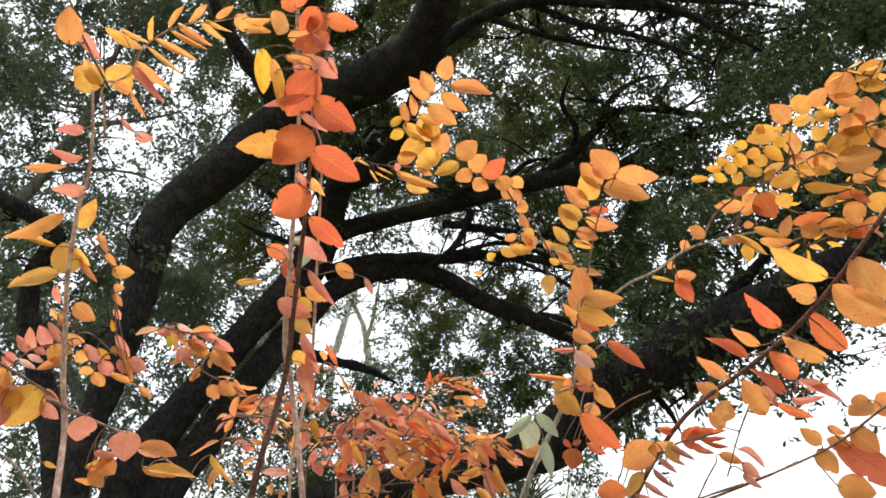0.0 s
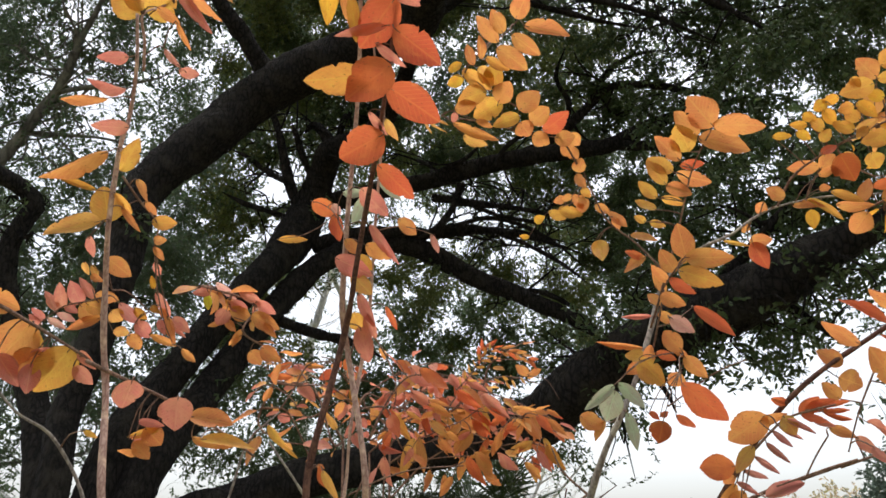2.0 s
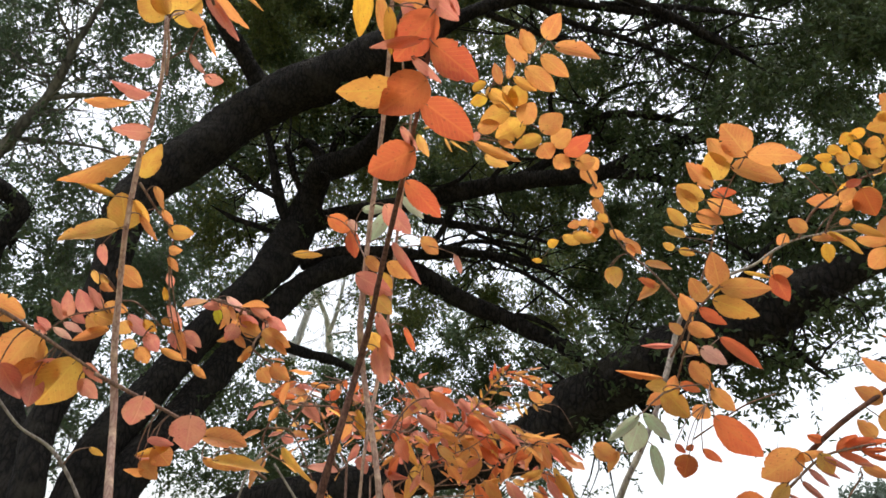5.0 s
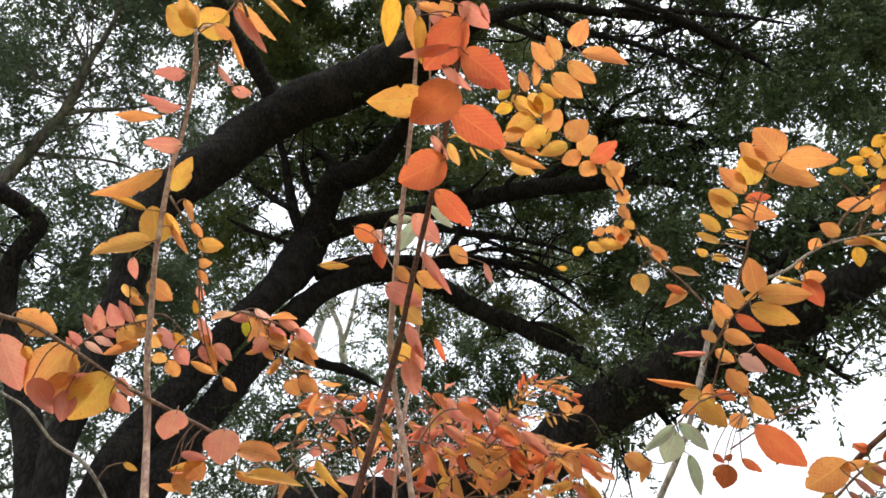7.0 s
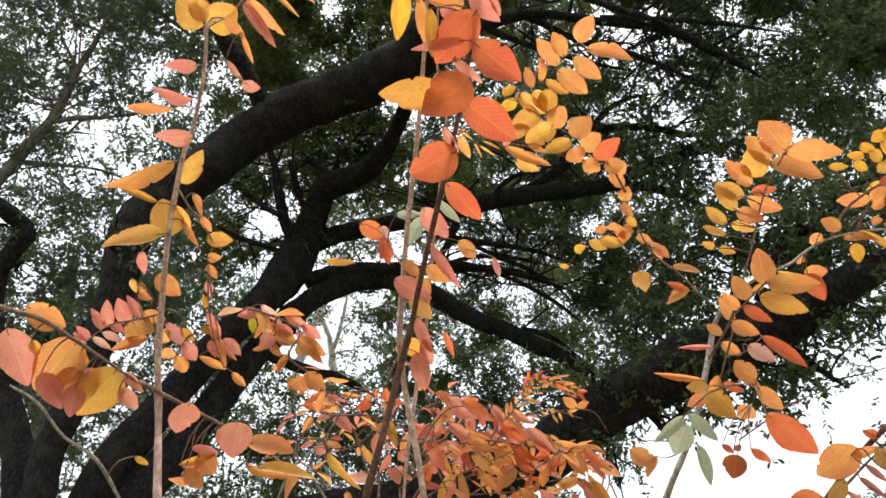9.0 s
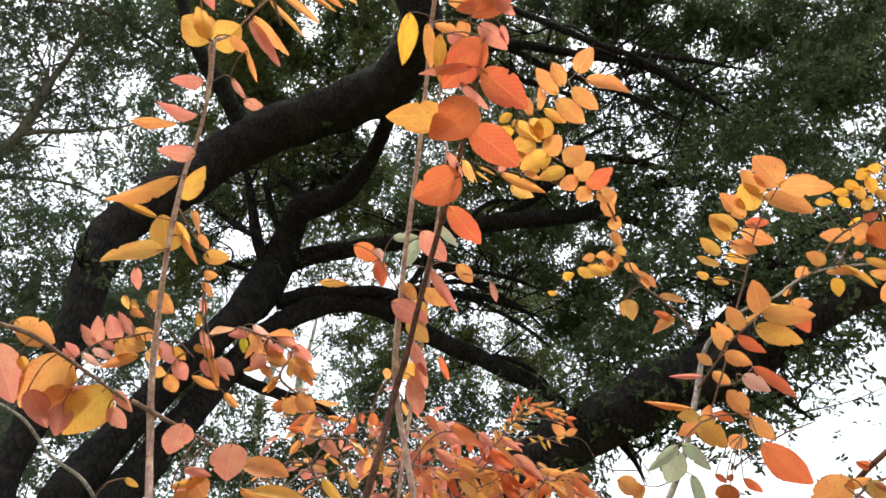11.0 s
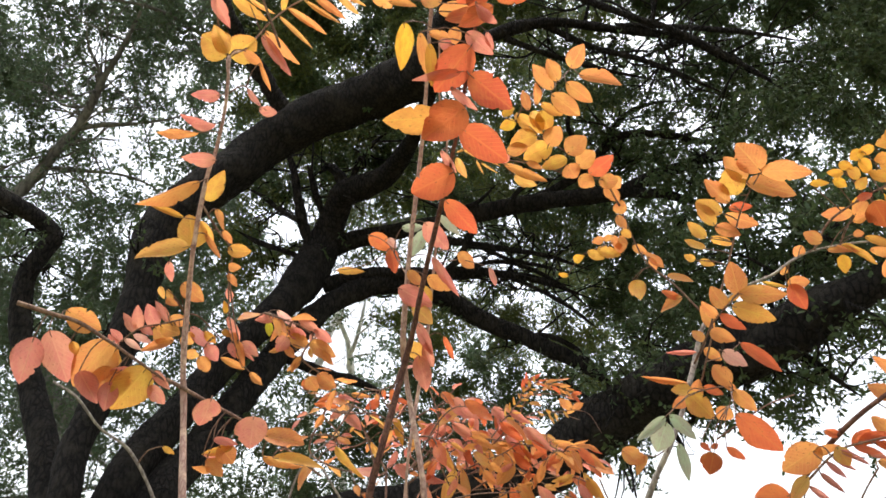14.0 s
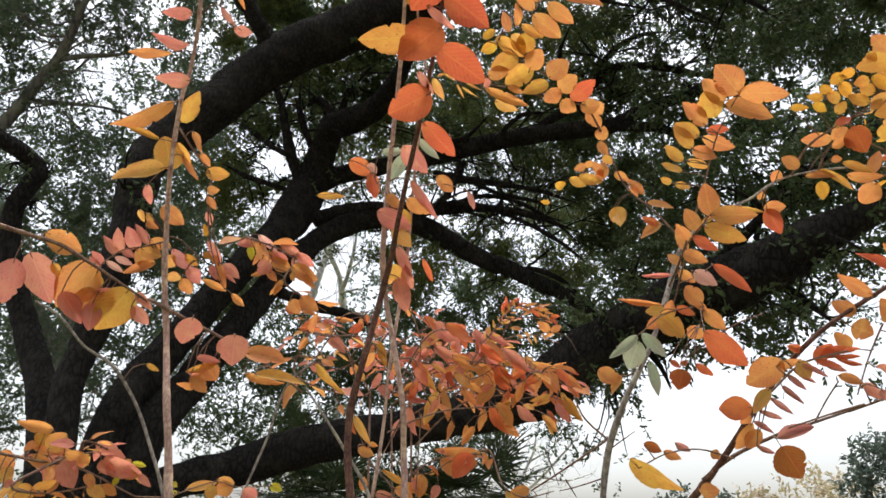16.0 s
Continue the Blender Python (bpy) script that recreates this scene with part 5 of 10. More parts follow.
clump(far_crown, (7.20, 10.07, 7.26), 0.79, 647)
clump(far_crown, (5.89, 9.19, 6.34), 0.69, 478)
clump(far_crown, (7.68, 8.83, 6.19), 0.73, 436)
clump(far_crown, (7.02, 9.02, 6.84), 0.73, 435)
clump(far_crown, (-6.94, 10.33, 4.85), 0.74, 843)
clump(far_crown, (-5.92, 9.38, 4.86), 0.66, 680)
clump(far_crown, (-6.21, 11.55, 5.91), 0.79, 1130)
clump(far_crown, (-5.19, 9.36, 5.34), 0.65, 745)
clump(far_crown, (-5.26, 11.54, 6.12), 0.77, 1539)
clump(far_crown, (-5.48, 10.89, 5.84), 0.74, 1331)
clump(far_crown, (-3.66, 12.40, 6.01), 0.79, 1089)
clump(far_crown, (-3.60, 10.80, 5.63), 0.70, 906)
clump(far_crown, (-3.27, 12.70, 5.52), 0.79, 713)
clump(far_crown, (-2.42, 11.24, 5.71), 0.70, 589)
clump(far_crown, (-1.40, 12.60, 6.22), 0.78, 39)
clump(far_crown, (-0.89, 11.56, 6.08), 0.72, 337)
clump(far_crown, (-0.29, 12.55, 5.56), 0.76, 1347)
clump(far_crown, (0.67, 11.64, 5.45), 0.71, 1713)
clump(far_crown, (0.90, 12.22, 5.65), 0.75, 1870)
clump(far_crown, (2.60, 11.46, 5.55), 0.72, 1679)
clump(far_crown, (2.72, 12.07, 6.64), 0.77, 1856)
clump(far_crown, (3.79, 10.27, 6.00), 0.69, 688)
clump(far_crown, (3.34, 10.91, 6.33), 0.72, 747)
clump(far_crown, (4.91, 10.91, 5.97), 0.74, 564)
clump(far_crown, (4.34, 11.34, 5.74), 0.74, 588)
clump(far_crown, (5.49, 10.14, 5.41), 0.71, 431)
clump(far_crown, (5.20, 9.44, 5.27), 0.66, 372)
clump(far_crown, (6.69, 10.02, 5.06), 0.73, 247)
clump(far_crown, (6.63, 10.75, 5.73), 0.77, 279)
clump(far_crown, (7.77, 10.26, 6.05), 0.79, 125)
clump(far_crown, (-6.54, 10.95, 4.72), 0.75, 697)
clump(far_crown, (-6.47, 10.31, 4.04), 0.71, 627)
clump(far_crown, (-6.01, 10.64, 3.63), 0.71, 617)
clump(far_crown, (-6.09, 10.61, 4.44), 0.72, 645)
clump(far_crown, (-5.24, 11.07, 4.24), 0.72, 1147)
clump(far_crown, (-5.00, 10.83, 4.41), 0.70, 1077)
clump(far_crown, (-4.21, 12.12, 4.89), 0.76, 1082)
clump(far_crown, (-4.27, 12.69, 4.46), 0.79, 1081)
clump(far_crown, (-2.79, 12.08, 4.93), 0.74, 1173)
clump(far_crown, (-2.12, 11.01, 4.27), 0.66, 1058)
clump(far_crown, (-1.31, 12.17, 4.40), 0.72, 1372)
clump(far_crown, (-1.09, 12.94, 5.57), 0.78, 438)
clump(far_crown, (-0.46, 11.77, 4.87), 0.71, 1221)
clump(far_crown, (-0.59, 10.79, 4.73), 0.65, 307)
clump(far_crown, (0.69, 11.96, 4.30), 0.71, 1193)
clump(far_crown, (0.46, 12.56, 5.17), 0.76, 1377)
clump(far_crown, (2.94, 11.89, 5.30), 0.74, 1356)
clump(far_crown, (2.94, 12.88, 5.40), 0.80, 1553)
clump(far_crown, (-6.57, 11.54, 3.79), 0.77, 727)
clump(far_crown, (-7.36, 11.40, 3.66), 0.79, 767)
clump(far_crown, (-5.31, 11.68, 3.20), 0.74, 278)
clump(far_crown, (-4.69, 12.54, 3.32), 0.78, 135)
clump(far_crown, (-3.17, 10.89, 3.48), 0.66, 465)
clump(far_crown, (-3.06, 11.63, 3.58), 0.70, 548)
clump(far_crown, (-2.82, 13.12, 3.98), 0.79, 1355)
clump(far_crown, (-2.29, 11.56, 2.88), 0.68, 1101)
clump(far_crown, (-1.63, 12.29, 2.94), 0.72, 961)
clump(far_crown, (-0.75, 11.67, 2.86), 0.68, 836)
clump(far_crown, (-0.02, 11.19, 3.49), 0.65, 722)
clump(far_crown, (0.07, 12.74, 4.22), 0.75, 1036)
clump(far_crown, (0.50, 11.62, 2.94), 0.68, 727)
clump(far_crown, (0.68, 11.42, 2.86), 0.66, 697)
clump(far_crown, (1.85, 11.06, 3.27), 0.65, 425)
clump(far_crown, (2.09, 12.81, 3.46), 0.76, 562)
clump(far_crown, (-6.04, 10.51, 2.14), 0.70, 538)
clump(far_crown, (-6.14, 10.20, 1.91), 0.68, 517)
clump(far_crown, (-5.37, 10.51, 2.10), 0.68, 232)
clump(far_crown, (-5.32, 11.98, 2.61), 0.75, 96)
clump(far_crown, (-3.79, 11.86, 2.60), 0.72, 441)
clump(far_crown, (-2.70, 12.22, 1.91), 0.72, 704)
clump(far_crown, (-2.24, 13.64, 2.96), 0.80, 940)
clump(far_crown, (-1.45, 11.74, 2.04), 0.68, 343)
clump(far_crown, (-1.77, 11.24, 2.42), 0.66, 305)
clump(far_crown, (-0.10, 11.83, 2.19), 0.68, 394)
clump(far_crown, (0.95, 12.94, 2.41), 0.75, 381)
clump(far_crown, (2.41, 11.91, 2.57), 0.70, 85)

finish_crown(oak_crown, 1, 11, 0.17)
finish_crown(oak_lit_crown, 4, 11, 0.17)
finish_crown(bg_tree_crown, 2, 11, 0.20, True, 4)
finish_crown(far_crown, 3, 11, 0.30, True, 4)


def fine_twigs(root, seed, count, reach, lift=0.7, thin=9.0):
    """Bare twigs that fork off the limbs of a tree."""
    rng = np.random.default_rng(seed)
    bones = np.array(BONES[root.name])
    bones = bones[(bones[:, 2] > 1.5) & (bones[:, 3] < thin)]
    bm = bmesh.new()
    for b in bones[rng.integers(0, len(bones), count)]:
        way = rng.normal(size=3) * [1, 0.5, 0.6] + [0, 0, lift]
        way *= reach * rng.uniform(0.4, 1.0) / np.linalg.norm(way)
        bend = rng.normal(size=3) * 0.12 * reach
        r = min(b[3] * 0.5, 0.012)
        tube(bm, [(*b[:3], r), (*(b[:3] + way * 0.5 + bend), r * 0.7), (*(b[:3] + way), r * 0.35)], 4, 3)
        for _ in range(2):
            s = b[:3] + way * 0.5 + bend
            e = s + way * 0.45 + rng.normal(size=3) * 0.2 * reach
            tube(bm, [(*s, r * 0.5), (*((s + e) / 2 + rng.normal(size=3) * 0.04 * reach), r * 0.4), (*e, r * 0.25)], 4, 2)
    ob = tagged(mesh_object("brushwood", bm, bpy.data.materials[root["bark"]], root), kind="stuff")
    ob.matrix_parent_inverse = Matrix.Translation(-root.location)


fine_twigs(oak, 12, 180, 0.60, 0.1, 0.04)
fine_twigs(bg_tree, 13, 90, 0.8, 0.2, 0.06)
fine_twigs(bare_a, 5, 34, 1.3)
fine_twigs(bare_b, 6, 16, 0.8)
fine_twigs(bare_c, 7, 12, 0.7)
fine_twigs(bare_e, 9, 16, 0.7)
fine_twigs(bare_f, 10, 14, 0.7)
fine_twigs(bare_d, 8, 46, 1.2)


def fan_palm(x, y, height, seed, fronds=15, span=0.62):
    """A dwarf palm: a stubby trunk and a head of stiff, split fans."""
    rng = np.random.default_rng(seed)
    root = tagged(new("fan_palm"), "dark green fan palm beneath the oak", "palm", "palms under the oak")
    root.location = (x, y, 0)
    bm = bmesh.new()
    tube(bm, [(0, 0, -0.05, 0.16), (0.02, 0, height * 0.5, 0.12), (0, 0.02, height, 0.10)], 12, 5, 0.5, 14.0)
    mesh_object("trunk", bm, grey_bark, root)
    for n in range(fronds):
        a, lift = 2.4 * n + rng.uniform(-0.2, 0.2), rng.uniform(-0.35, 1.1)
        out = np.array([math.cos(a) * math.cos(lift), math.sin(a) * math.cos(lift), math.sin(lift)])
        hub = np.array([0, 0, height]) + out * rng.uniform(0.35, 0.6)
        up = np.cross(np.cross(out, [0, 0, 1.0]), out)
        up /= np.linalg.norm(up)
        across = np.cross(out, up)
        bm = bmesh.new()
        tube(bm, [(0, 0, height, 0.012), (*(hub * 0.5 + np.array([0, 0, height]) * 0.5), 0.009), (*hub, 0.007)], 4, 2)
        for k in range(26):
            turn = (k - 12.5) / 12.5 * 2.0
            d = out * math.cos(turn) + across * math.sin(turn)
            side = -out * math.sin(turn) + across * math.cos(turn)
            reach = span * (1 - 0.25 * abs(turn) / 2.0) * rng.uniform(0.85, 1.1)
            sag = np.array([0, 0, -0.10 * reach * rng.uniform(0.5, 2.0)])
            rows = []
            for s, w in ((0.03, 0.004), (0.45, 0.016), (0.75, 0.010), (1.0, 0.001)):
                c = hub + d * reach * s + sag * s * s
                rows.append([bm.verts.new(c - side * w), bm.verts.new(c + up * w * 0.5), bm.verts.new(c + side * w)])
            for p, q in zip(rows, rows[1:]):
                bm.faces.new((p[0], p[1], q[1], q[0]))
                bm.faces.new((p[1], p[2], q[2], q[1]))
        mesh_object("frond", bm, palm_leaf, root, False)


fan_palm(0.62, 8.0, 1.75, 21)
fan_palm(-0.15, 8.6, 1.55, 22)
fan_palm(-1.05, 8.2, 1.70, 23)


def distant_tree(name, label, x, y, height, spread, mat, seed, leaves, bark, size=0.24):
    """A whole tree far off: a trunk, a few limbs and a ragged crown."""
    rng = np.random.default_rng(seed)
    root = tree(name, label, x, y, bark)
    limb(root, "trunk", [(x, y, -0.1, height * 0.035), (x + 0.1, y, height * 0.3, height * 0.028), (x, y, height * 0.6, height * 0.018), (x, y, height * 0.92, height * 0.006)])
    for k in range(6):
        a, z = 1.05 * k + rng.uniform(-0.3, 0.3), height * rng.uniform(0.25, 0.6)
        dx, dy = math.cos(a) * spread, math.sin(a) * spread
        limb(root, "branch", [(x, y, z, height * 0.012), (x + dx * 0.5, y + dy * 0.5, z + height * 0.12, height * 0.008), (x + dx * 0.9, y + dy * 0.9, z + height * 0.2, height * 0.003)])
    c = crown(root, mat, size, size * 0.5, 0.1)
    for k in range(34):
        a, h = rng.uniform(0, 2 * math.pi), rng.uniform(0.22, 0.97)
        r = spread * math.sqrt(rng.uniform(0, 1)) * (1.05 - 0.75 * abs(h - 0.5) ** 1.3 * 1.6)
        clump(c, (x + math.cos(a) * r, y + math.sin(a) * r, height * h), spread * 0.26, leaves)
    finish_crown(c, seed + 1, 9, size * 3, False)


distant_tree("tree", "dark green round-headed tree on the far side of the lawn", 22.7, 33.2, 5.9, 2.1, dark_far_leaf, 31, 200, grey_bark)
distant_tree("tree", "dark green tree on the far side of the lawn", 26.6, 32.4, 5.0, 2.3, dark_far_leaf, 32, 160, grey_bark)
distant_tree("tree", "pale straw-coloured thin tree on the far side of the lawn", 21.8, 38.0, 4.9, 2.2, straw_leaf, 33, 38, hazed_bark)
distant_tree("tree", "pale straw-coloured thin tree on the far side of the lawn", 24.8, 40.5, 4.8, 2.2, straw_leaf, 34, 34, hazed_bark)
distant_tree("tree", "dark green low tree on the far side of the lawn", 13.2, 34.0, 3.6, 1.8, dark_far_leaf, 35, 150, grey_bark)
distant_tree("tree", "straw-coloured low tree on the far side of the lawn", 18.4, 37.6, 4.0, 2.0, straw_leaf, 36, 50, hazed_bark)

# ---- the shrubs in front ----

plant = shrub("young_shrub", "slender shrub shoot with red and orange autumn leaves")
stem(plant, tan_bark, [(-0.160, 0.635, 2.146, 0.0026), (-0.165, 0.677, 2.106, 0.0025), (-0.166, 0.714, 2.059, 0.0025), (-0.169, 0.753, 1.996, 0.0027), (-0.174, 0.783, 1.935, 0.0027), (-0.179, 0.808, 1.873, 0.0029), (-0.182, 0.830, 1.808, 0.0034), (-0.183, 0.848, 1.768, 0.0037), (-0.177, 0.878, 1.726, 0.0034), (-0.154, 0.871, 1.612, 0.0036), (-0.150, 0.889, 1.554, 0.0039), (-0.147, 0.885, 1.498, 0.0043), (-0.147, 0.891, 1.449, 0.0045)], True)
stem(plant, twig_bark, [(-0.178, 0.860, 1.854, 0.0011), (-0.194, 0.896, 1.894, 0.0010), (-0.207, 0.904, 1.922, 0.0008), (-0.224, 0.911, 1.939, 0.0006), (-0.241, 0.912, 1.945, 0.0005)])
stem(plant, twig_bark, [(-0.207, 0.904, 1.922, 0.0008), (-0.227, 0.920, 1.911, 0.0007), (-0.252, 0.923, 1.899, 0.0005), (-0.282, 0.922, 1.893, 0.0004)])
stem(plant, dark_bark, [(-0.107, 0.560, 2.060, 0.0017), (-0.117, 0.594, 2.024, 0.0019), (-0.123, 0.621, 1.986, 0.0021), (-0.129, 0.652, 1.950, 0.0021), (-0.136, 0.678, 1.915, 0.0023), (-0.145, 0.718, 1.881, 0.0026), (-0.154, 0.753, 1.847, 0.0027), (-0.164, 0.789, 1.805, 0.0029), (-0.171, 0.819, 1.772, 0.0033), (-0.182, 0.852, 1.732, 0.0037), (-0.200, 0.859, 1.651, 0.0039), (-0.212, 0.874, 1.602, 0.0043), (-0.213, 0.877, 1.551, 0.0043), (-0.205, 0.872, 1.496, 0.0045), (-0.194, 0.873, 1.444, 0.0047)], True)
stem(plant, tan_bark, [(-0.153, 0.677, 2.091, 0.0011), (-0.150, 0.728, 2.039, 0.0013), (-0.139, 0.752, 2.004, 0.0013), (-0.141, 0.777, 1.953, 0.0016), (-0.147, 0.819, 1.887, 0.0019), (-0.151, 0.850, 1.830, 0.0021), (-0.155, 0.878, 1.772, 0.0022), (-0.162, 0.897, 1.726, 0.0025), (-0.171, 0.888, 1.645, 0.0020), (-0.174, 0.901, 1.594, 0.0020), (-0.179, 0.900, 1.541, 0.0023), (-0.186, 0.902, 1.491, 0.0023)], True)
leaf(plant, "Y", (-0.192, 0.628, 2.060), (-0.195, 0.664, 2.022), 0.021, (0.28, -0.54, -0.80))
leaf(plant, "o", (-0.175, 0.615, 2.033), (-0.165, 0.641, 2.000), 0.014, (0.33, -0.79, -0.51))
leaf(plant, "k", (-0.164, 0.599, 2.003), (-0.160, 0.631, 1.972), 0.013, (-0.02, -0.62, -0.78))
leaf(plant, "s", (-0.154, 0.624, 2.031), (-0.136, 0.624, 2.019), 0.013, (-0.07, -0.57, -0.82))
leaf(plant, "o", (-0.135, 0.622, 2.050), (-0.139, 0.629, 2.030), 0.016, (0.19, -0.59, -0.79))
leaf(plant, "o", (-0.166, 0.633, 2.051), (-0.139, 0.642, 2.053), 0.011, (0.35, -0.70, -0.62))
leaf(plant, "s", (-0.127, 0.594, 2.015), (-0.099, 0.601, 1.993), 0.018, (0.08, -0.58, -0.81))
leaf(plant, "s", (-0.106, 0.589, 2.012), (-0.099, 0.599, 1.997), 0.008, (-0.39, -0.54, -0.75))
leaf(plant, "r", (-0.121, 0.599, 2.002), (-0.156, 0.630, 1.964), 0.038, (0.12, -0.74, -0.66))
leaf(plant, "s", (-0.129, 0.617, 1.983), (-0.181, 0.622, 1.972), 0.011, (0.05, -0.72, -0.69))
leaf(plant, "r", (-0.122, 0.610, 1.973), (-0.077, 0.622, 1.940), 0.033, (-0.00, -0.77, -0.64))
leaf(plant, "s", (-0.141, 0.626, 1.968), (-0.112, 0.637, 1.948), 0.010, (-0.01, -0.63, -0.77))
leaf(plant, "y", (-0.145, 0.640, 1.940), (-0.210, 0.643, 1.935), 0.031, (0.06, -0.81, -0.58))
leaf(plant, "r", (-0.125, 0.625, 1.942), (-0.168, 0.638, 1.910), 0.041, (-0.05, -0.74, -0.67))
leaf(plant, "r", (-0.129, 0.645, 1.932), (-0.077, 0.667, 1.906), 0.035, (-0.15, -0.72, -0.68))
leaf(plant, "r", (-0.133, 0.682, 1.901), (-0.178, 0.696, 1.881), 0.039, (0.04, -0.77, -0.64))
leaf(plant, "s", (-0.148, 0.668, 1.918), (-0.130, 0.688, 1.902), 0.009, (-0.22, -0.79, -0.57))
leaf(plant, "l", (-0.131, 0.672, 1.913), (-0.119, 0.691, 1.898), 0.010, (-0.23, -0.82, -0.53))
leaf(plant, "r", (-0.141, 0.723, 1.890), (-0.102, 0.744, 1.860), 0.024, (0.14, -0.79, -0.59))
leaf(plant, "s", (-0.163, 0.782, 1.894), (-0.133, 0.805, 1.868), 0.025, (-0.06, -0.71, -0.70))
leaf(plant, "g", (-0.146, 0.807, 1.920), (-0.118, 0.817, 1.897), 0.011, (-0.05, -0.85, -0.53))
leaf(plant, "g", (-0.192, 0.852, 1.924), (-0.161, 0.845, 1.923), 0.012, (0.32, -0.85, -0.42))
leaf(plant, "g", (-0.160, 0.855, 1.925), (-0.180, 0.868, 1.890), 0.018, (0.04, -0.87, -0.50))
leaf(plant, "r", (-0.239, 0.912, 1.944), (-0.207, 0.930, 1.932), 0.024, (0.24, -0.72, -0.65))
leaf(plant, "r", (-0.207, 0.906, 1.922), (-0.200, 0.918, 1.889), 0.019, (0.06, -0.92, -0.40))
leaf(plant, "y", (-0.281, 0.925, 1.894), (-0.243, 0.930, 1.896), 0.011, (0.26, -0.91, -0.34))
leaf(plant, "p", (-0.212, 0.913, 1.941), (-0.201, 0.917, 1.927), 0.012, (0.46, -0.70, -0.55))
leaf(plant, "o", (-0.181, 0.809, 1.842), (-0.163, 0.818, 1.828), 0.015, (0.05, -1.00, -0.00))
leaf(plant, "s", (-0.191, 0.814, 1.822), (-0.150, 0.820, 1.802), 0.025, (0.03, -0.88, -0.47))
leaf(plant, "o", (-0.157, 0.809, 1.836), (-0.129, 0.813, 1.820), 0.018, (-0.22, -0.86, -0.45))
leaf(plant, "s", (-0.152, 0.798, 1.856), (-0.119, 0.811, 1.812), 0.012, (-0.03, -0.86, -0.52))
leaf(plant, "y", (-0.168, 0.825, 1.829), (-0.150, 0.828, 1.813), 0.017, (0.18, -0.90, -0.39))
leaf(plant, "l", (-0.173, 0.828, 1.807), (-0.149, 0.828, 1.783), 0.020, (0.18, -0.89, -0.43))
leaf(plant, "s", (-0.166, 0.854, 1.794), (-0.148, 0.862, 1.755), 0.014, (-0.18, -0.84, -0.51))
leaf(plant, "y", (-0.175, 0.864, 1.773), (-0.157, 0.878, 1.753), 0.021, (-0.13, -0.80, -0.58))
leaf(plant, "s", (-0.157, 0.862, 1.773), (-0.146, 0.880, 1.745), 0.014, (-0.14, -0.94, -0.31))
leaf(plant, "o", (-0.121, 0.809, 1.869), (-0.099, 0.826, 1.857), 0.018, (0.15, -0.94, -0.31))
leaf(plant, "m", (-0.083, 0.808, 1.850), (-0.073, 0.820, 1.831), 0.008, (0.26, -0.87, -0.41))
leaf(plant, "r", (-0.134, 0.858, 1.780), (-0.121, 0.876, 1.756), 0.008, (-0.22, -0.80, -0.56))
leaf(plant, "s", (-0.164, 0.862, 1.756), (-0.153, 0.884, 1.719), 0.022, (0.05, -0.89, -0.45))
leaf(plant, "o", (-0.153, 0.592, 2.053), (-0.180, 0.600, 2.085), 0.024, (-0.61, -0.69, -0.39))
leaf(plant, "y", (-0.213, 0.606, 2.083), (-0.179, 0.606, 2.084), 0.011, (0.14, 0.01, -0.99))
leaf(plant, "o", (-0.211, 0.615, 2.076), (-0.180, 0.612, 2.071), 0.012, (-0.02, -0.99, -0.17))
leaf(plant, "o", (-0.156, 0.600, 2.049), (-0.124, 0.590, 2.048), 0.017, (-0.03, -0.66, -0.75))
leaf(plant, "r", (-0.128, 0.573, 2.032), (-0.103, 0.565, 2.050), 0.021, (0.29, -0.80, -0.52))
leaf(plant, "r", (-0.103, 0.549, 2.028), (-0.071, 0.549, 2.017), 0.019, (-0.15, -0.62, -0.77))
leaf(plant, "r", (-0.111, 0.574, 2.026), (-0.150, 0.595, 2.034), 0.020, (-0.39, -0.92, -0.11))
leaf(plant, "r", (-0.140, 0.555, 2.050), (-0.121, 0.527, 2.059), 0.018, (-0.04, -0.66, -0.75))
leaf(plant, "r", (-0.102, 0.561, 2.019), (-0.136, 0.583, 2.011), 0.020, (-0.03, -0.70, -0.72))
leaf(plant, "r", (-0.113, 0.551, 2.045), (-0.138, 0.578, 2.039), 0.021, (-0.22, -0.54, -0.81))
leaf(plant, "r", (-0.157, 0.576, 2.066), (-0.137, 0.563, 2.082), 0.019, (0.24, -0.79, -0.56))
leaf(plant, "s", (-0.120, 0.556, 2.015), (-0.099, 0.567, 2.000), 0.013, (-0.49, -0.26, -0.83))
rooted(plant, tan_bark, -0.17, 1.00)

plant = shrub("young_shrub", "thin shrub shoot with pink and yellow autumn leaves")
stem(plant, tan_bark, [(-0.377, 0.632, 2.004, 0.0015), (-0.380, 0.659, 1.961, 0.0018), (-0.391, 0.689, 1.922, 0.0020), (-0.397, 0.695, 1.893, 0.0022), (-0.404, 0.714, 1.847, 0.0025), (-0.406, 0.725, 1.810, 0.0026), (-0.409, 0.749, 1.762, 0.0029), (-0.409, 0.768, 1.712, 0.0031), (-0.404, 0.786, 1.658, 0.0034), (-0.384, 0.763, 1.581, 0.0035), (-0.376, 0.765, 1.536, 0.0037), (-0.367, 0.764, 1.484, 0.0041), (-0.362, 0.764, 1.450, 0.0040)], True)
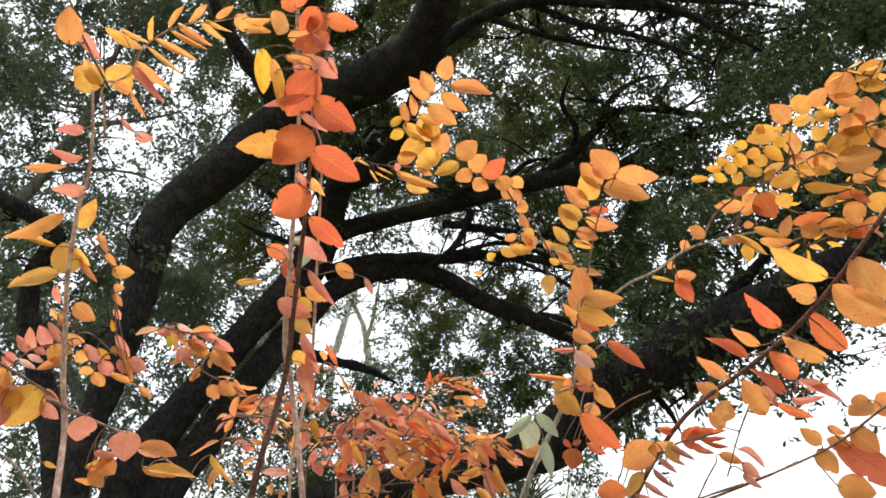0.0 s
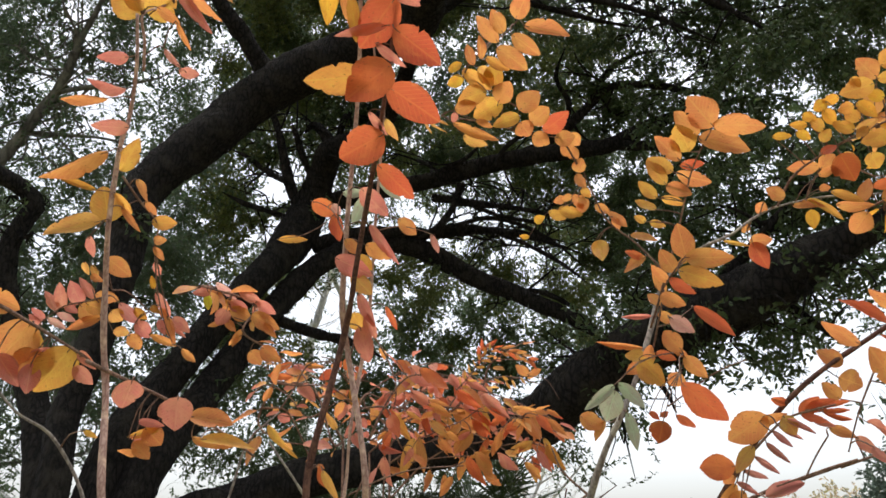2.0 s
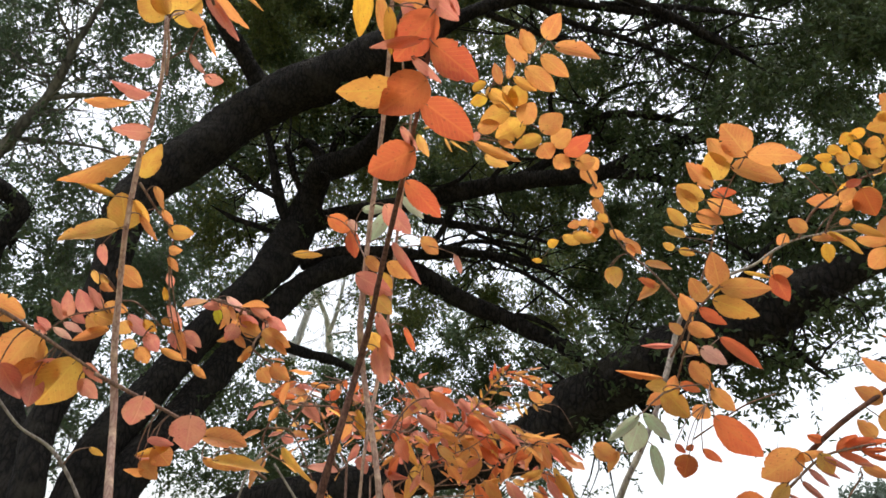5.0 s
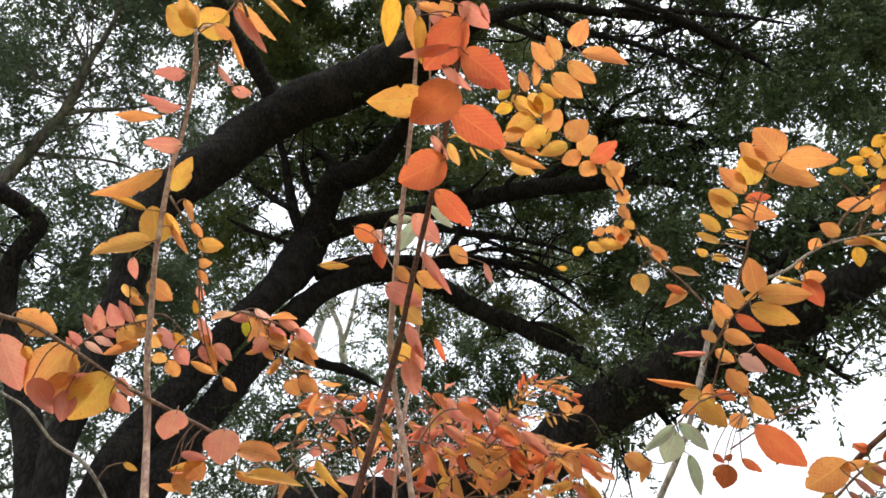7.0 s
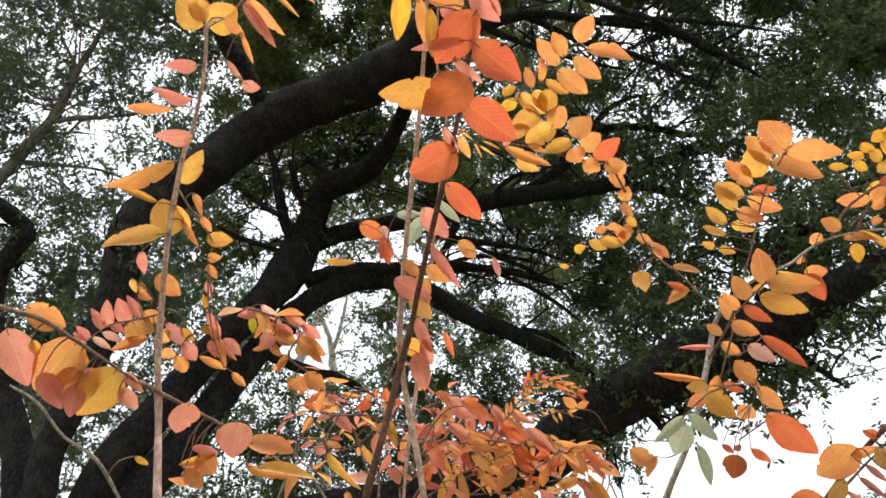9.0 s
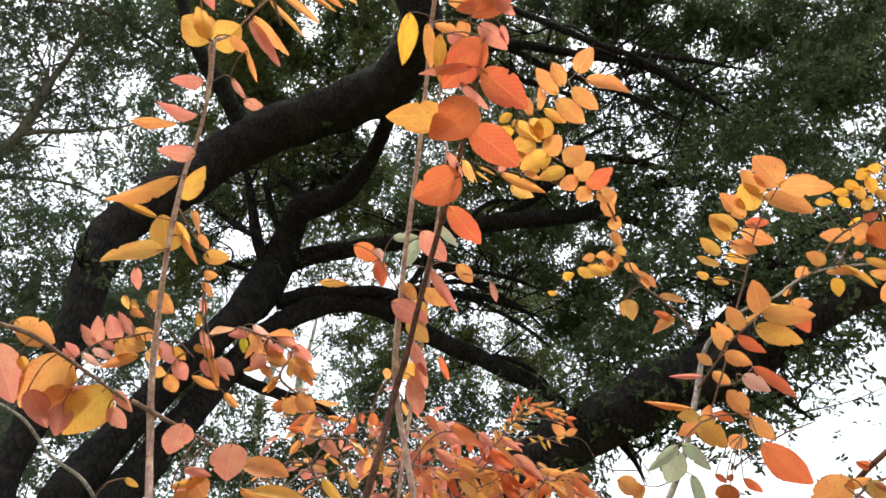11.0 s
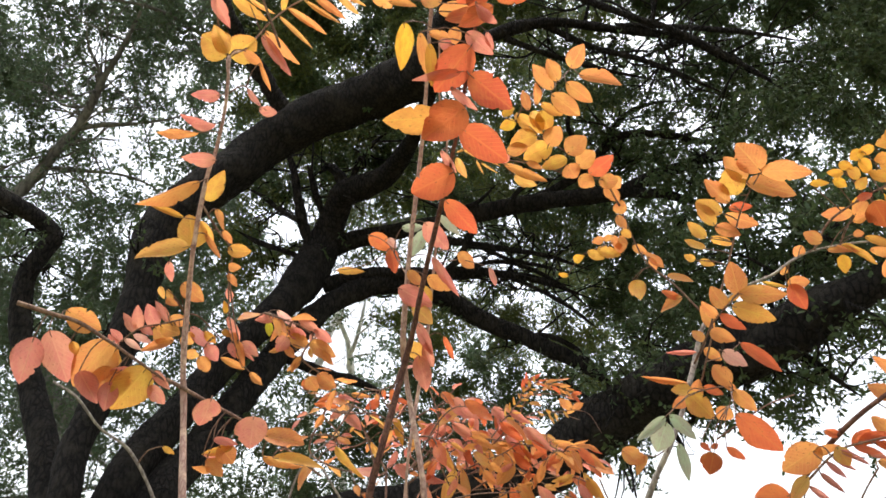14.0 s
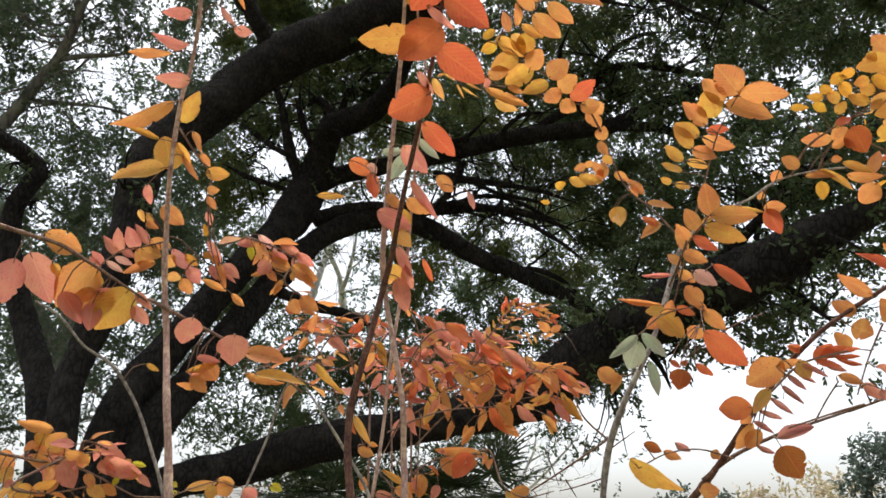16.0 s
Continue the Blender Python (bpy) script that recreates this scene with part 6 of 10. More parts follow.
stem(plant, tan_bark, [(-0.400, 0.717, 2.000, 0.0016), (-0.396, 0.697, 2.024, 0.0015), (-0.395, 0.679, 2.045, 0.0014), (-0.386, 0.705, 2.082, 0.0013), (-0.371, 0.696, 2.096, 0.0012), (-0.345, 0.654, 2.080, 0.0011), (-0.327, 0.646, 2.092, 0.0010), (-0.309, 0.640, 2.100, 0.0009), (-0.285, 0.637, 2.106, 0.0008), (-0.248, 0.637, 2.110, 0.0007), (-0.211, 0.630, 2.117, 0.0006)])
stem(plant, twig_bark, [(-0.398, 0.707, 2.013, 0.0009), (-0.378, 0.698, 2.019, 0.0008), (-0.365, 0.704, 2.005, 0.0006), (-0.350, 0.709, 1.993, 0.0005)])
stem(plant, twig_bark, [(-0.395, 0.679, 2.045, 0.0013), (-0.403, 0.659, 2.062, 0.0011), (-0.406, 0.630, 2.087, 0.0010), (-0.414, 0.593, 2.115, 0.0008)])
leaf(plant, "y", (-0.396, 0.678, 2.045), (-0.420, 0.655, 2.055), 0.039, (0.46, -0.73, -0.51))
leaf(plant, "l", (-0.396, 0.676, 2.047), (-0.407, 0.647, 2.060), 0.021, (-0.00, -0.64, -0.77))
leaf(plant, "s", (-0.406, 0.630, 2.087), (-0.391, 0.650, 2.062), 0.016, (0.16, -0.60, -0.78))
leaf(plant, "y", (-0.404, 0.710, 2.072), (-0.374, 0.698, 2.092), 0.036, (0.31, -0.66, -0.69))
leaf(plant, "y", (-0.400, 0.660, 2.121), (-0.360, 0.685, 2.108), 0.014, (0.24, -0.54, -0.80))
leaf(plant, "l", (-0.382, 0.662, 2.124), (-0.351, 0.678, 2.111), 0.006, (-0.15, -0.45, -0.88))
leaf(plant, "o", (-0.354, 0.662, 2.071), (-0.318, 0.696, 2.049), 0.015, (-0.42, -0.78, -0.46))
leaf(plant, "s", (-0.357, 0.665, 2.067), (-0.324, 0.694, 2.033), 0.013, (0.26, -0.56, -0.79))
leaf(plant, "l", (-0.338, 0.651, 2.084), (-0.299, 0.675, 2.059), 0.006, (0.32, -0.66, -0.68))
leaf(plant, "o", (-0.328, 0.646, 2.091), (-0.284, 0.675, 2.082), 0.009, (0.32, -0.73, -0.60))
leaf(plant, "l", (-0.310, 0.640, 2.100), (-0.269, 0.664, 2.090), 0.006, (-0.10, -0.72, -0.69))
leaf(plant, "o", (-0.298, 0.637, 2.104), (-0.261, 0.652, 2.084), 0.010, (0.26, -0.61, -0.75))
leaf(plant, "l", (-0.273, 0.636, 2.108), (-0.247, 0.658, 2.098), 0.009, (-0.11, -0.64, -0.76))
leaf(plant, "l", (-0.267, 0.635, 2.110), (-0.239, 0.650, 2.103), 0.006, (-0.12, -0.62, -0.77))
leaf(plant, "o", (-0.231, 0.633, 2.115), (-0.210, 0.654, 2.107), 0.021, (-0.02, -0.52, -0.85))
leaf(plant, "o", (-0.285, 0.637, 2.106), (-0.262, 0.624, 2.123), 0.009, (-0.34, -0.54, -0.77))
leaf(plant, "o", (-0.309, 0.639, 2.101), (-0.293, 0.625, 2.123), 0.009, (-0.06, -0.97, -0.25))
leaf(plant, "y", (-0.333, 0.648, 2.088), (-0.324, 0.622, 2.103), 0.009, (-0.22, -0.71, -0.67))
leaf(plant, "o", (-0.254, 0.635, 2.111), (-0.230, 0.620, 2.116), 0.009, (-0.01, -0.60, -0.80))
leaf(plant, "o", (-0.373, 0.661, 2.039), (-0.354, 0.679, 2.032), 0.012, (0.18, -0.52, -0.84))
leaf(plant, "o", (-0.356, 0.673, 2.032), (-0.347, 0.703, 2.015), 0.006, (0.04, -0.86, -0.52))
leaf(plant, "m", (-0.370, 0.690, 2.009), (-0.356, 0.709, 1.996), 0.008, (-0.03, -0.63, -0.77))
leaf(plant, "s", (-0.358, 0.707, 1.993), (-0.339, 0.719, 1.998), 0.013, (0.38, -0.62, -0.69))
leaf(plant, "s", (-0.382, 0.644, 1.960), (-0.411, 0.640, 1.954), 0.016, (0.28, -0.33, -0.90))
leaf(plant, "s", (-0.387, 0.663, 1.937), (-0.425, 0.656, 1.936), 0.015, (0.12, -0.23, -0.96))
leaf(plant, "o", (-0.404, 0.666, 1.927), (-0.443, 0.652, 1.917), 0.012, (0.37, -0.17, -0.91))
leaf(plant, "s", (-0.388, 0.687, 1.907), (-0.420, 0.675, 1.899), 0.019, (0.46, -0.37, -0.81))
leaf(plant, "y", (-0.399, 0.712, 1.871), (-0.379, 0.693, 1.898), 0.019, (0.28, -0.79, -0.55))
leaf(plant, "o", (-0.391, 0.663, 1.864), (-0.451, 0.663, 1.837), 0.021, (0.50, -0.23, -0.83))
leaf(plant, "k", (-0.416, 0.705, 1.845), (-0.445, 0.680, 1.847), 0.007, (0.42, -0.85, -0.31))
leaf(plant, "y", (-0.406, 0.724, 1.819), (-0.414, 0.713, 1.854), 0.032, (0.56, -0.76, -0.34))
leaf(plant, "o", (-0.396, 0.720, 1.835), (-0.380, 0.739, 1.815), 0.007, (0.51, -0.60, -0.61))
leaf(plant, "y", (-0.401, 0.712, 1.846), (-0.389, 0.735, 1.833), 0.009, (0.35, -0.88, -0.31))
leaf(plant, "l", (-0.402, 0.700, 1.809), (-0.453, 0.696, 1.792), 0.023, (0.11, -0.97, 0.21))
stem(plant, twig_bark, [(-0.416, 0.752, 1.888, 0.0013), (-0.401, 0.769, 1.868, 0.0012), (-0.383, 0.785, 1.847, 0.0011), (-0.386, 0.797, 1.826, 0.0009), (-0.380, 0.820, 1.784, 0.0008), (-0.367, 0.844, 1.736, 0.0007)])
leaf(plant, "o", (-0.401, 0.755, 1.886), (-0.392, 0.773, 1.868), 0.012, (0.82, -0.55, -0.11))
leaf(plant, "o", (-0.394, 0.770, 1.867), (-0.384, 0.781, 1.855), 0.009, (0.24, -0.82, -0.52))
leaf(plant, "y", (-0.389, 0.783, 1.848), (-0.362, 0.787, 1.849), 0.017, (0.26, -0.87, -0.42))
leaf(plant, "o", (-0.387, 0.793, 1.831), (-0.372, 0.787, 1.829), 0.011, (-0.33, -0.85, -0.41))
leaf(plant, "o", (-0.388, 0.797, 1.825), (-0.376, 0.803, 1.811), 0.009, (-0.11, -0.89, -0.44))
leaf(plant, "s", (-0.450, 0.779, 1.829), (-0.448, 0.789, 1.808), 0.012, (-0.21, -0.90, -0.38))
stem(plant, twig_bark, [(-0.442, 0.838, 1.789, 0.0010), (-0.426, 0.843, 1.788, 0.0008), (-0.398, 0.860, 1.765, 0.0007)])
stem(plant, twig_bark, [(-0.440, 0.831, 1.780, 0.0012), (-0.462, 0.826, 1.771, 0.0010), (-0.480, 0.820, 1.764, 0.0008), (-0.493, 0.818, 1.753, 0.0007), (-0.505, 0.817, 1.738, 0.0005)])
leaf(plant, "s", (-0.490, 0.823, 1.759), (-0.499, 0.809, 1.777), 0.012, (0.58, -0.81, -0.09))
leaf(plant, "s", (-0.485, 0.824, 1.762), (-0.486, 0.806, 1.785), 0.014, (0.17, -0.88, -0.45))
leaf(plant, "s", (-0.469, 0.829, 1.769), (-0.476, 0.809, 1.788), 0.018, (0.30, -0.86, -0.40))
leaf(plant, "s", (-0.457, 0.831, 1.776), (-0.471, 0.817, 1.796), 0.011, (0.44, -0.83, -0.35))
leaf(plant, "s", (-0.500, 0.822, 1.747), (-0.512, 0.812, 1.758), 0.010, (0.43, -0.78, -0.45))
leaf(plant, "s", (-0.503, 0.823, 1.742), (-0.512, 0.810, 1.749), 0.009, (-0.00, -0.73, -0.68))
leaf(plant, "p", (-0.498, 0.822, 1.750), (-0.482, 0.835, 1.742), 0.008, (-0.15, -0.99, 0.04))
leaf(plant, "p", (-0.490, 0.824, 1.756), (-0.468, 0.826, 1.748), 0.009, (0.46, -0.75, -0.48))
leaf(plant, "s", (-0.482, 0.824, 1.765), (-0.469, 0.825, 1.758), 0.011, (0.52, -0.82, -0.24))
leaf(plant, "o", (-0.470, 0.829, 1.768), (-0.454, 0.849, 1.755), 0.022, (0.51, -0.86, -0.10))
leaf(plant, "o", (-0.449, 0.841, 1.758), (-0.484, 0.836, 1.742), 0.012, (0.15, -0.97, -0.18))
leaf(plant, "l", (-0.464, 0.831, 1.770), (-0.441, 0.833, 1.762), 0.019, (0.49, -0.81, -0.32))
leaf(plant, "o", (-0.456, 0.830, 1.781), (-0.435, 0.845, 1.779), 0.015, (0.18, -0.92, -0.34))
leaf(plant, "l", (-0.441, 0.842, 1.765), (-0.430, 0.852, 1.757), 0.018, (0.15, -0.92, -0.35))
leaf(plant, "l", (-0.438, 0.850, 1.745), (-0.424, 0.862, 1.746), 0.013, (0.26, -0.82, -0.51))
leaf(plant, "l", (-0.468, 0.813, 1.813), (-0.463, 0.822, 1.801), 0.009, (-0.12, -0.84, -0.53))
leaf(plant, "l", (-0.461, 0.817, 1.811), (-0.457, 0.829, 1.800), 0.008, (0.22, -0.94, 0.25))
leaf(plant, "o", (-0.461, 0.821, 1.800), (-0.446, 0.821, 1.793), 0.009, (0.00, -0.96, -0.26))
leaf(plant, "o", (-0.446, 0.819, 1.820), (-0.419, 0.829, 1.802), 0.022, (0.27, -0.85, -0.45))
leaf(plant, "m", (-0.433, 0.841, 1.775), (-0.413, 0.861, 1.755), 0.015, (0.30, -0.73, -0.61))
leaf(plant, "s", (-0.416, 0.854, 1.757), (-0.403, 0.872, 1.743), 0.017, (0.18, -0.98, -0.04))
leaf(plant, "k", (-0.419, 0.848, 1.772), (-0.406, 0.859, 1.761), 0.011, (0.07, -0.85, -0.52))
leaf(plant, "o", (-0.422, 0.856, 1.743), (-0.413, 0.872, 1.730), 0.016, (0.50, -0.77, -0.40))
stem(plant, twig_bark, [(-0.387, 0.797, 1.827, 0.0010), (-0.386, 0.807, 1.806, 0.0009), (-0.384, 0.816, 1.784, 0.0008), (-0.377, 0.829, 1.754, 0.0006), (-0.366, 0.840, 1.727, 0.0005)])
leaf(plant, "s", (-0.387, 0.822, 1.781), (-0.372, 0.840, 1.757), 0.011, (0.57, -0.78, -0.25))
leaf(plant, "o", (-0.381, 0.829, 1.765), (-0.376, 0.839, 1.755), 0.009, (0.60, -0.73, -0.34))
leaf(plant, "o", (-0.375, 0.834, 1.757), (-0.364, 0.842, 1.728), 0.011, (-0.01, -0.99, -0.17))
leaf(plant, "s", (-0.382, 0.833, 1.753), (-0.373, 0.831, 1.735), 0.009, (0.14, -0.92, -0.36))
leaf(plant, "s", (-0.370, 0.836, 1.756), (-0.349, 0.838, 1.741), 0.014, (0.57, -0.79, -0.21))
leaf(plant, "s", (-0.371, 0.838, 1.749), (-0.353, 0.839, 1.735), 0.006, (0.28, -0.95, -0.15))
leaf(plant, "o", (-0.391, 0.835, 1.736), (-0.367, 0.855, 1.729), 0.009, (0.49, -0.84, -0.22))
leaf(plant, "o", (-0.358, 0.848, 1.724), (-0.344, 0.858, 1.712), 0.009, (0.46, -0.72, -0.52))
leaf(plant, "s", (-0.389, 0.809, 1.812), (-0.386, 0.825, 1.799), 0.009, (0.26, -0.94, -0.23))
leaf(plant, "Y", (-0.389, 0.820, 1.784), (-0.391, 0.812, 1.797), 0.007, (0.52, -0.62, -0.59))
leaf(plant, "k", (-0.391, 0.826, 1.766), (-0.380, 0.825, 1.758), 0.008, (0.37, -0.89, -0.25))
leaf(plant, "s", (-0.354, 0.921, 1.820), (-0.377, 0.912, 1.813), 0.013, (-0.11, -0.91, -0.41))
leaf(plant, "G", (-0.362, 0.921, 1.815), (-0.359, 0.924, 1.795), 0.011, (0.44, -0.82, -0.38))
leaf(plant, "k", (-0.350, 0.923, 1.818), (-0.339, 0.928, 1.805), 0.010, (-0.29, -0.76, -0.57))
leaf(plant, "p", (-0.352, 0.918, 1.830), (-0.328, 0.935, 1.813), 0.011, (-0.12, -0.88, -0.47))
leaf(plant, "s", (-0.325, 0.927, 1.822), (-0.297, 0.942, 1.809), 0.013, (0.59, -0.78, -0.22))
leaf(plant, "o", (-0.345, 0.927, 1.809), (-0.314, 0.944, 1.802), 0.011, (0.40, -0.71, -0.58))
leaf(plant, "s", (-0.337, 0.930, 1.806), (-0.313, 0.935, 1.802), 0.016, (0.11, -0.93, -0.36))
leaf(plant, "o", (-0.334, 0.932, 1.801), (-0.309, 0.945, 1.791), 0.019, (0.27, -0.89, -0.37))
leaf(plant, "s", (-0.338, 0.932, 1.799), (-0.348, 0.931, 1.778), 0.020, (0.32, -0.92, -0.22))
leaf(plant, "o", (-0.346, 0.936, 1.783), (-0.357, 0.926, 1.775), 0.007, (0.33, -0.87, -0.37))
leaf(plant, "o", (-0.339, 0.936, 1.787), (-0.324, 0.936, 1.771), 0.011, (0.16, -0.92, -0.36))
leaf(plant, "s", (-0.302, 0.935, 1.812), (-0.280, 0.953, 1.799), 0.016, (0.05, -0.87, -0.49))
leaf(plant, "o", (-0.308, 0.940, 1.795), (-0.273, 0.946, 1.778), 0.022, (0.03, -0.97, -0.23))
leaf(plant, "o", (-0.293, 0.945, 1.786), (-0.276, 0.946, 1.767), 0.011, (0.40, -0.61, -0.68))
leaf(plant, "o", (-0.308, 0.953, 1.752), (-0.295, 0.960, 1.735), 0.019, (0.06, -0.94, -0.35))
leaf(plant, "o", (-0.295, 0.954, 1.757), (-0.270, 0.954, 1.738), 0.020, (0.05, -0.98, -0.21))
stem(plant, twig_bark, [(-0.403, 0.938, 1.821, 0.0015), (-0.371, 0.939, 1.833, 0.0013), (-0.337, 0.946, 1.826, 0.0010), (-0.304, 0.955, 1.809, 0.0009)])
sprig(plant, [(-0.362, 0.903, 1.819), (-0.333, 0.929, 1.818), (-0.294, 0.976, 1.819)], 9, 0.032, "oso", False)
sprig(plant, [(-0.314, 0.929, 1.770), (-0.289, 0.964, 1.758), (-0.261, 0.969, 1.742)], 7, 0.032, "ool", False)
leaf(plant, "o", (-0.316, 0.484, 1.936), (-0.310, 0.462, 1.959), 0.022, (0.44, -0.53, -0.73))
leaf(plant, "s", (-0.328, 0.469, 1.981), (-0.308, 0.446, 1.981), 0.020, (-0.04, -0.11, -0.99))
stem(plant, twig_bark, [(-0.295, 0.526, 1.920, 0.0012), (-0.305, 0.503, 1.940, 0.0010), (-0.316, 0.483, 1.964, 0.0009), (-0.317, 0.451, 1.986, 0.0008)])
rooted(plant, tan_bark, -0.40, 0.84)

plant = shrub("young_shrub", "low shrub twigs with broad orange and salmon leaves")
stem(plant, twig_bark, [(-0.580, 0.740, 1.757, 0.0025), (-0.555, 0.758, 1.754, 0.0024), (-0.530, 0.776, 1.751, 0.0022), (-0.507, 0.793, 1.740, 0.0019), (-0.483, 0.809, 1.727, 0.0017), (-0.446, 0.831, 1.706, 0.0014)])
stem(plant, twig_bark, [(-0.462, 0.938, 1.501, 0.0010), (-0.428, 0.949, 1.502, 0.0009), (-0.408, 0.955, 1.510, 0.0008), (-0.377, 0.963, 1.521, 0.0007), (-0.353, 0.969, 1.516, 0.0006), (-0.311, 0.977, 1.518, 0.0005)])
stem(plant, twig_bark, [(-0.423, 0.770, 1.690, 0.0021), (-0.388, 0.786, 1.675, 0.0018), (-0.348, 0.804, 1.658, 0.0017), (-0.309, 0.817, 1.638, 0.0015), (-0.261, 0.824, 1.606, 0.0012)])
stem(plant, pale_bark, [(-0.526, 0.749, 1.678, 0.0011), (-0.505, 0.763, 1.666, 0.0014), (-0.484, 0.783, 1.641, 0.0014), (-0.458, 0.801, 1.624, 0.0017), (-0.435, 0.819, 1.589, 0.0017), (-0.417, 0.827, 1.550, 0.0019), (-0.397, 0.829, 1.505, 0.0019), (-0.383, 0.833, 1.460, 0.0019)], True)
leaf(plant, "o", (-0.544, 0.770, 1.762), (-0.516, 0.799, 1.752), 0.026, (0.49, -0.80, -0.35))
leaf(plant, "o", (-0.500, 0.801, 1.740), (-0.536, 0.809, 1.689), 0.044, (0.29, -0.87, -0.40))
leaf(plant, "y", (-0.466, 0.823, 1.718), (-0.495, 0.825, 1.669), 0.042, (0.59, -0.77, -0.26))
leaf(plant, "s", (-0.556, 0.771, 1.739), (-0.539, 0.807, 1.692), 0.033, (0.58, -0.63, -0.52))
leaf(plant, "s", (-0.527, 0.798, 1.704), (-0.506, 0.811, 1.673), 0.022, (0.38, -0.90, -0.23))
leaf(plant, "o", (-0.491, 0.815, 1.710), (-0.525, 0.811, 1.690), 0.025, (-0.01, -0.90, -0.44))
leaf(plant, "s", (-0.499, 0.814, 1.698), (-0.499, 0.818, 1.667), 0.021, (0.49, -0.86, 0.12))
leaf(plant, "s", (-0.483, 0.816, 1.716), (-0.507, 0.824, 1.695), 0.026, (0.51, -0.67, -0.54))
leaf(plant, "y", (-0.498, 0.806, 1.729), (-0.495, 0.819, 1.717), 0.009, (0.37, -0.79, -0.49))
leaf(plant, "y", (-0.537, 0.784, 1.732), (-0.531, 0.793, 1.720), 0.010, (0.44, -0.84, -0.32))
leaf(plant, "s", (-0.460, 0.828, 1.714), (-0.440, 0.829, 1.697), 0.011, (0.35, -0.92, -0.16))
leaf(plant, "s", (-0.463, 0.830, 1.699), (-0.446, 0.846, 1.683), 0.016, (0.55, -0.77, -0.34))
leaf(plant, "s", (-0.371, 0.762, 1.669), (-0.381, 0.776, 1.643), 0.030, (0.68, -0.68, -0.27))
leaf(plant, "s", (-0.330, 0.777, 1.656), (-0.330, 0.781, 1.624), 0.033, (0.28, -0.95, -0.12))
leaf(plant, "s", (-0.373, 0.800, 1.636), (-0.348, 0.802, 1.633), 0.009, (0.38, -0.92, 0.07))
leaf(plant, "y", (-0.354, 0.807, 1.632), (-0.386, 0.809, 1.621), 0.009, (0.36, -0.83, -0.43))
leaf(plant, "o", (-0.367, 0.803, 1.631), (-0.352, 0.814, 1.615), 0.022, (0.30, -0.89, -0.33))
leaf(plant, "y", (-0.419, 0.786, 1.625), (-0.408, 0.796, 1.619), 0.006, (0.57, -0.73, -0.38))
leaf(plant, "o", (-0.321, 0.790, 1.640), (-0.277, 0.790, 1.632), 0.022, (0.15, -0.90, 0.41))
leaf(plant, "y", (-0.309, 0.796, 1.619), (-0.255, 0.791, 1.613), 0.015, (0.08, -0.84, 0.54))
leaf(plant, "y", (-0.249, 0.818, 1.637), (-0.212, 0.810, 1.603), 0.012, (-0.48, -0.75, -0.47))
leaf(plant, "o", (-0.324, 0.817, 1.624), (-0.281, 0.822, 1.615), 0.012, (-0.00, -0.69, -0.72))
leaf(plant, "s", (-0.564, 0.761, 1.728), (-0.566, 0.763, 1.679), 0.030, (0.53, -0.85, -0.09))
leaf(plant, "o", (-0.550, 0.895, 1.569), (-0.581, 0.871, 1.576), 0.014, (0.37, -0.88, -0.29))
leaf(plant, "k", (-0.560, 0.898, 1.569), (-0.564, 0.896, 1.551), 0.019, (0.62, -0.78, -0.09))
leaf(plant, "l", (-0.549, 0.889, 1.547), (-0.534, 0.893, 1.566), 0.023, (0.50, -0.85, -0.13))
leaf(plant, "o", (-0.573, 0.889, 1.554), (-0.560, 0.905, 1.551), 0.009, (0.55, -0.84, -0.07))
leaf(plant, "o", (-0.570, 0.898, 1.549), (-0.536, 0.926, 1.549), 0.012, (0.23, -0.92, -0.32))
leaf(plant, "s", (-0.549, 0.920, 1.546), (-0.554, 0.910, 1.515), 0.025, (0.49, -0.81, -0.31))
leaf(plant, "s", (-0.536, 0.900, 1.535), (-0.518, 0.901, 1.508), 0.026, (0.26, -0.93, 0.26))
leaf(plant, "o", (-0.535, 0.900, 1.545), (-0.511, 0.915, 1.537), 0.015, (0.26, -0.89, -0.37))
leaf(plant, "o", (-0.570, 0.896, 1.540), (-0.546, 0.899, 1.530), 0.015, (0.56, -0.82, -0.11))
leaf(plant, "s", (-0.513, 0.925, 1.560), (-0.480, 0.939, 1.544), 0.017, (0.27, -0.96, 0.11))
leaf(plant, "s", (-0.500, 0.925, 1.543), (-0.460, 0.938, 1.524), 0.023, (0.41, -0.78, -0.47))
leaf(plant, "s", (-0.500, 0.918, 1.540), (-0.486, 0.928, 1.521), 0.018, (-0.13, -0.95, -0.27))
leaf(plant, "o", (-0.484, 0.941, 1.530), (-0.463, 0.945, 1.523), 0.012, (0.45, -0.88, -0.17))
leaf(plant, "G", (-0.471, 0.935, 1.539), (-0.458, 0.947, 1.536), 0.007, (0.48, -0.88, 0.05))
leaf(plant, "G", (-0.479, 0.921, 1.522), (-0.484, 0.925, 1.511), 0.007, (0.35, -0.83, -0.43))
leaf(plant, "o", (-0.603, 0.890, 1.542), (-0.585, 0.897, 1.529), 0.023, (0.34, -0.82, -0.46))
leaf(plant, "l", (-0.594, 0.887, 1.513), (-0.582, 0.892, 1.527), 0.019, (0.59, -0.65, -0.49))
leaf(plant, "s", (-0.588, 0.887, 1.508), (-0.578, 0.897, 1.510), 0.012, (0.68, -0.73, -0.00))
leaf(plant, "y", (-0.584, 0.895, 1.504), (-0.566, 0.917, 1.498), 0.024, (0.50, -0.81, -0.30))
leaf(plant, "o", (-0.562, 0.897, 1.507), (-0.550, 0.909, 1.499), 0.010, (0.62, -0.78, -0.09))
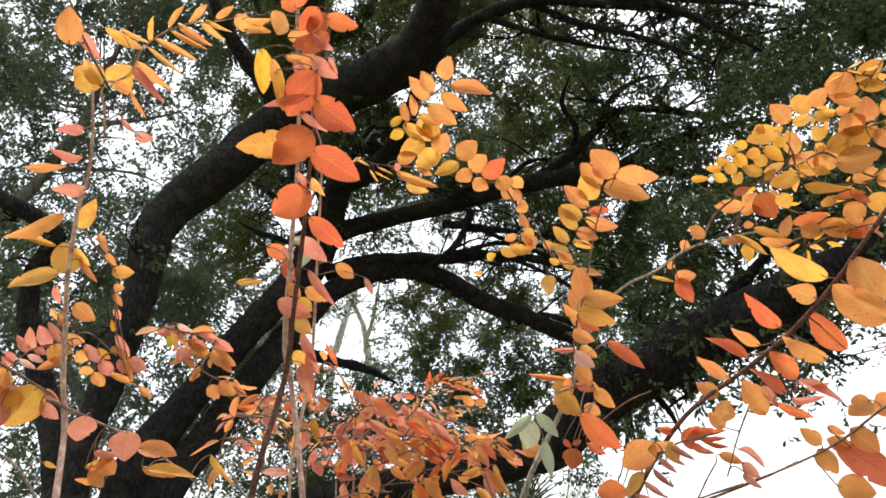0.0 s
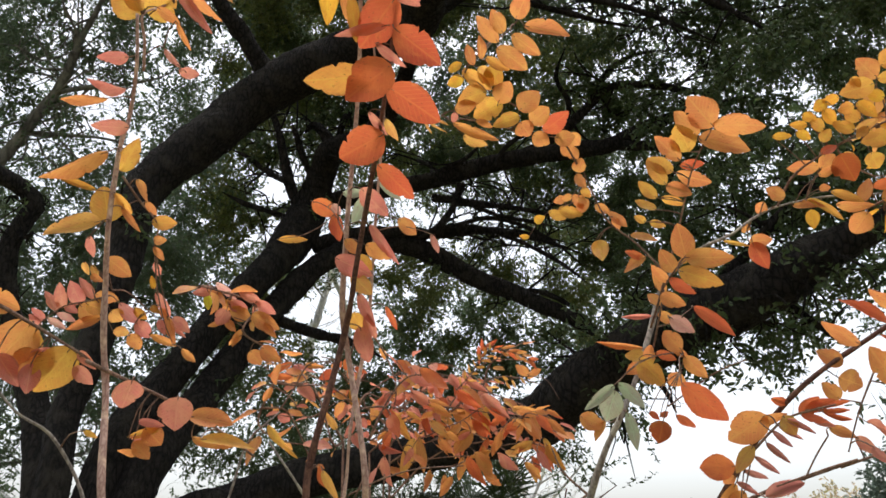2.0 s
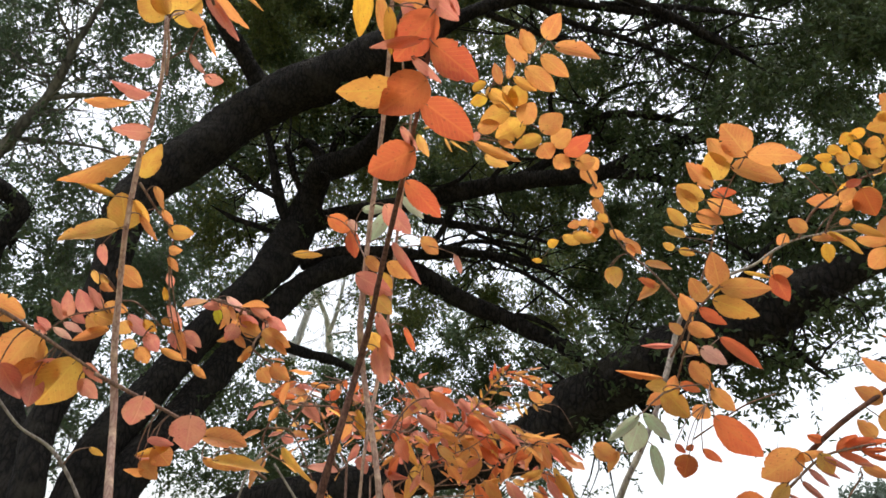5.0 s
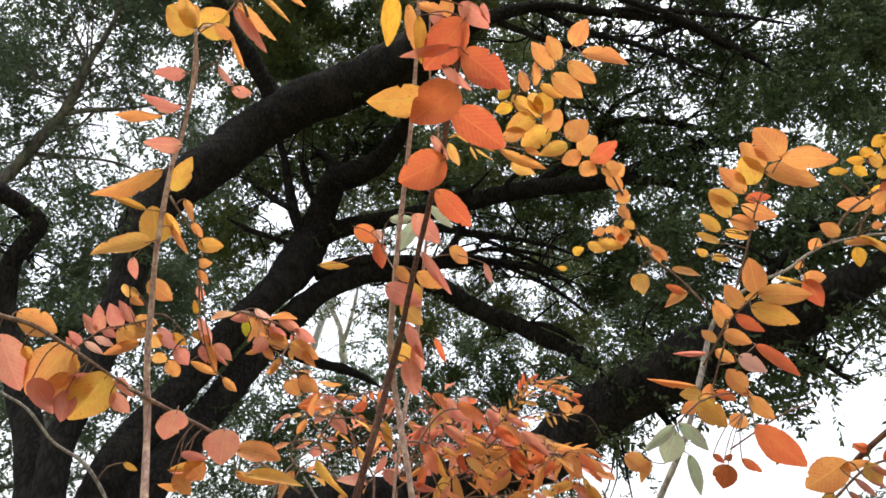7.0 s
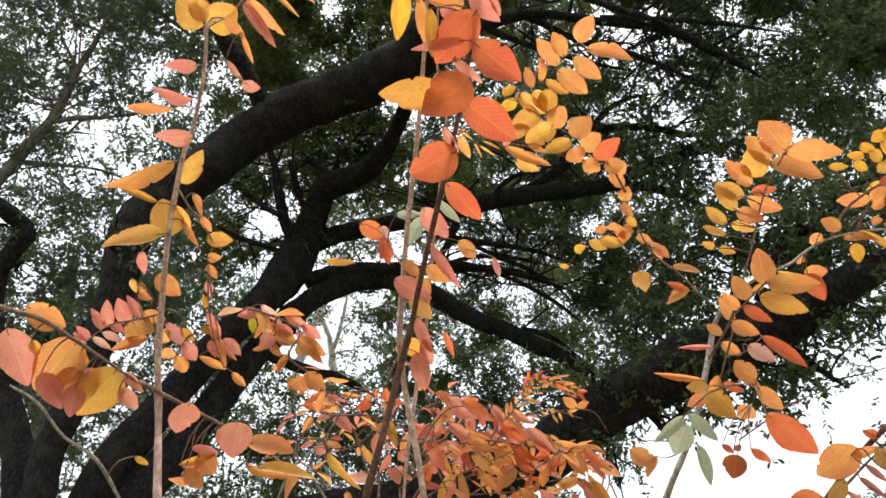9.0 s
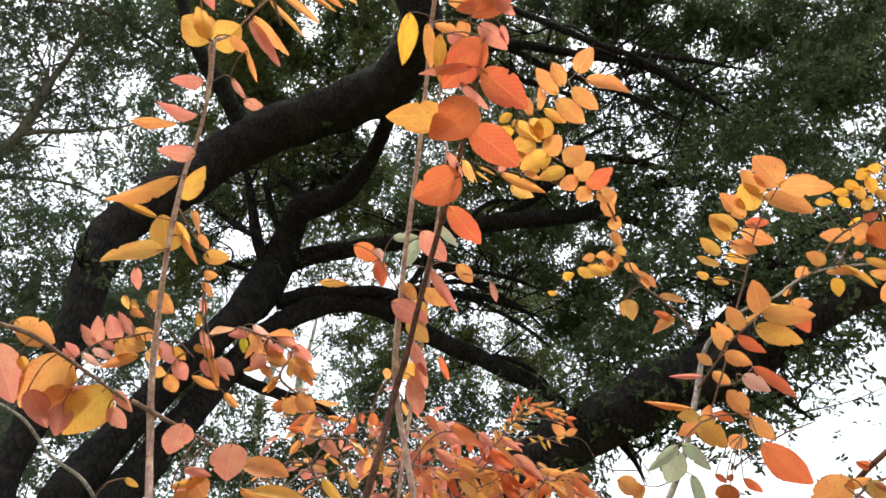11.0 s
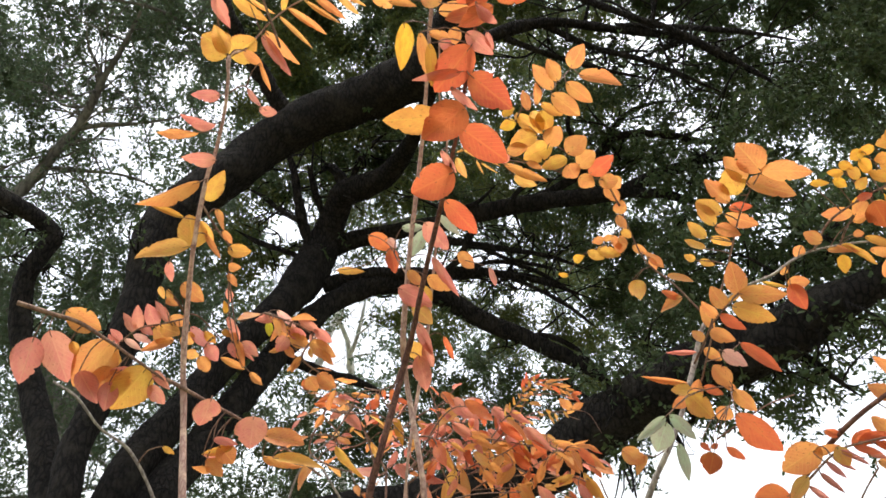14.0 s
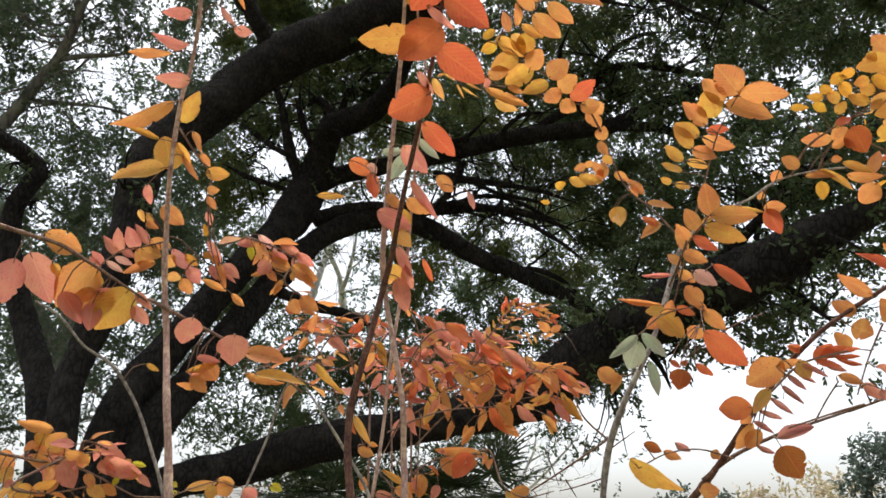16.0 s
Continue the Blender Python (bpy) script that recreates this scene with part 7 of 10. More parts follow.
leaf(plant, "o", (-0.511, 0.912, 1.524), (-0.501, 0.910, 1.507), 0.012, (0.65, -0.76, -0.01))
leaf(plant, "l", (-0.508, 0.913, 1.510), (-0.487, 0.917, 1.499), 0.014, (-0.00, -0.98, 0.18))
leaf(plant, "o", (-0.494, 0.917, 1.512), (-0.478, 0.924, 1.502), 0.014, (-0.12, -0.94, -0.31))
leaf(plant, "l", (-0.413, 0.969, 1.512), (-0.380, 0.986, 1.522), 0.012, (0.24, -0.97, 0.11))
leaf(plant, "l", (-0.376, 0.964, 1.524), (-0.357, 0.978, 1.520), 0.012, (0.36, -0.91, -0.19))
leaf(plant, "y", (-0.379, 0.958, 1.517), (-0.380, 0.953, 1.499), 0.015, (0.28, -0.95, 0.13))
leaf(plant, "G", (-0.428, 0.957, 1.519), (-0.420, 0.955, 1.513), 0.007, (0.50, -0.86, -0.13))
leaf(plant, "G", (-0.419, 0.953, 1.509), (-0.427, 0.953, 1.503), 0.007, (0.55, -0.80, -0.22))
leaf(plant, "o", (-0.358, 0.973, 1.517), (-0.381, 0.972, 1.508), 0.020, (0.18, -0.96, -0.23))
leaf(plant, "s", (-0.349, 0.987, 1.514), (-0.332, 0.999, 1.504), 0.019, (0.44, -0.81, -0.39))
leaf(plant, "G", (-0.314, 0.978, 1.519), (-0.299, 0.980, 1.513), 0.012, (0.42, -0.90, 0.05))
leaf(plant, "o", (-0.562, 0.882, 1.556), (-0.567, 0.872, 1.543), 0.008, (0.48, -0.88, -0.05))
leaf(plant, "o", (-0.540, 0.906, 1.516), (-0.542, 0.895, 1.502), 0.011, (0.52, -0.84, -0.14))
leaf(plant, "o", (-0.373, 0.816, 1.608), (-0.392, 0.807, 1.608), 0.011, (0.24, -0.63, -0.74))
leaf(plant, "o", (-0.380, 0.811, 1.618), (-0.362, 0.816, 1.602), 0.016, (0.16, -0.98, -0.07))
leaf(plant, "s", (-0.384, 0.810, 1.622), (-0.359, 0.815, 1.621), 0.009, (0.11, -0.62, -0.78))
stem(plant, pale_bark, [(-0.275, 1.012, 1.687, 0.0010), (-0.314, 1.020, 1.649, 0.0014), (-0.335, 1.038, 1.584, 0.0017), (-0.354, 1.042, 1.529, 0.0017), (-0.369, 1.049, 1.487, 0.0021)], True)
stem(plant, pale_bark, [(-0.288, 1.022, 1.650, 0.0014), (-0.257, 1.040, 1.608, 0.0017), (-0.233, 1.054, 1.573, 0.0021), (-0.202, 1.060, 1.526, 0.0024), (-0.181, 1.060, 1.476, 0.0024)], True)
sprig(plant, [(-0.614, 0.903, 1.545), (-0.581, 0.928, 1.541), (-0.529, 0.911, 1.543), (-0.504, 0.956, 1.560)], 15, 0.027, "osl", False)
sprig(plant, [(-0.561, 0.853, 1.506), (-0.543, 0.905, 1.502), (-0.519, 0.963, 1.515)], 12, 0.026, "oly", False)
sprig(plant, [(-0.512, 0.894, 1.558), (-0.496, 0.940, 1.550), (-0.461, 0.958, 1.522)], 10, 0.025, "sol", False)
stem(plant, twig_bark, [(-0.604, 0.871, 1.543, 0.0019), (-0.564, 0.895, 1.536, 0.0016), (-0.522, 0.916, 1.530, 0.0014), (-0.462, 0.941, 1.501, 0.0012)])
stem(plant, twig_bark, [(-0.170, 0.891, 1.574, 0.0010), (-0.136, 0.883, 1.589, 0.0009), (-0.097, 0.871, 1.599, 0.0008), (-0.046, 0.857, 1.601, 0.0006)])
stem(plant, twig_bark, [(-0.131, 0.881, 1.595, 0.0010), (-0.132, 0.884, 1.573, 0.0009), (-0.134, 0.883, 1.528, 0.0008), (-0.135, 0.883, 1.492, 0.0006)])
stem(plant, twig_bark, [(-0.154, 0.887, 1.591, 0.0010), (-0.168, 0.893, 1.561, 0.0008), (-0.177, 0.889, 1.543, 0.0007)])
rooted(plant, twig_bark, -0.47, 0.91)

plant = shrub("young_shrub", "pale-stemmed shrub shoot with orange and yellow leaves")
stem(plant, pale_bark, [(0.094, 0.959, 1.491, 0.0041), (0.103, 0.941, 1.563, 0.0041), (0.120, 0.914, 1.620, 0.0036), (0.144, 0.905, 1.666, 0.0034), (0.172, 0.921, 1.715, 0.0032), (0.205, 0.943, 1.784, 0.0038), (0.228, 0.942, 1.843, 0.0028), (0.267, 0.918, 1.880, 0.0021), (0.309, 0.897, 1.896, 0.0018), (0.340, 0.897, 1.918, 0.0018), (0.388, 0.912, 1.946, 0.0016), (0.496, 0.966, 1.992, 0.0017), (0.588, 0.970, 2.001, 0.0013)], True)
stem(plant, twig_bark, [(0.148, 1.061, 2.027, 0.0008), (0.129, 1.089, 2.030, 0.0007), (0.104, 1.101, 2.021, 0.0005), (0.083, 1.120, 1.994, 0.0004)])
stem(plant, twig_bark, [(-0.049, 0.901, 2.072, 0.0007), (-0.081, 0.880, 2.063, 0.0006), (-0.114, 0.873, 2.069, 0.0004)])
stem(plant, twig_bark, [(0.142, 0.904, 1.664, 0.0009), (0.151, 0.980, 1.669, 0.0008), (0.162, 1.053, 1.684, 0.0006), (0.130, 1.064, 1.692, 0.0005)])
stem(plant, twig_bark, [(0.201, 0.933, 1.781, 0.0016), (0.185, 0.860, 1.780, 0.0014), (0.175, 0.804, 1.787, 0.0012), (0.187, 0.763, 1.842, 0.0011), (0.199, 0.733, 1.897, 0.0009), (0.216, 0.708, 1.932, 0.0007)])
stem(plant, twig_bark, [(0.176, 0.811, 1.785, 0.0012), (0.172, 0.772, 1.785, 0.0010), (0.169, 0.739, 1.784, 0.0009), (0.169, 0.714, 1.785, 0.0007), (0.177, 0.704, 1.786, 0.0006)])
stem(plant, twig_bark, [(0.172, 0.884, 1.719, 0.0013), (0.174, 0.857, 1.732, 0.0012), (0.173, 0.830, 1.750, 0.0011), (0.171, 0.802, 1.767, 0.0011), (0.176, 0.805, 1.784, 0.0010)])
stem(plant, twig_bark, [(0.173, 0.831, 1.749, 0.0008), (0.177, 0.797, 1.743, 0.0006), (0.211, 0.819, 1.768, 0.0005)])
stem(plant, twig_bark, [(0.174, 0.871, 1.724, 0.0009), (0.180, 0.836, 1.719, 0.0008), (0.190, 0.812, 1.712, 0.0006), (0.194, 0.836, 1.699, 0.0005)])
stem(plant, twig_bark, [(0.388, 0.912, 1.946, 0.0018), (0.400, 0.884, 1.975, 0.0017), (0.423, 0.856, 1.990, 0.0014), (0.454, 0.825, 2.002, 0.0012), (0.485, 0.798, 2.009, 0.0011)])
stem(plant, twig_bark, [(0.113, 0.949, 1.584, 0.0016), (0.053, 0.967, 1.544, 0.0012), (0.012, 0.982, 1.518, 0.0010)])
stem(plant, twig_bark, [(0.109, 0.951, 1.577, 0.0016), (0.080, 0.957, 1.606, 0.0012), (0.068, 0.957, 1.634, 0.0010)])
stem(plant, dark_bark, [(0.106, 0.953, 1.566, 0.0010), (0.123, 0.947, 1.578, 0.0007), (0.139, 0.940, 1.589, 0.0004)])
stem(plant, dark_bark, [(0.083, 0.957, 1.587, 0.0010), (0.078, 0.961, 1.565, 0.0007), (0.075, 0.963, 1.550, 0.0004)])
stem(plant, dark_bark, [(0.029, 0.971, 1.570, 0.0010), (0.039, 0.971, 1.544, 0.0007), (0.046, 0.971, 1.524, 0.0004)])
stem(plant, dark_bark, [(0.102, 0.957, 1.534, 0.0010), (0.067, 0.967, 1.523, 0.0007), (0.046, 0.972, 1.518, 0.0004)])
stem(plant, dark_bark, [(0.054, 0.969, 1.532, 0.0010), (0.061, 0.968, 1.520, 0.0007), (0.068, 0.968, 1.508, 0.0004)])
stem(plant, twig_bark, [(0.280, 1.064, 1.909, 0.0018), (0.240, 1.065, 1.959, 0.0016), (0.200, 1.062, 1.994, 0.0015), (0.172, 1.039, 2.035, 0.0012), (0.150, 1.011, 2.068, 0.0010)])
stem(plant, twig_bark, [(0.129, 0.948, 2.029, 0.0017), (0.105, 0.925, 2.055, 0.0014), (0.076, 0.909, 2.076, 0.0013), (0.012, 0.898, 2.108, 0.0011), (-0.032, 0.889, 2.135, 0.0010)])
stem(plant, twig_bark, [(-0.041, 0.836, 2.092, 0.0011), (-0.026, 0.806, 2.112, 0.0010), (0.006, 0.781, 2.116, 0.0008), (0.026, 0.759, 2.126, 0.0007)])
stem(plant, twig_bark, [(-0.050, 0.915, 2.082, 0.0012), (0.003, 0.908, 2.069, 0.0011), (0.050, 0.908, 2.053, 0.0009), (0.094, 0.902, 2.044, 0.0008)])
leaf(plant, "o", (0.015, 0.731, 2.098), (0.025, 0.697, 2.106), 0.023, (-0.36, -0.32, -0.88))
leaf(plant, "o", (0.002, 0.748, 2.090), (-0.013, 0.735, 2.115), 0.019, (-0.21, -0.76, -0.61))
leaf(plant, "o", (-0.003, 0.757, 2.084), (-0.031, 0.746, 2.115), 0.020, (-0.29, -0.66, -0.69))
leaf(plant, "o", (0.025, 0.733, 2.090), (0.079, 0.734, 2.074), 0.024, (0.04, -1.00, -0.08))
leaf(plant, "o", (0.012, 0.747, 2.088), (0.048, 0.761, 2.070), 0.021, (-0.32, -0.67, -0.67))
leaf(plant, "o", (-0.005, 0.760, 2.079), (0.034, 0.776, 2.059), 0.025, (-0.44, -0.81, -0.39))
leaf(plant, "y", (-0.018, 0.769, 2.071), (0.013, 0.783, 2.064), 0.013, (-0.36, -0.74, -0.57))
leaf(plant, "o", (-0.032, 0.778, 2.065), (-0.041, 0.770, 2.092), 0.013, (-0.14, -0.65, -0.75))
leaf(plant, "o", (-0.023, 0.772, 2.070), (-0.028, 0.748, 2.087), 0.012, (0.19, -0.92, -0.35))
leaf(plant, "l", (-0.022, 0.825, 2.100), (0.001, 0.843, 2.084), 0.021, (0.16, -0.90, -0.41))
leaf(plant, "k", (-0.007, 0.821, 2.101), (0.008, 0.847, 2.084), 0.027, (-0.24, -0.62, -0.75))
leaf(plant, "y", (-0.040, 0.830, 2.098), (-0.002, 0.842, 2.077), 0.020, (-0.10, -0.74, -0.66))
leaf(plant, "y", (-0.036, 0.836, 2.089), (-0.040, 0.836, 2.109), 0.010, (-0.25, -0.61, -0.75))
leaf(plant, "Y", (-0.059, 0.834, 2.097), (-0.043, 0.832, 2.113), 0.014, (-0.52, -0.71, -0.47))
leaf(plant, "Y", (-0.040, 0.836, 2.091), (-0.061, 0.850, 2.090), 0.017, (-0.09, -0.82, -0.56))
leaf(plant, "y", (-0.010, 0.842, 2.075), (-0.048, 0.852, 2.065), 0.027, (-0.16, -0.89, -0.42))
leaf(plant, "o", (-0.051, 0.862, 2.058), (-0.022, 0.850, 2.061), 0.020, (-0.22, -0.78, -0.59))
leaf(plant, "y", (0.013, 0.856, 2.066), (-0.024, 0.881, 2.060), 0.032, (-0.36, -0.81, -0.47))
leaf(plant, "o", (0.006, 0.852, 2.064), (0.021, 0.835, 2.086), 0.029, (0.03, -0.69, -0.72))
leaf(plant, "o", (0.038, 0.878, 2.070), (0.065, 0.866, 2.094), 0.032, (-0.44, -0.68, -0.58))
leaf(plant, "o", (0.056, 0.893, 2.060), (0.079, 0.877, 2.076), 0.029, (0.05, -0.79, -0.61))
leaf(plant, "r", (0.075, 0.905, 2.055), (0.106, 0.878, 2.068), 0.029, (0.20, -0.77, -0.61))
leaf(plant, "y", (0.039, 0.882, 2.064), (0.002, 0.891, 2.053), 0.021, (-0.52, -0.69, -0.51))
leaf(plant, "o", (0.040, 0.887, 2.058), (0.054, 0.898, 2.042), 0.028, (-0.36, -0.84, -0.41))
leaf(plant, "o", (0.059, 0.902, 2.048), (0.082, 0.906, 2.035), 0.023, (-0.18, -0.72, -0.67))
leaf(plant, "o", (0.094, 0.925, 2.053), (0.122, 0.916, 2.056), 0.024, (-0.26, -0.85, -0.45))
leaf(plant, "s", (-0.048, 0.864, 2.055), (-0.054, 0.877, 2.049), 0.011, (-0.38, -0.70, -0.60))
leaf(plant, "o", (-0.054, 0.872, 2.045), (0.009, 0.882, 2.025), 0.014, (0.10, -0.71, -0.70))
leaf(plant, "l", (-0.039, 0.880, 2.030), (-0.006, 0.886, 2.018), 0.017, (-0.38, -0.72, -0.58))
leaf(plant, "o", (-0.023, 0.866, 2.046), (-0.000, 0.873, 2.039), 0.010, (-0.41, -0.75, -0.53))
leaf(plant, "o", (0.105, 0.935, 2.053), (0.124, 0.938, 2.039), 0.021, (0.09, -0.72, -0.68))
leaf(plant, "o", (0.125, 0.964, 2.091), (0.144, 0.978, 2.079), 0.021, (-0.08, -0.75, -0.66))
leaf(plant, "o", (0.126, 0.976, 2.073), (0.141, 0.982, 2.059), 0.019, (0.16, -0.71, -0.69))
leaf(plant, "o", (0.140, 0.991, 2.040), (0.143, 0.973, 2.055), 0.021, (-0.09, -0.90, -0.44))
leaf(plant, "o", (0.138, 0.993, 2.039), (0.151, 0.993, 2.014), 0.015, (-0.27, -0.83, -0.49))
leaf(plant, "y", (0.146, 1.002, 2.019), (0.161, 1.008, 2.008), 0.014, (-0.13, -0.60, -0.79))
leaf(plant, "o", (0.142, 1.008, 2.009), (0.154, 1.004, 1.995), 0.012, (-0.28, -0.65, -0.71))
leaf(plant, "o", (0.133, 1.010, 2.011), (0.116, 1.011, 2.005), 0.013, (0.16, -0.64, -0.76))
leaf(plant, "o", (0.215, 0.701, 1.930), (0.187, 0.690, 1.960), 0.033, (-0.22, -0.71, -0.67))
leaf(plant, "o", (0.201, 0.713, 1.925), (0.178, 0.707, 1.953), 0.022, (0.03, -0.76, -0.65))
leaf(plant, "y", (0.195, 0.724, 1.913), (0.179, 0.708, 1.938), 0.030, (-0.63, -0.67, -0.41))
leaf(plant, "o", (0.187, 0.733, 1.907), (0.160, 0.727, 1.934), 0.019, (-0.38, -0.83, -0.40))
leaf(plant, "y", (0.181, 0.742, 1.898), (0.156, 0.749, 1.920), 0.018, (-0.11, -0.82, -0.56))
leaf(plant, "y", (0.175, 0.751, 1.887), (0.154, 0.745, 1.915), 0.017, (-0.20, -0.81, -0.55))
leaf(plant, "r", (0.187, 0.736, 1.902), (0.211, 0.728, 1.901), 0.012, (-0.47, -0.70, -0.53))
leaf(plant, "o", (0.184, 0.741, 1.897), (0.222, 0.742, 1.883), 0.018, (-0.18, -0.53, -0.83))
leaf(plant, "o", (0.175, 0.752, 1.886), (0.197, 0.740, 1.869), 0.016, (-0.41, -0.78, -0.47))
leaf(plant, "y", (0.167, 0.762, 1.876), (0.149, 0.766, 1.899), 0.014, (-0.42, -0.81, -0.41))
leaf(plant, "l", (-0.113, 0.874, 2.068), (-0.093, 0.885, 2.063), 0.004, (0.16, -0.86, -0.48))
leaf(plant, "l", (-0.093, 0.881, 2.056), (-0.081, 0.892, 2.039), 0.004, (0.12, -0.61, -0.79))
leaf(plant, "l", (-0.086, 0.882, 2.053), (-0.060, 0.895, 2.045), 0.004, (-0.40, -0.61, -0.69))
leaf(plant, "l", (-0.104, 0.871, 2.070), (-0.121, 0.881, 2.067), 0.004, (-0.10, -0.68, -0.72))
leaf(plant, "l", (-0.081, 0.879, 2.057), (-0.059, 0.875, 2.043), 0.004, (0.08, -0.85, -0.52))
leaf(plant, "o", (0.149, 1.068, 2.045), (0.168, 1.084, 2.027), 0.016, (-0.21, -0.81, -0.54))
leaf(plant, "o", (0.173, 1.068, 2.037), (0.156, 1.091, 2.019), 0.017, (-0.29, -0.84, -0.45))
leaf(plant, "o", (0.184, 1.072, 2.028), (0.206, 1.068, 2.013), 0.015, (-0.48, -0.81, -0.33))
leaf(plant, "o", (0.203, 1.075, 2.017), (0.234, 1.081, 1.993), 0.019, (0.17, -0.98, 0.06))
leaf(plant, "o", (0.212, 1.076, 2.009), (0.224, 1.085, 1.991), 0.013, (-0.31, -0.84, -0.46))
leaf(plant, "y", (0.128, 1.088, 2.029), (0.166, 1.082, 2.015), 0.020, (-0.39, -0.83, -0.39))
leaf(plant, "y", (0.113, 1.093, 2.026), (0.142, 1.095, 2.014), 0.017, (-0.27, -0.86, -0.43))
leaf(plant, "Y", (0.091, 1.104, 2.013), (0.103, 1.085, 2.012), 0.015, (-0.76, -0.43, -0.49))
leaf(plant, "Y", (0.084, 1.119, 1.992), (0.067, 1.119, 1.994), 0.009, (-0.17, -0.89, -0.42))
leaf(plant, "o", (0.138, 1.074, 2.042), (0.122, 1.090, 2.042), 0.015, (-0.60, -0.62, -0.51))
leaf(plant, "Y", (0.193, 1.104, 1.981), (0.191, 1.086, 1.938), 0.026, (-0.37, -0.85, 0.37))
leaf(plant, "l", (0.188, 1.106, 1.980), (0.189, 1.114, 1.956), 0.013, (-0.30, -0.92, -0.26))
leaf(plant, "o", (0.239, 1.083, 1.981), (0.280, 1.075, 1.970), 0.017, (-0.06, -0.97, 0.22))
leaf(plant, "o", (0.262, 1.089, 1.946), (0.229, 1.109, 1.929), 0.022, (-0.53, -0.82, 0.22))
leaf(plant, "r", (0.257, 1.093, 1.944), (0.232, 1.098, 1.960), 0.015, (-0.15, -0.99, -0.03))
leaf(plant, "o", (0.215, 0.705, 1.934), (0.258, 0.675, 1.917), 0.029, (-0.47, -0.12, -0.87))
leaf(plant, "o", (0.204, 0.718, 1.925), (0.253, 0.704, 1.907), 0.029, (-0.26, -0.96, 0.13))
leaf(plant, "y", (0.171, 0.760, 1.876), (0.195, 0.757, 1.866), 0.014, (-0.37, -0.31, -0.88))
leaf(plant, "y", (0.166, 0.767, 1.864), (0.146, 0.775, 1.880), 0.012, (-0.17, -0.96, 0.22))
leaf(plant, "y", (0.156, 0.777, 1.854), (0.144, 0.778, 1.861), 0.009, (-0.36, -0.83, -0.43))
leaf(plant, "y", (0.160, 0.776, 1.853), (0.175, 0.770, 1.845), 0.009, (-0.47, -0.80, -0.38))
leaf(plant, "o", (0.171, 0.719, 1.785), (0.161, 0.705, 1.817), 0.024, (-0.24, -0.94, -0.23))
leaf(plant, "o", (0.166, 0.710, 1.782), (0.204, 0.684, 1.772), 0.021, (-0.53, -0.72, -0.45))
leaf(plant, "y", (0.160, 0.716, 1.771), (0.193, 0.698, 1.749), 0.021, (-0.43, -0.79, -0.43))
leaf(plant, "o", (0.176, 0.764, 1.788), (0.161, 0.760, 1.813), 0.018, (-0.30, -0.86, -0.41))
leaf(plant, "y", (0.189, 0.753, 1.801), (0.177, 0.760, 1.795), 0.007, (-0.33, -0.78, -0.53))
leaf(plant, "o", (0.176, 0.789, 1.787), (0.158, 0.783, 1.805), 0.014, (-0.53, -0.61, -0.59))
leaf(plant, "o", (0.184, 0.820, 1.786), (0.171, 0.818, 1.814), 0.013, (-0.70, -0.71, -0.05))
leaf(plant, "r", (0.169, 0.767, 1.782), (0.190, 0.756, 1.761), 0.013, (-0.25, -0.80, -0.55))
leaf(plant, "o", (0.168, 0.796, 1.773), (0.190, 0.784, 1.759), 0.017, (-0.24, -0.92, -0.31))
leaf(plant, "o", (0.204, 0.894, 1.797), (0.191, 0.902, 1.815), 0.013, (-0.26, -0.95, -0.16))
leaf(plant, "o", (0.191, 0.873, 1.780), (0.212, 0.874, 1.766), 0.014, (-0.52, -0.83, -0.19))
leaf(plant, "p", (0.161, 0.758, 1.736), (0.180, 0.746, 1.716), 0.016, (-0.25, -0.90, -0.35))
leaf(plant, "r", (0.216, 0.827, 1.772), (0.254, 0.816, 1.735), 0.016, (-0.22, -0.97, -0.12))
leaf(plant, "s", (0.195, 0.906, 1.787), (0.159, 0.922, 1.790), 0.007, (-0.49, -0.81, -0.32))
leaf(plant, "o", (0.187, 0.806, 1.715), (0.173, 0.814, 1.739), 0.021, (-0.40, -0.79, -0.46))
leaf(plant, "o", (0.186, 0.924, 1.750), (0.131, 0.942, 1.764), 0.009, (-0.62, -0.71, -0.34))
leaf(plant, "y", (0.177, 0.892, 1.730), (0.154, 0.905, 1.737), 0.017, (-0.46, -0.85, 0.24))
leaf(plant, "o", (0.171, 0.868, 1.716), (0.171, 0.855, 1.735), 0.015, (-0.59, -0.79, -0.14))
leaf(plant, "y", (0.156, 0.857, 1.719), (0.180, 0.849, 1.686), 0.026, (-0.38, -0.86, -0.32))
leaf(plant, "o", (0.179, 0.899, 1.729), (0.157, 0.916, 1.715), 0.017, (-0.28, -0.79, -0.55))
leaf(plant, "r", (0.178, 0.862, 1.728), (0.202, 0.865, 1.720), 0.012, (-0.48, -0.88, -0.04))
leaf(plant, "o", (0.191, 0.812, 1.710), (0.213, 0.811, 1.687), 0.018, (-0.52, -0.76, -0.39))
leaf(plant, "o", (0.198, 0.845, 1.699), (0.189, 0.861, 1.689), 0.021, (-0.16, -0.90, -0.41))
leaf(plant, "o", (0.181, 0.814, 1.718), (0.197, 0.814, 1.710), 0.009, (-0.07, -0.97, -0.25))
leaf(plant, "r", (0.159, 0.746, 1.666), (0.195, 0.739, 1.627), 0.032, (-0.70, -0.49, -0.53))
leaf(plant, "g", (0.120, 0.841, 1.685), (0.087, 0.850, 1.659), 0.012, (-0.34, -0.89, -0.30))
leaf(plant, "g", (0.121, 0.842, 1.679), (0.112, 0.863, 1.648), 0.026, (-0.38, -0.83, -0.40))
leaf(plant, "g", (0.124, 0.839, 1.687), (0.149, 0.833, 1.658), 0.015, (-0.44, -0.89, -0.16))
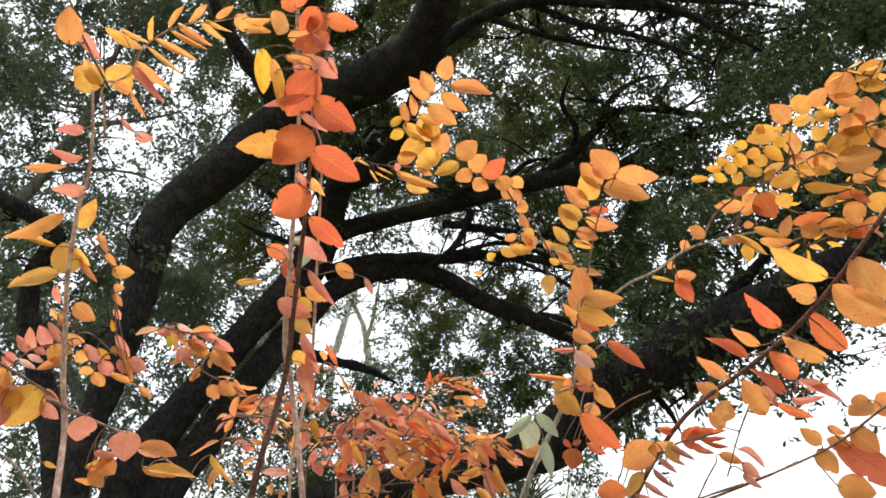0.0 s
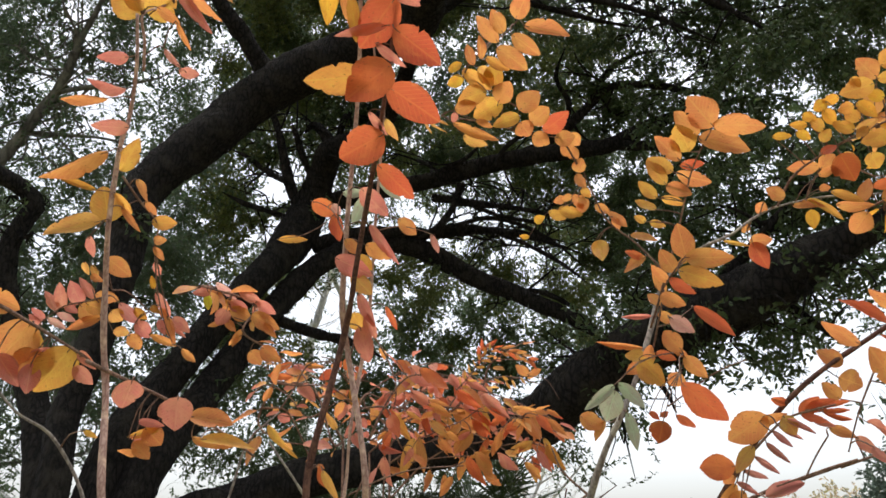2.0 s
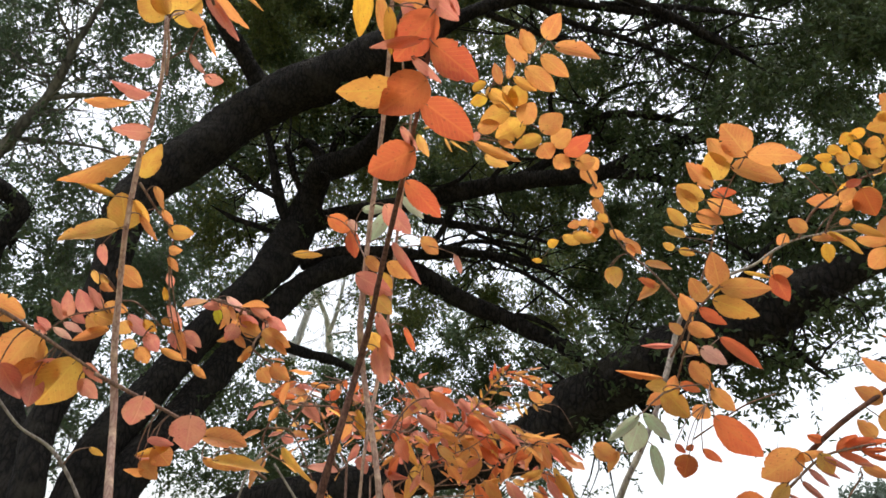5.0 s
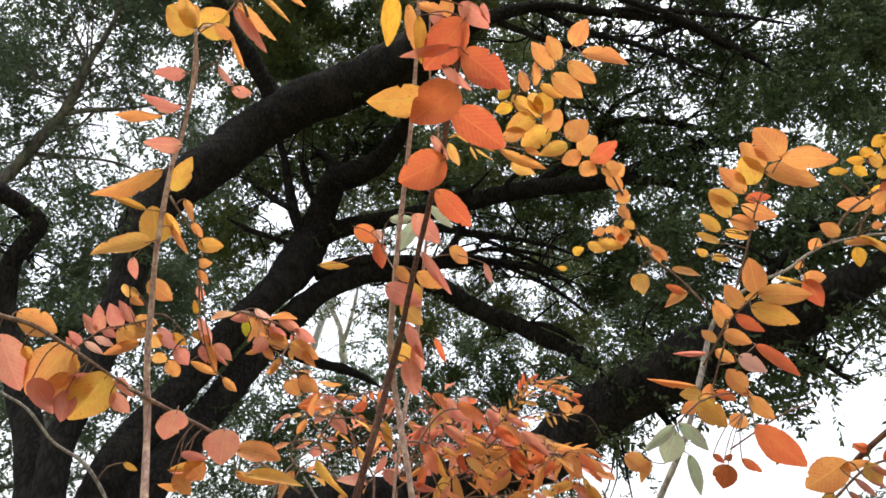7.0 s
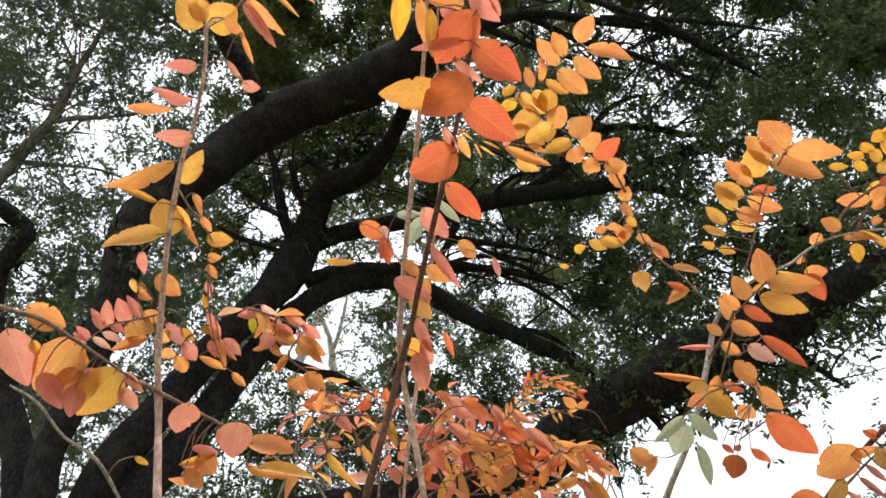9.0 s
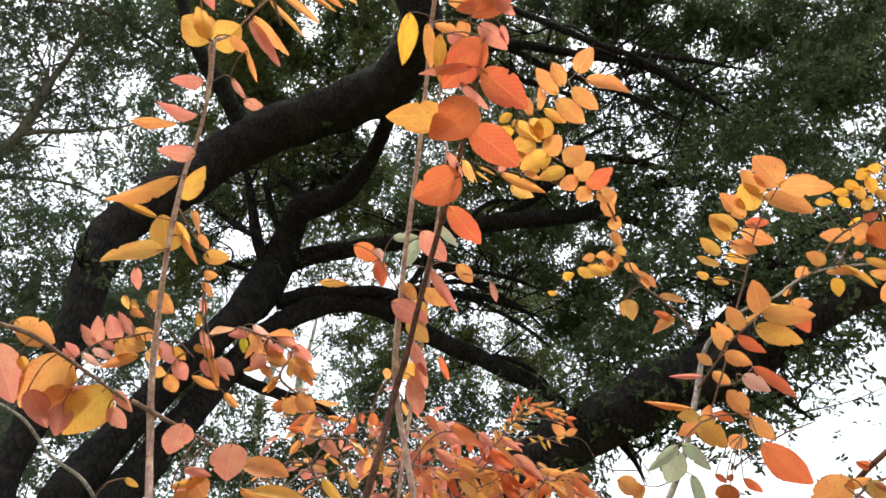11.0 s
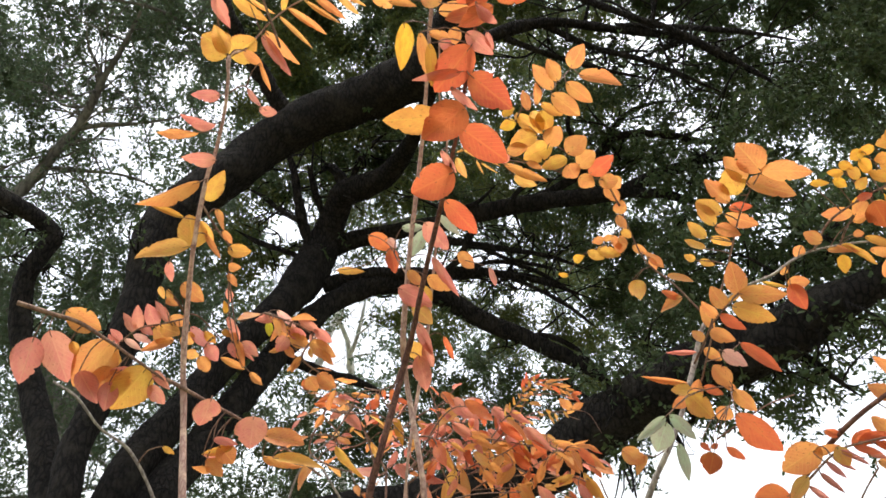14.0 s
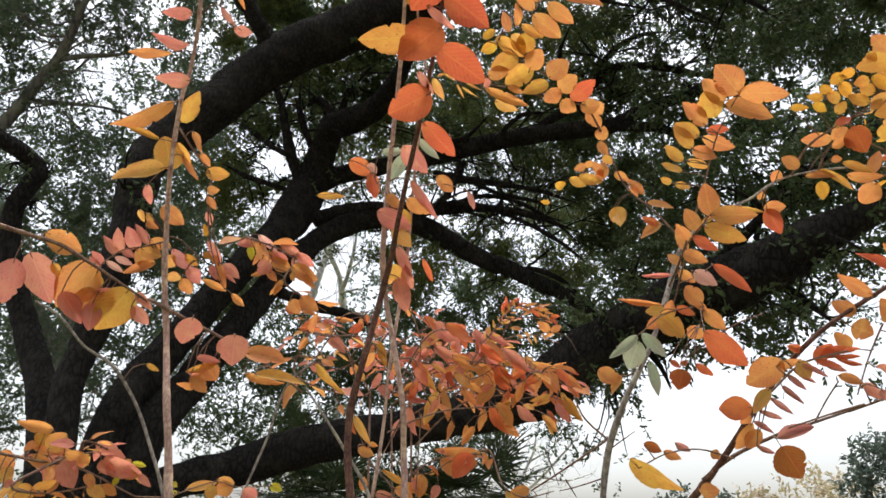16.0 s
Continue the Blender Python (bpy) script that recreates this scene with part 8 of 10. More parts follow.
leaf(plant, "g", (0.132, 0.844, 1.656), (0.139, 0.843, 1.615), 0.014, (0.10, -0.69, -0.72))
leaf(plant, "b", (0.167, 0.834, 1.645), (0.161, 0.841, 1.622), 0.024, (-0.44, -0.85, -0.28))
leaf(plant, "r", (0.154, 0.836, 1.655), (0.161, 0.828, 1.645), 0.007, (-0.44, -0.88, -0.15))
leaf(plant, "r", (0.164, 0.834, 1.650), (0.176, 0.837, 1.655), 0.007, (-0.33, -0.90, -0.27))
leaf(plant, "r", (0.179, 0.827, 1.650), (0.202, 0.833, 1.636), 0.010, (-0.47, -0.82, -0.31))
leaf(plant, "o", (0.130, 1.064, 1.692), (0.161, 1.049, 1.675), 0.025, (-0.40, -0.91, -0.11))
leaf(plant, "o", (0.162, 1.053, 1.684), (0.146, 1.058, 1.658), 0.016, (-0.57, -0.79, 0.21))
leaf(plant, "o", (0.345, 0.923, 1.898), (0.373, 0.913, 1.897), 0.020, (0.00, -0.85, -0.52))
leaf(plant, "r", (0.349, 0.922, 1.897), (0.364, 0.924, 1.860), 0.024, (-0.67, -0.72, -0.21))
leaf(plant, "y", (0.317, 0.936, 1.905), (0.342, 0.917, 1.889), 0.006, (-0.53, -0.74, -0.41))
leaf(plant, "o", (0.342, 0.919, 1.910), (0.336, 0.909, 1.919), 0.013, (-0.07, -0.92, -0.38))
leaf(plant, "Y", (0.358, 0.838, 2.009), (0.382, 0.834, 2.008), 0.011, (0.11, -0.88, -0.46))
leaf(plant, "Y", (0.387, 0.831, 2.013), (0.406, 0.833, 2.003), 0.014, (0.19, -0.78, -0.60))
leaf(plant, "Y", (0.396, 0.819, 2.015), (0.375, 0.822, 2.017), 0.012, (-0.64, -0.72, -0.27))
leaf(plant, "Y", (0.387, 0.811, 2.025), (0.398, 0.802, 2.012), 0.013, (-0.49, -0.71, -0.51))
leaf(plant, "y", (0.412, 0.812, 2.005), (0.393, 0.806, 2.013), 0.017, (0.11, -0.89, -0.45))
leaf(plant, "y", (0.410, 0.821, 1.991), (0.415, 0.804, 2.000), 0.015, (-0.41, -0.86, -0.30))
leaf(plant, "Y", (0.404, 0.794, 2.021), (0.425, 0.805, 2.006), 0.017, (-0.10, -0.86, -0.50))
leaf(plant, "y", (0.435, 0.790, 1.989), (0.412, 0.795, 2.003), 0.016, (-0.00, -0.63, -0.78))
leaf(plant, "Y", (0.407, 0.786, 2.027), (0.397, 0.803, 2.026), 0.017, (-0.47, -0.82, -0.33))
leaf(plant, "Y", (0.419, 0.780, 2.030), (0.402, 0.788, 2.027), 0.016, (0.12, -0.56, -0.82))
leaf(plant, "y", (0.446, 0.751, 2.029), (0.411, 0.765, 2.024), 0.026, (-0.36, -0.81, -0.47))
leaf(plant, "y", (0.422, 0.755, 2.041), (0.430, 0.755, 2.027), 0.012, (-0.64, -0.60, -0.48))
leaf(plant, "Y", (0.481, 0.831, 2.081), (0.493, 0.817, 2.083), 0.014, (-0.11, -0.77, -0.63))
leaf(plant, "y", (0.429, 0.772, 2.012), (0.412, 0.780, 2.010), 0.017, (-0.68, -0.47, -0.56))
leaf(plant, "y", (0.442, 0.786, 2.001), (0.428, 0.790, 2.016), 0.017, (-0.64, -0.59, -0.49))
leaf(plant, "Y", (0.436, 0.777, 2.020), (0.462, 0.779, 2.003), 0.019, (0.22, -0.87, -0.45))
leaf(plant, "Y", (0.457, 0.756, 2.013), (0.442, 0.765, 2.026), 0.016, (-0.05, -0.60, -0.80))
leaf(plant, "o", (0.531, 0.869, 2.069), (0.519, 0.852, 2.102), 0.026, (-0.53, -0.70, -0.48))
leaf(plant, "l", (0.438, 0.794, 1.991), (0.461, 0.781, 2.000), 0.013, (-0.31, -0.78, -0.54))
leaf(plant, "y", (0.480, 0.789, 1.985), (0.447, 0.804, 1.980), 0.023, (-0.35, -0.86, -0.38))
leaf(plant, "o", (0.535, 0.884, 2.041), (0.547, 0.851, 2.064), 0.042, (-0.28, -0.77, -0.57))
leaf(plant, "o", (0.574, 0.858, 2.038), (0.552, 0.842, 2.068), 0.035, (-0.51, -0.71, -0.49))
leaf(plant, "y", (0.552, 0.848, 2.075), (0.568, 0.857, 2.065), 0.014, (-0.50, -0.62, -0.60))
leaf(plant, "y", (0.537, 0.849, 2.033), (0.556, 0.839, 2.020), 0.013, (-0.61, -0.73, -0.33))
leaf(plant, "y", (0.529, 0.865, 2.015), (0.575, 0.837, 1.997), 0.021, (0.06, -0.50, -0.86))
leaf(plant, "k", (0.553, 0.830, 2.054), (0.607, 0.789, 2.059), 0.035, (-0.54, -0.66, -0.52))
leaf(plant, "o", (0.564, 0.836, 2.032), (0.607, 0.798, 2.027), 0.039, (-0.60, -0.72, -0.36))
leaf(plant, "o", (0.585, 0.842, 2.008), (0.615, 0.825, 2.018), 0.022, (-0.47, -0.74, -0.49))
leaf(plant, "o", (0.603, 0.801, 2.046), (0.625, 0.793, 2.057), 0.031, (-0.59, -0.61, -0.53))
leaf(plant, "o", (0.568, 0.811, 2.067), (0.592, 0.788, 2.080), 0.035, (-0.14, -0.79, -0.60))
leaf(plant, "o", (0.591, 0.796, 2.075), (0.600, 0.781, 2.108), 0.037, (-0.17, -0.58, -0.80))
leaf(plant, "o", (0.579, 0.769, 2.086), (0.541, 0.776, 2.104), 0.018, (-0.60, -0.65, -0.47))
leaf(plant, "o", (0.561, 0.801, 2.094), (0.581, 0.794, 2.098), 0.015, (-0.70, -0.50, -0.51))
leaf(plant, "o", (0.551, 0.777, 2.101), (0.559, 0.749, 2.124), 0.042, (-0.48, -0.87, -0.12))
leaf(plant, "k", (0.580, 0.768, 2.125), (0.613, 0.747, 2.139), 0.031, (-0.13, -0.52, -0.84))
leaf(plant, "y", (0.581, 0.766, 2.117), (0.615, 0.761, 2.105), 0.018, (-0.43, -0.56, -0.71))
leaf(plant, "y", (0.507, 0.808, 2.102), (0.526, 0.790, 2.113), 0.031, (-0.46, -0.69, -0.56))
leaf(plant, "o", (0.539, 0.815, 2.117), (0.549, 0.788, 2.127), 0.025, (-0.52, -0.74, -0.43))
leaf(plant, "y", (0.538, 0.815, 2.096), (0.565, 0.803, 2.098), 0.019, (-0.14, -0.70, -0.70))
leaf(plant, "y", (0.512, 0.826, 2.096), (0.541, 0.820, 2.099), 0.017, (0.29, -0.70, -0.65))
leaf(plant, "o", (0.502, 0.814, 2.087), (0.477, 0.807, 2.113), 0.027, (-0.43, -0.79, -0.45))
leaf(plant, "y", (0.559, 0.842, 2.077), (0.545, 0.832, 2.094), 0.021, (-0.42, -0.87, -0.24))
leaf(plant, "o", (0.460, 0.910, 2.010), (0.426, 0.934, 2.018), 0.023, (-0.18, -0.68, -0.71))
leaf(plant, "o", (0.459, 0.909, 2.004), (0.477, 0.896, 2.021), 0.027, (-0.32, -0.73, -0.60))
leaf(plant, "o", (0.447, 0.899, 1.988), (0.473, 0.887, 1.997), 0.015, (0.04, -0.70, -0.71))
leaf(plant, "b", (0.469, 0.876, 2.009), (0.491, 0.891, 1.975), 0.036, (-0.53, -0.70, -0.47))
leaf(plant, "r", (0.408, 0.825, 1.976), (0.428, 0.819, 1.986), 0.013, (-0.63, -0.77, -0.09))
leaf(plant, "y", (0.461, 0.809, 1.970), (0.476, 0.824, 1.955), 0.022, (-0.61, -0.71, -0.34))
leaf(plant, "y", (0.548, 0.870, 1.986), (0.574, 0.862, 1.996), 0.014, (-0.43, -0.66, -0.61))
leaf(plant, "r", (0.565, 0.857, 1.991), (0.591, 0.832, 1.987), 0.013, (-0.14, -0.99, -0.01))
leaf(plant, "r", (0.574, 0.839, 1.985), (0.599, 0.840, 1.972), 0.012, (-0.21, -0.97, -0.11))
leaf(plant, "o", (0.568, 0.858, 1.959), (0.597, 0.848, 1.970), 0.034, (-0.52, -0.61, -0.59))
leaf(plant, "y", (0.615, 0.854, 1.995), (0.632, 0.860, 1.967), 0.030, (-0.48, -0.73, -0.49))
leaf(plant, "r", (0.518, 0.900, 1.973), (0.566, 0.883, 1.978), 0.019, (-0.50, -0.60, -0.62))
leaf(plant, "o", (0.507, 0.908, 1.953), (0.516, 0.899, 1.987), 0.019, (-0.76, -0.62, -0.20))
leaf(plant, "o", (0.552, 0.892, 1.965), (0.605, 0.877, 1.948), 0.029, (-0.45, -0.84, -0.31))
leaf(plant, "y", (0.558, 0.891, 1.959), (0.594, 0.867, 1.952), 0.017, (-0.50, -0.86, -0.11))
leaf(plant, "o", (0.527, 0.899, 1.953), (0.547, 0.879, 1.958), 0.023, (-0.55, -0.74, -0.39))
leaf(plant, "r", (0.582, 0.883, 1.945), (0.612, 0.872, 1.954), 0.027, (-0.66, -0.72, -0.21))
leaf(plant, "o", (0.592, 0.853, 1.938), (0.605, 0.841, 1.951), 0.021, (-0.25, -0.73, -0.64))
leaf(plant, "o", (0.380, 0.877, 1.940), (0.362, 0.887, 1.960), 0.019, (-0.59, -0.69, -0.43))
leaf(plant, "o", (0.457, 0.920, 1.979), (0.471, 0.915, 1.979), 0.012, (-0.08, -0.86, -0.51))
leaf(plant, "y", (0.466, 0.910, 1.970), (0.500, 0.896, 1.947), 0.013, (0.14, -0.84, -0.52))
leaf(plant, "y", (0.450, 0.787, 1.993), (0.436, 0.794, 1.980), 0.012, (-0.70, -0.60, -0.39))
leaf(plant, "o", (0.613, 0.819, 2.012), (0.632, 0.823, 1.988), 0.029, (-0.68, -0.70, -0.22))
leaf(plant, "o", (0.609, 0.780, 2.078), (0.627, 0.764, 2.085), 0.027, (-0.44, -0.61, -0.66))
leaf(plant, "o", (0.357, 0.887, 1.940), (0.361, 0.916, 1.936), 0.016, (-0.57, -0.12, -0.81))
leaf(plant, "Y", (0.509, 1.030, 2.004), (0.511, 1.037, 1.974), 0.020, (-0.53, -0.82, -0.21))
leaf(plant, "o", (0.432, 0.949, 1.967), (0.467, 0.929, 1.955), 0.016, (-0.40, -0.89, 0.23))
leaf(plant, "y", (0.446, 0.936, 1.970), (0.487, 0.924, 1.937), 0.013, (-0.19, -0.97, 0.13))
leaf(plant, "o", (0.477, 0.922, 1.956), (0.510, 0.896, 1.939), 0.020, (-0.54, -0.17, -0.82))
leaf(plant, "o", (0.509, 0.907, 1.938), (0.516, 0.960, 1.929), 0.031, (-0.68, -0.08, -0.73))
stem(plant, twig_bark, [(0.519, 0.858, 2.041, 0.0018), (0.552, 0.837, 2.052, 0.0017), (0.584, 0.835, 2.025, 0.0014), (0.624, 0.825, 1.996, 0.0013), (0.663, 0.805, 1.976, 0.0011)])
stem(plant, twig_bark, [(0.584, 0.835, 2.025, 0.0018), (0.576, 0.813, 2.066, 0.0016), (0.581, 0.787, 2.096, 0.0013), (0.606, 0.735, 2.139, 0.0011)])
stem(plant, twig_bark, [(0.510, 0.916, 1.945, 0.0018), (0.549, 0.892, 1.957, 0.0016), (0.586, 0.873, 1.957, 0.0013), (0.642, 0.830, 1.958, 0.0011)])
sprig(plant, [(0.541, 0.914, 1.944), (0.576, 0.888, 1.952), (0.598, 0.820, 1.934), (0.655, 0.816, 1.948)], 13, 0.026, "YyYl", False)
sprig(plant, [(0.509, 0.853, 2.041), (0.571, 0.885, 2.030), (0.602, 0.835, 2.004), (0.669, 0.828, 2.027)], 15, 0.024, "YyYl", False)
sprig(plant, [(0.559, 0.822, 2.111), (0.589, 0.819, 2.079), (0.601, 0.756, 2.051), (0.657, 0.761, 2.073)], 13, 0.025, "YyYl", False)
sprig(plant, [(0.545, 0.742, 2.121), (0.613, 0.775, 2.141), (0.653, 0.745, 2.144)], 12, 0.024, "YyYl", False)
sprig(plant, [(0.497, 0.918, 2.046), (0.542, 0.924, 2.004), (0.575, 0.882, 1.994)], 10, 0.023, "YyYl", False)
leaf(plant, "o", (0.631, 0.755, 2.087), (0.631, 0.770, 2.130), 0.032, (-0.71, -0.69, 0.13))
leaf(plant, "o", (0.641, 0.812, 1.989), (0.633, 0.824, 2.025), 0.029, (-0.68, -0.73, -0.07))
rooted(plant, pale_bark, 0.09, 1.06)

plant = shrub("young_shrub", "leaning dark shrub stem with orange oval leaves")
stem(plant, dark_bark, [(0.392, 0.455, 1.803, 0.0015), (0.376, 0.494, 1.779, 0.0019), (0.366, 0.528, 1.760, 0.0021), (0.354, 0.571, 1.736, 0.0024), (0.332, 0.616, 1.710, 0.0024), (0.313, 0.671, 1.694, 0.0023), (0.262, 0.700, 1.660, 0.0024), (0.241, 0.747, 1.631, 0.0027), (0.222, 0.794, 1.592, 0.0030), (0.208, 0.839, 1.554, 0.0035), (0.188, 0.878, 1.517, 0.0040), (0.156, 0.932, 1.467, 0.0041)], True)
leaf(plant, "y", (0.347, 0.560, 1.741), (0.301, 0.562, 1.767), 0.025, (-0.49, -0.29, -0.82))
leaf(plant, "o", (0.375, 0.539, 1.710), (0.360, 0.540, 1.753), 0.030, (-0.54, -0.80, -0.25))
leaf(plant, "o", (0.377, 0.542, 1.695), (0.343, 0.550, 1.730), 0.031, (-0.67, -0.48, -0.57))
leaf(plant, "o", (0.349, 0.588, 1.733), (0.322, 0.580, 1.739), 0.019, (0.10, -0.81, -0.58))
leaf(plant, "r", (0.320, 0.608, 1.712), (0.288, 0.599, 1.740), 0.022, (-0.59, -0.29, -0.76))
leaf(plant, "r", (0.367, 0.594, 1.687), (0.339, 0.593, 1.722), 0.026, (-0.74, -0.34, -0.58))
leaf(plant, "o", (0.358, 0.611, 1.683), (0.325, 0.616, 1.708), 0.022, (-0.62, -0.35, -0.70))
leaf(plant, "o", (0.308, 0.627, 1.702), (0.282, 0.623, 1.717), 0.014, (-0.46, -0.35, -0.82))
leaf(plant, "r", (0.296, 0.632, 1.691), (0.262, 0.631, 1.713), 0.015, (0.09, -0.97, 0.23))
leaf(plant, "o", (0.288, 0.660, 1.680), (0.262, 0.668, 1.703), 0.016, (-0.72, -0.40, -0.57))
leaf(plant, "r", (0.344, 0.645, 1.675), (0.320, 0.638, 1.700), 0.019, (-0.18, -0.91, -0.36))
leaf(plant, "o", (0.285, 0.687, 1.669), (0.267, 0.693, 1.684), 0.016, (-0.51, -0.86, -0.09))
leaf(plant, "r", (0.339, 0.661, 1.665), (0.312, 0.658, 1.691), 0.016, (0.12, -0.98, 0.19))
leaf(plant, "o", (0.324, 0.680, 1.649), (0.308, 0.679, 1.684), 0.023, (-0.43, -0.89, -0.12))
leaf(plant, "o", (0.304, 0.733, 1.648), (0.290, 0.734, 1.664), 0.015, (-0.37, -0.91, -0.16))
leaf(plant, "o", (0.400, 0.562, 1.672), (0.397, 0.580, 1.698), 0.022, (-0.74, -0.56, 0.37))
stem(plant, twig_bark, [(0.187, 0.865, 1.526, 0.0025), (0.213, 0.848, 1.548, 0.0023), (0.239, 0.840, 1.562, 0.0021), (0.270, 0.823, 1.576, 0.0019), (0.295, 0.808, 1.584, 0.0016), (0.324, 0.790, 1.594, 0.0014)])
stem(plant, twig_bark, [(0.311, 0.770, 1.590, 0.0014), (0.342, 0.750, 1.601, 0.0011), (0.371, 0.731, 1.614, 0.0009)])
stem(plant, twig_bark, [(0.278, 0.779, 1.579, 0.0010), (0.289, 0.768, 1.601, 0.0009), (0.299, 0.758, 1.618, 0.0007)])
stem(plant, twig_bark, [(0.217, 0.744, 1.602, 0.0013), (0.240, 0.724, 1.626, 0.0011), (0.262, 0.709, 1.633, 0.0010), (0.278, 0.699, 1.636, 0.0008)])
stem(plant, twig_bark, [(0.209, 0.825, 1.546, 0.0010), (0.178, 0.842, 1.557, 0.0009), (0.145, 0.856, 1.553, 0.0008), (0.117, 0.870, 1.538, 0.0007)])
leaf(plant, "o", (0.228, 0.729, 1.632), (0.198, 0.751, 1.610), 0.030, (-0.19, -0.94, -0.28))
leaf(plant, "o", (0.222, 0.733, 1.627), (0.248, 0.730, 1.634), 0.011, (-0.20, -0.80, -0.56))
leaf(plant, "l", (0.240, 0.722, 1.630), (0.246, 0.718, 1.612), 0.016, (-0.56, -0.81, -0.19))
leaf(plant, "r", (0.201, 0.752, 1.589), (0.175, 0.772, 1.590), 0.025, (-0.67, -0.69, -0.27))
leaf(plant, "l", (0.216, 0.741, 1.606), (0.200, 0.750, 1.582), 0.014, (-0.40, -0.90, 0.18))
leaf(plant, "o", (0.200, 0.755, 1.574), (0.190, 0.777, 1.547), 0.013, (-0.15, -0.82, -0.55))
leaf(plant, "o", (0.206, 0.753, 1.567), (0.197, 0.769, 1.551), 0.016, (-0.42, -0.82, -0.38))
leaf(plant, "m", (0.231, 0.730, 1.618), (0.246, 0.727, 1.602), 0.006, (-0.50, -0.83, -0.24))
leaf(plant, "m", (0.226, 0.735, 1.607), (0.237, 0.722, 1.589), 0.006, (-0.50, -0.86, -0.09))
leaf(plant, "m", (0.216, 0.743, 1.597), (0.237, 0.741, 1.580), 0.006, (-0.21, -0.91, -0.36))
leaf(plant, "m", (0.206, 0.750, 1.585), (0.231, 0.750, 1.577), 0.006, (0.18, -0.93, -0.32))
leaf(plant, "m", (0.201, 0.754, 1.575), (0.216, 0.746, 1.563), 0.006, (-0.42, -0.91, -0.06))
leaf(plant, "m", (0.242, 0.722, 1.626), (0.259, 0.708, 1.613), 0.006, (-0.42, -0.91, 0.03))
leaf(plant, "m", (0.202, 0.757, 1.552), (0.222, 0.759, 1.543), 0.006, (-0.28, -0.86, -0.43))
leaf(plant, "m", (0.236, 0.727, 1.622), (0.255, 0.723, 1.608), 0.005, (-0.43, -0.82, -0.38))
leaf(plant, "r", (0.251, 0.715, 1.631), (0.270, 0.706, 1.643), 0.016, (-0.13, -0.83, -0.54))
leaf(plant, "r", (0.256, 0.712, 1.633), (0.281, 0.702, 1.641), 0.011, (-0.60, -0.75, -0.26))
leaf(plant, "r", (0.264, 0.707, 1.634), (0.291, 0.697, 1.640), 0.005, (-0.67, -0.74, 0.07))
leaf(plant, "r", (0.266, 0.706, 1.631), (0.292, 0.703, 1.632), 0.005, (-0.65, -0.75, -0.14))
leaf(plant, "r", (0.268, 0.705, 1.630), (0.293, 0.704, 1.624), 0.005, (-0.50, -0.76, -0.42))
leaf(plant, "r", (0.253, 0.715, 1.629), (0.269, 0.699, 1.619), 0.009, (-0.22, -0.96, 0.15))
leaf(plant, "s", (0.262, 0.711, 1.622), (0.281, 0.709, 1.619), 0.006, (-0.27, -0.96, 0.08))
leaf(plant, "r", (0.232, 0.723, 1.646), (0.252, 0.726, 1.642), 0.009, (-0.52, -0.73, -0.45))
leaf(plant, "o", (0.280, 0.690, 1.658), (0.297, 0.684, 1.649), 0.022, (-0.51, -0.80, -0.31))
leaf(plant, "o", (0.200, 0.754, 1.580), (0.194, 0.771, 1.574), 0.009, (-0.52, -0.75, -0.41))
leaf(plant, "m", (0.251, 0.809, 1.566), (0.290, 0.798, 1.581), 0.015, (-0.72, -0.69, -0.01))
leaf(plant, "b", (0.254, 0.809, 1.558), (0.273, 0.811, 1.525), 0.035, (-0.43, -0.90, -0.02))
leaf(plant, "o", (0.306, 0.766, 1.627), (0.324, 0.753, 1.616), 0.011, (-0.52, -0.85, 0.04))
leaf(plant, "s", (0.325, 0.756, 1.617), (0.336, 0.748, 1.599), 0.012, (-0.62, -0.76, -0.20))
leaf(plant, "b", (0.123, 0.864, 1.565), (0.146, 0.868, 1.556), 0.012, (-0.45, -0.89, 0.00))
leaf(plant, "o", (0.143, 0.858, 1.556), (0.162, 0.855, 1.547), 0.011, (-0.12, -0.93, -0.35))
leaf(plant, "m", (0.155, 0.852, 1.565), (0.175, 0.857, 1.555), 0.008, (-0.57, -0.80, -0.19))
leaf(plant, "o", (0.190, 0.840, 1.555), (0.199, 0.838, 1.547), 0.011, (-0.13, -0.97, -0.18))
leaf(plant, "o", (0.176, 0.849, 1.512), (0.193, 0.836, 1.514), 0.018, (0.08, -0.99, -0.15))
leaf(plant, "y", (0.108, 0.871, 1.549), (0.161, 0.861, 1.510), 0.029, (-0.54, -0.58, -0.61))
stem(plant, twig_bark, [(0.473, 0.652, 1.666, 0.0017), (0.443, 0.670, 1.659, 0.0014), (0.403, 0.702, 1.629, 0.0013), (0.363, 0.723, 1.610, 0.0011), (0.316, 0.740, 1.593, 0.0010)])
stem(plant, twig_bark, [(0.324, 0.760, 1.596, 0.0013), (0.292, 0.772, 1.587, 0.0011), (0.253, 0.786, 1.574, 0.0009)])
leaf(plant, "o", (0.430, 0.682, 1.664), (0.404, 0.680, 1.649), 0.022, (-0.06, -0.99, 0.11))
leaf(plant, "o", (0.448, 0.665, 1.666), (0.445, 0.703, 1.657), 0.023, (-0.87, -0.22, -0.44))
leaf(plant, "o", (0.387, 0.710, 1.627), (0.369, 0.709, 1.642), 0.015, (-0.27, -0.91, -0.33))
leaf(plant, "o", (0.410, 0.701, 1.622), (0.393, 0.710, 1.632), 0.016, (-0.58, -0.81, -0.10))
leaf(plant, "o", (0.412, 0.696, 1.640), (0.430, 0.689, 1.615), 0.022, (-0.55, -0.83, -0.08))
leaf(plant, "o", (0.384, 0.713, 1.623), (0.395, 0.707, 1.599), 0.019, (-0.53, -0.85, -0.00))
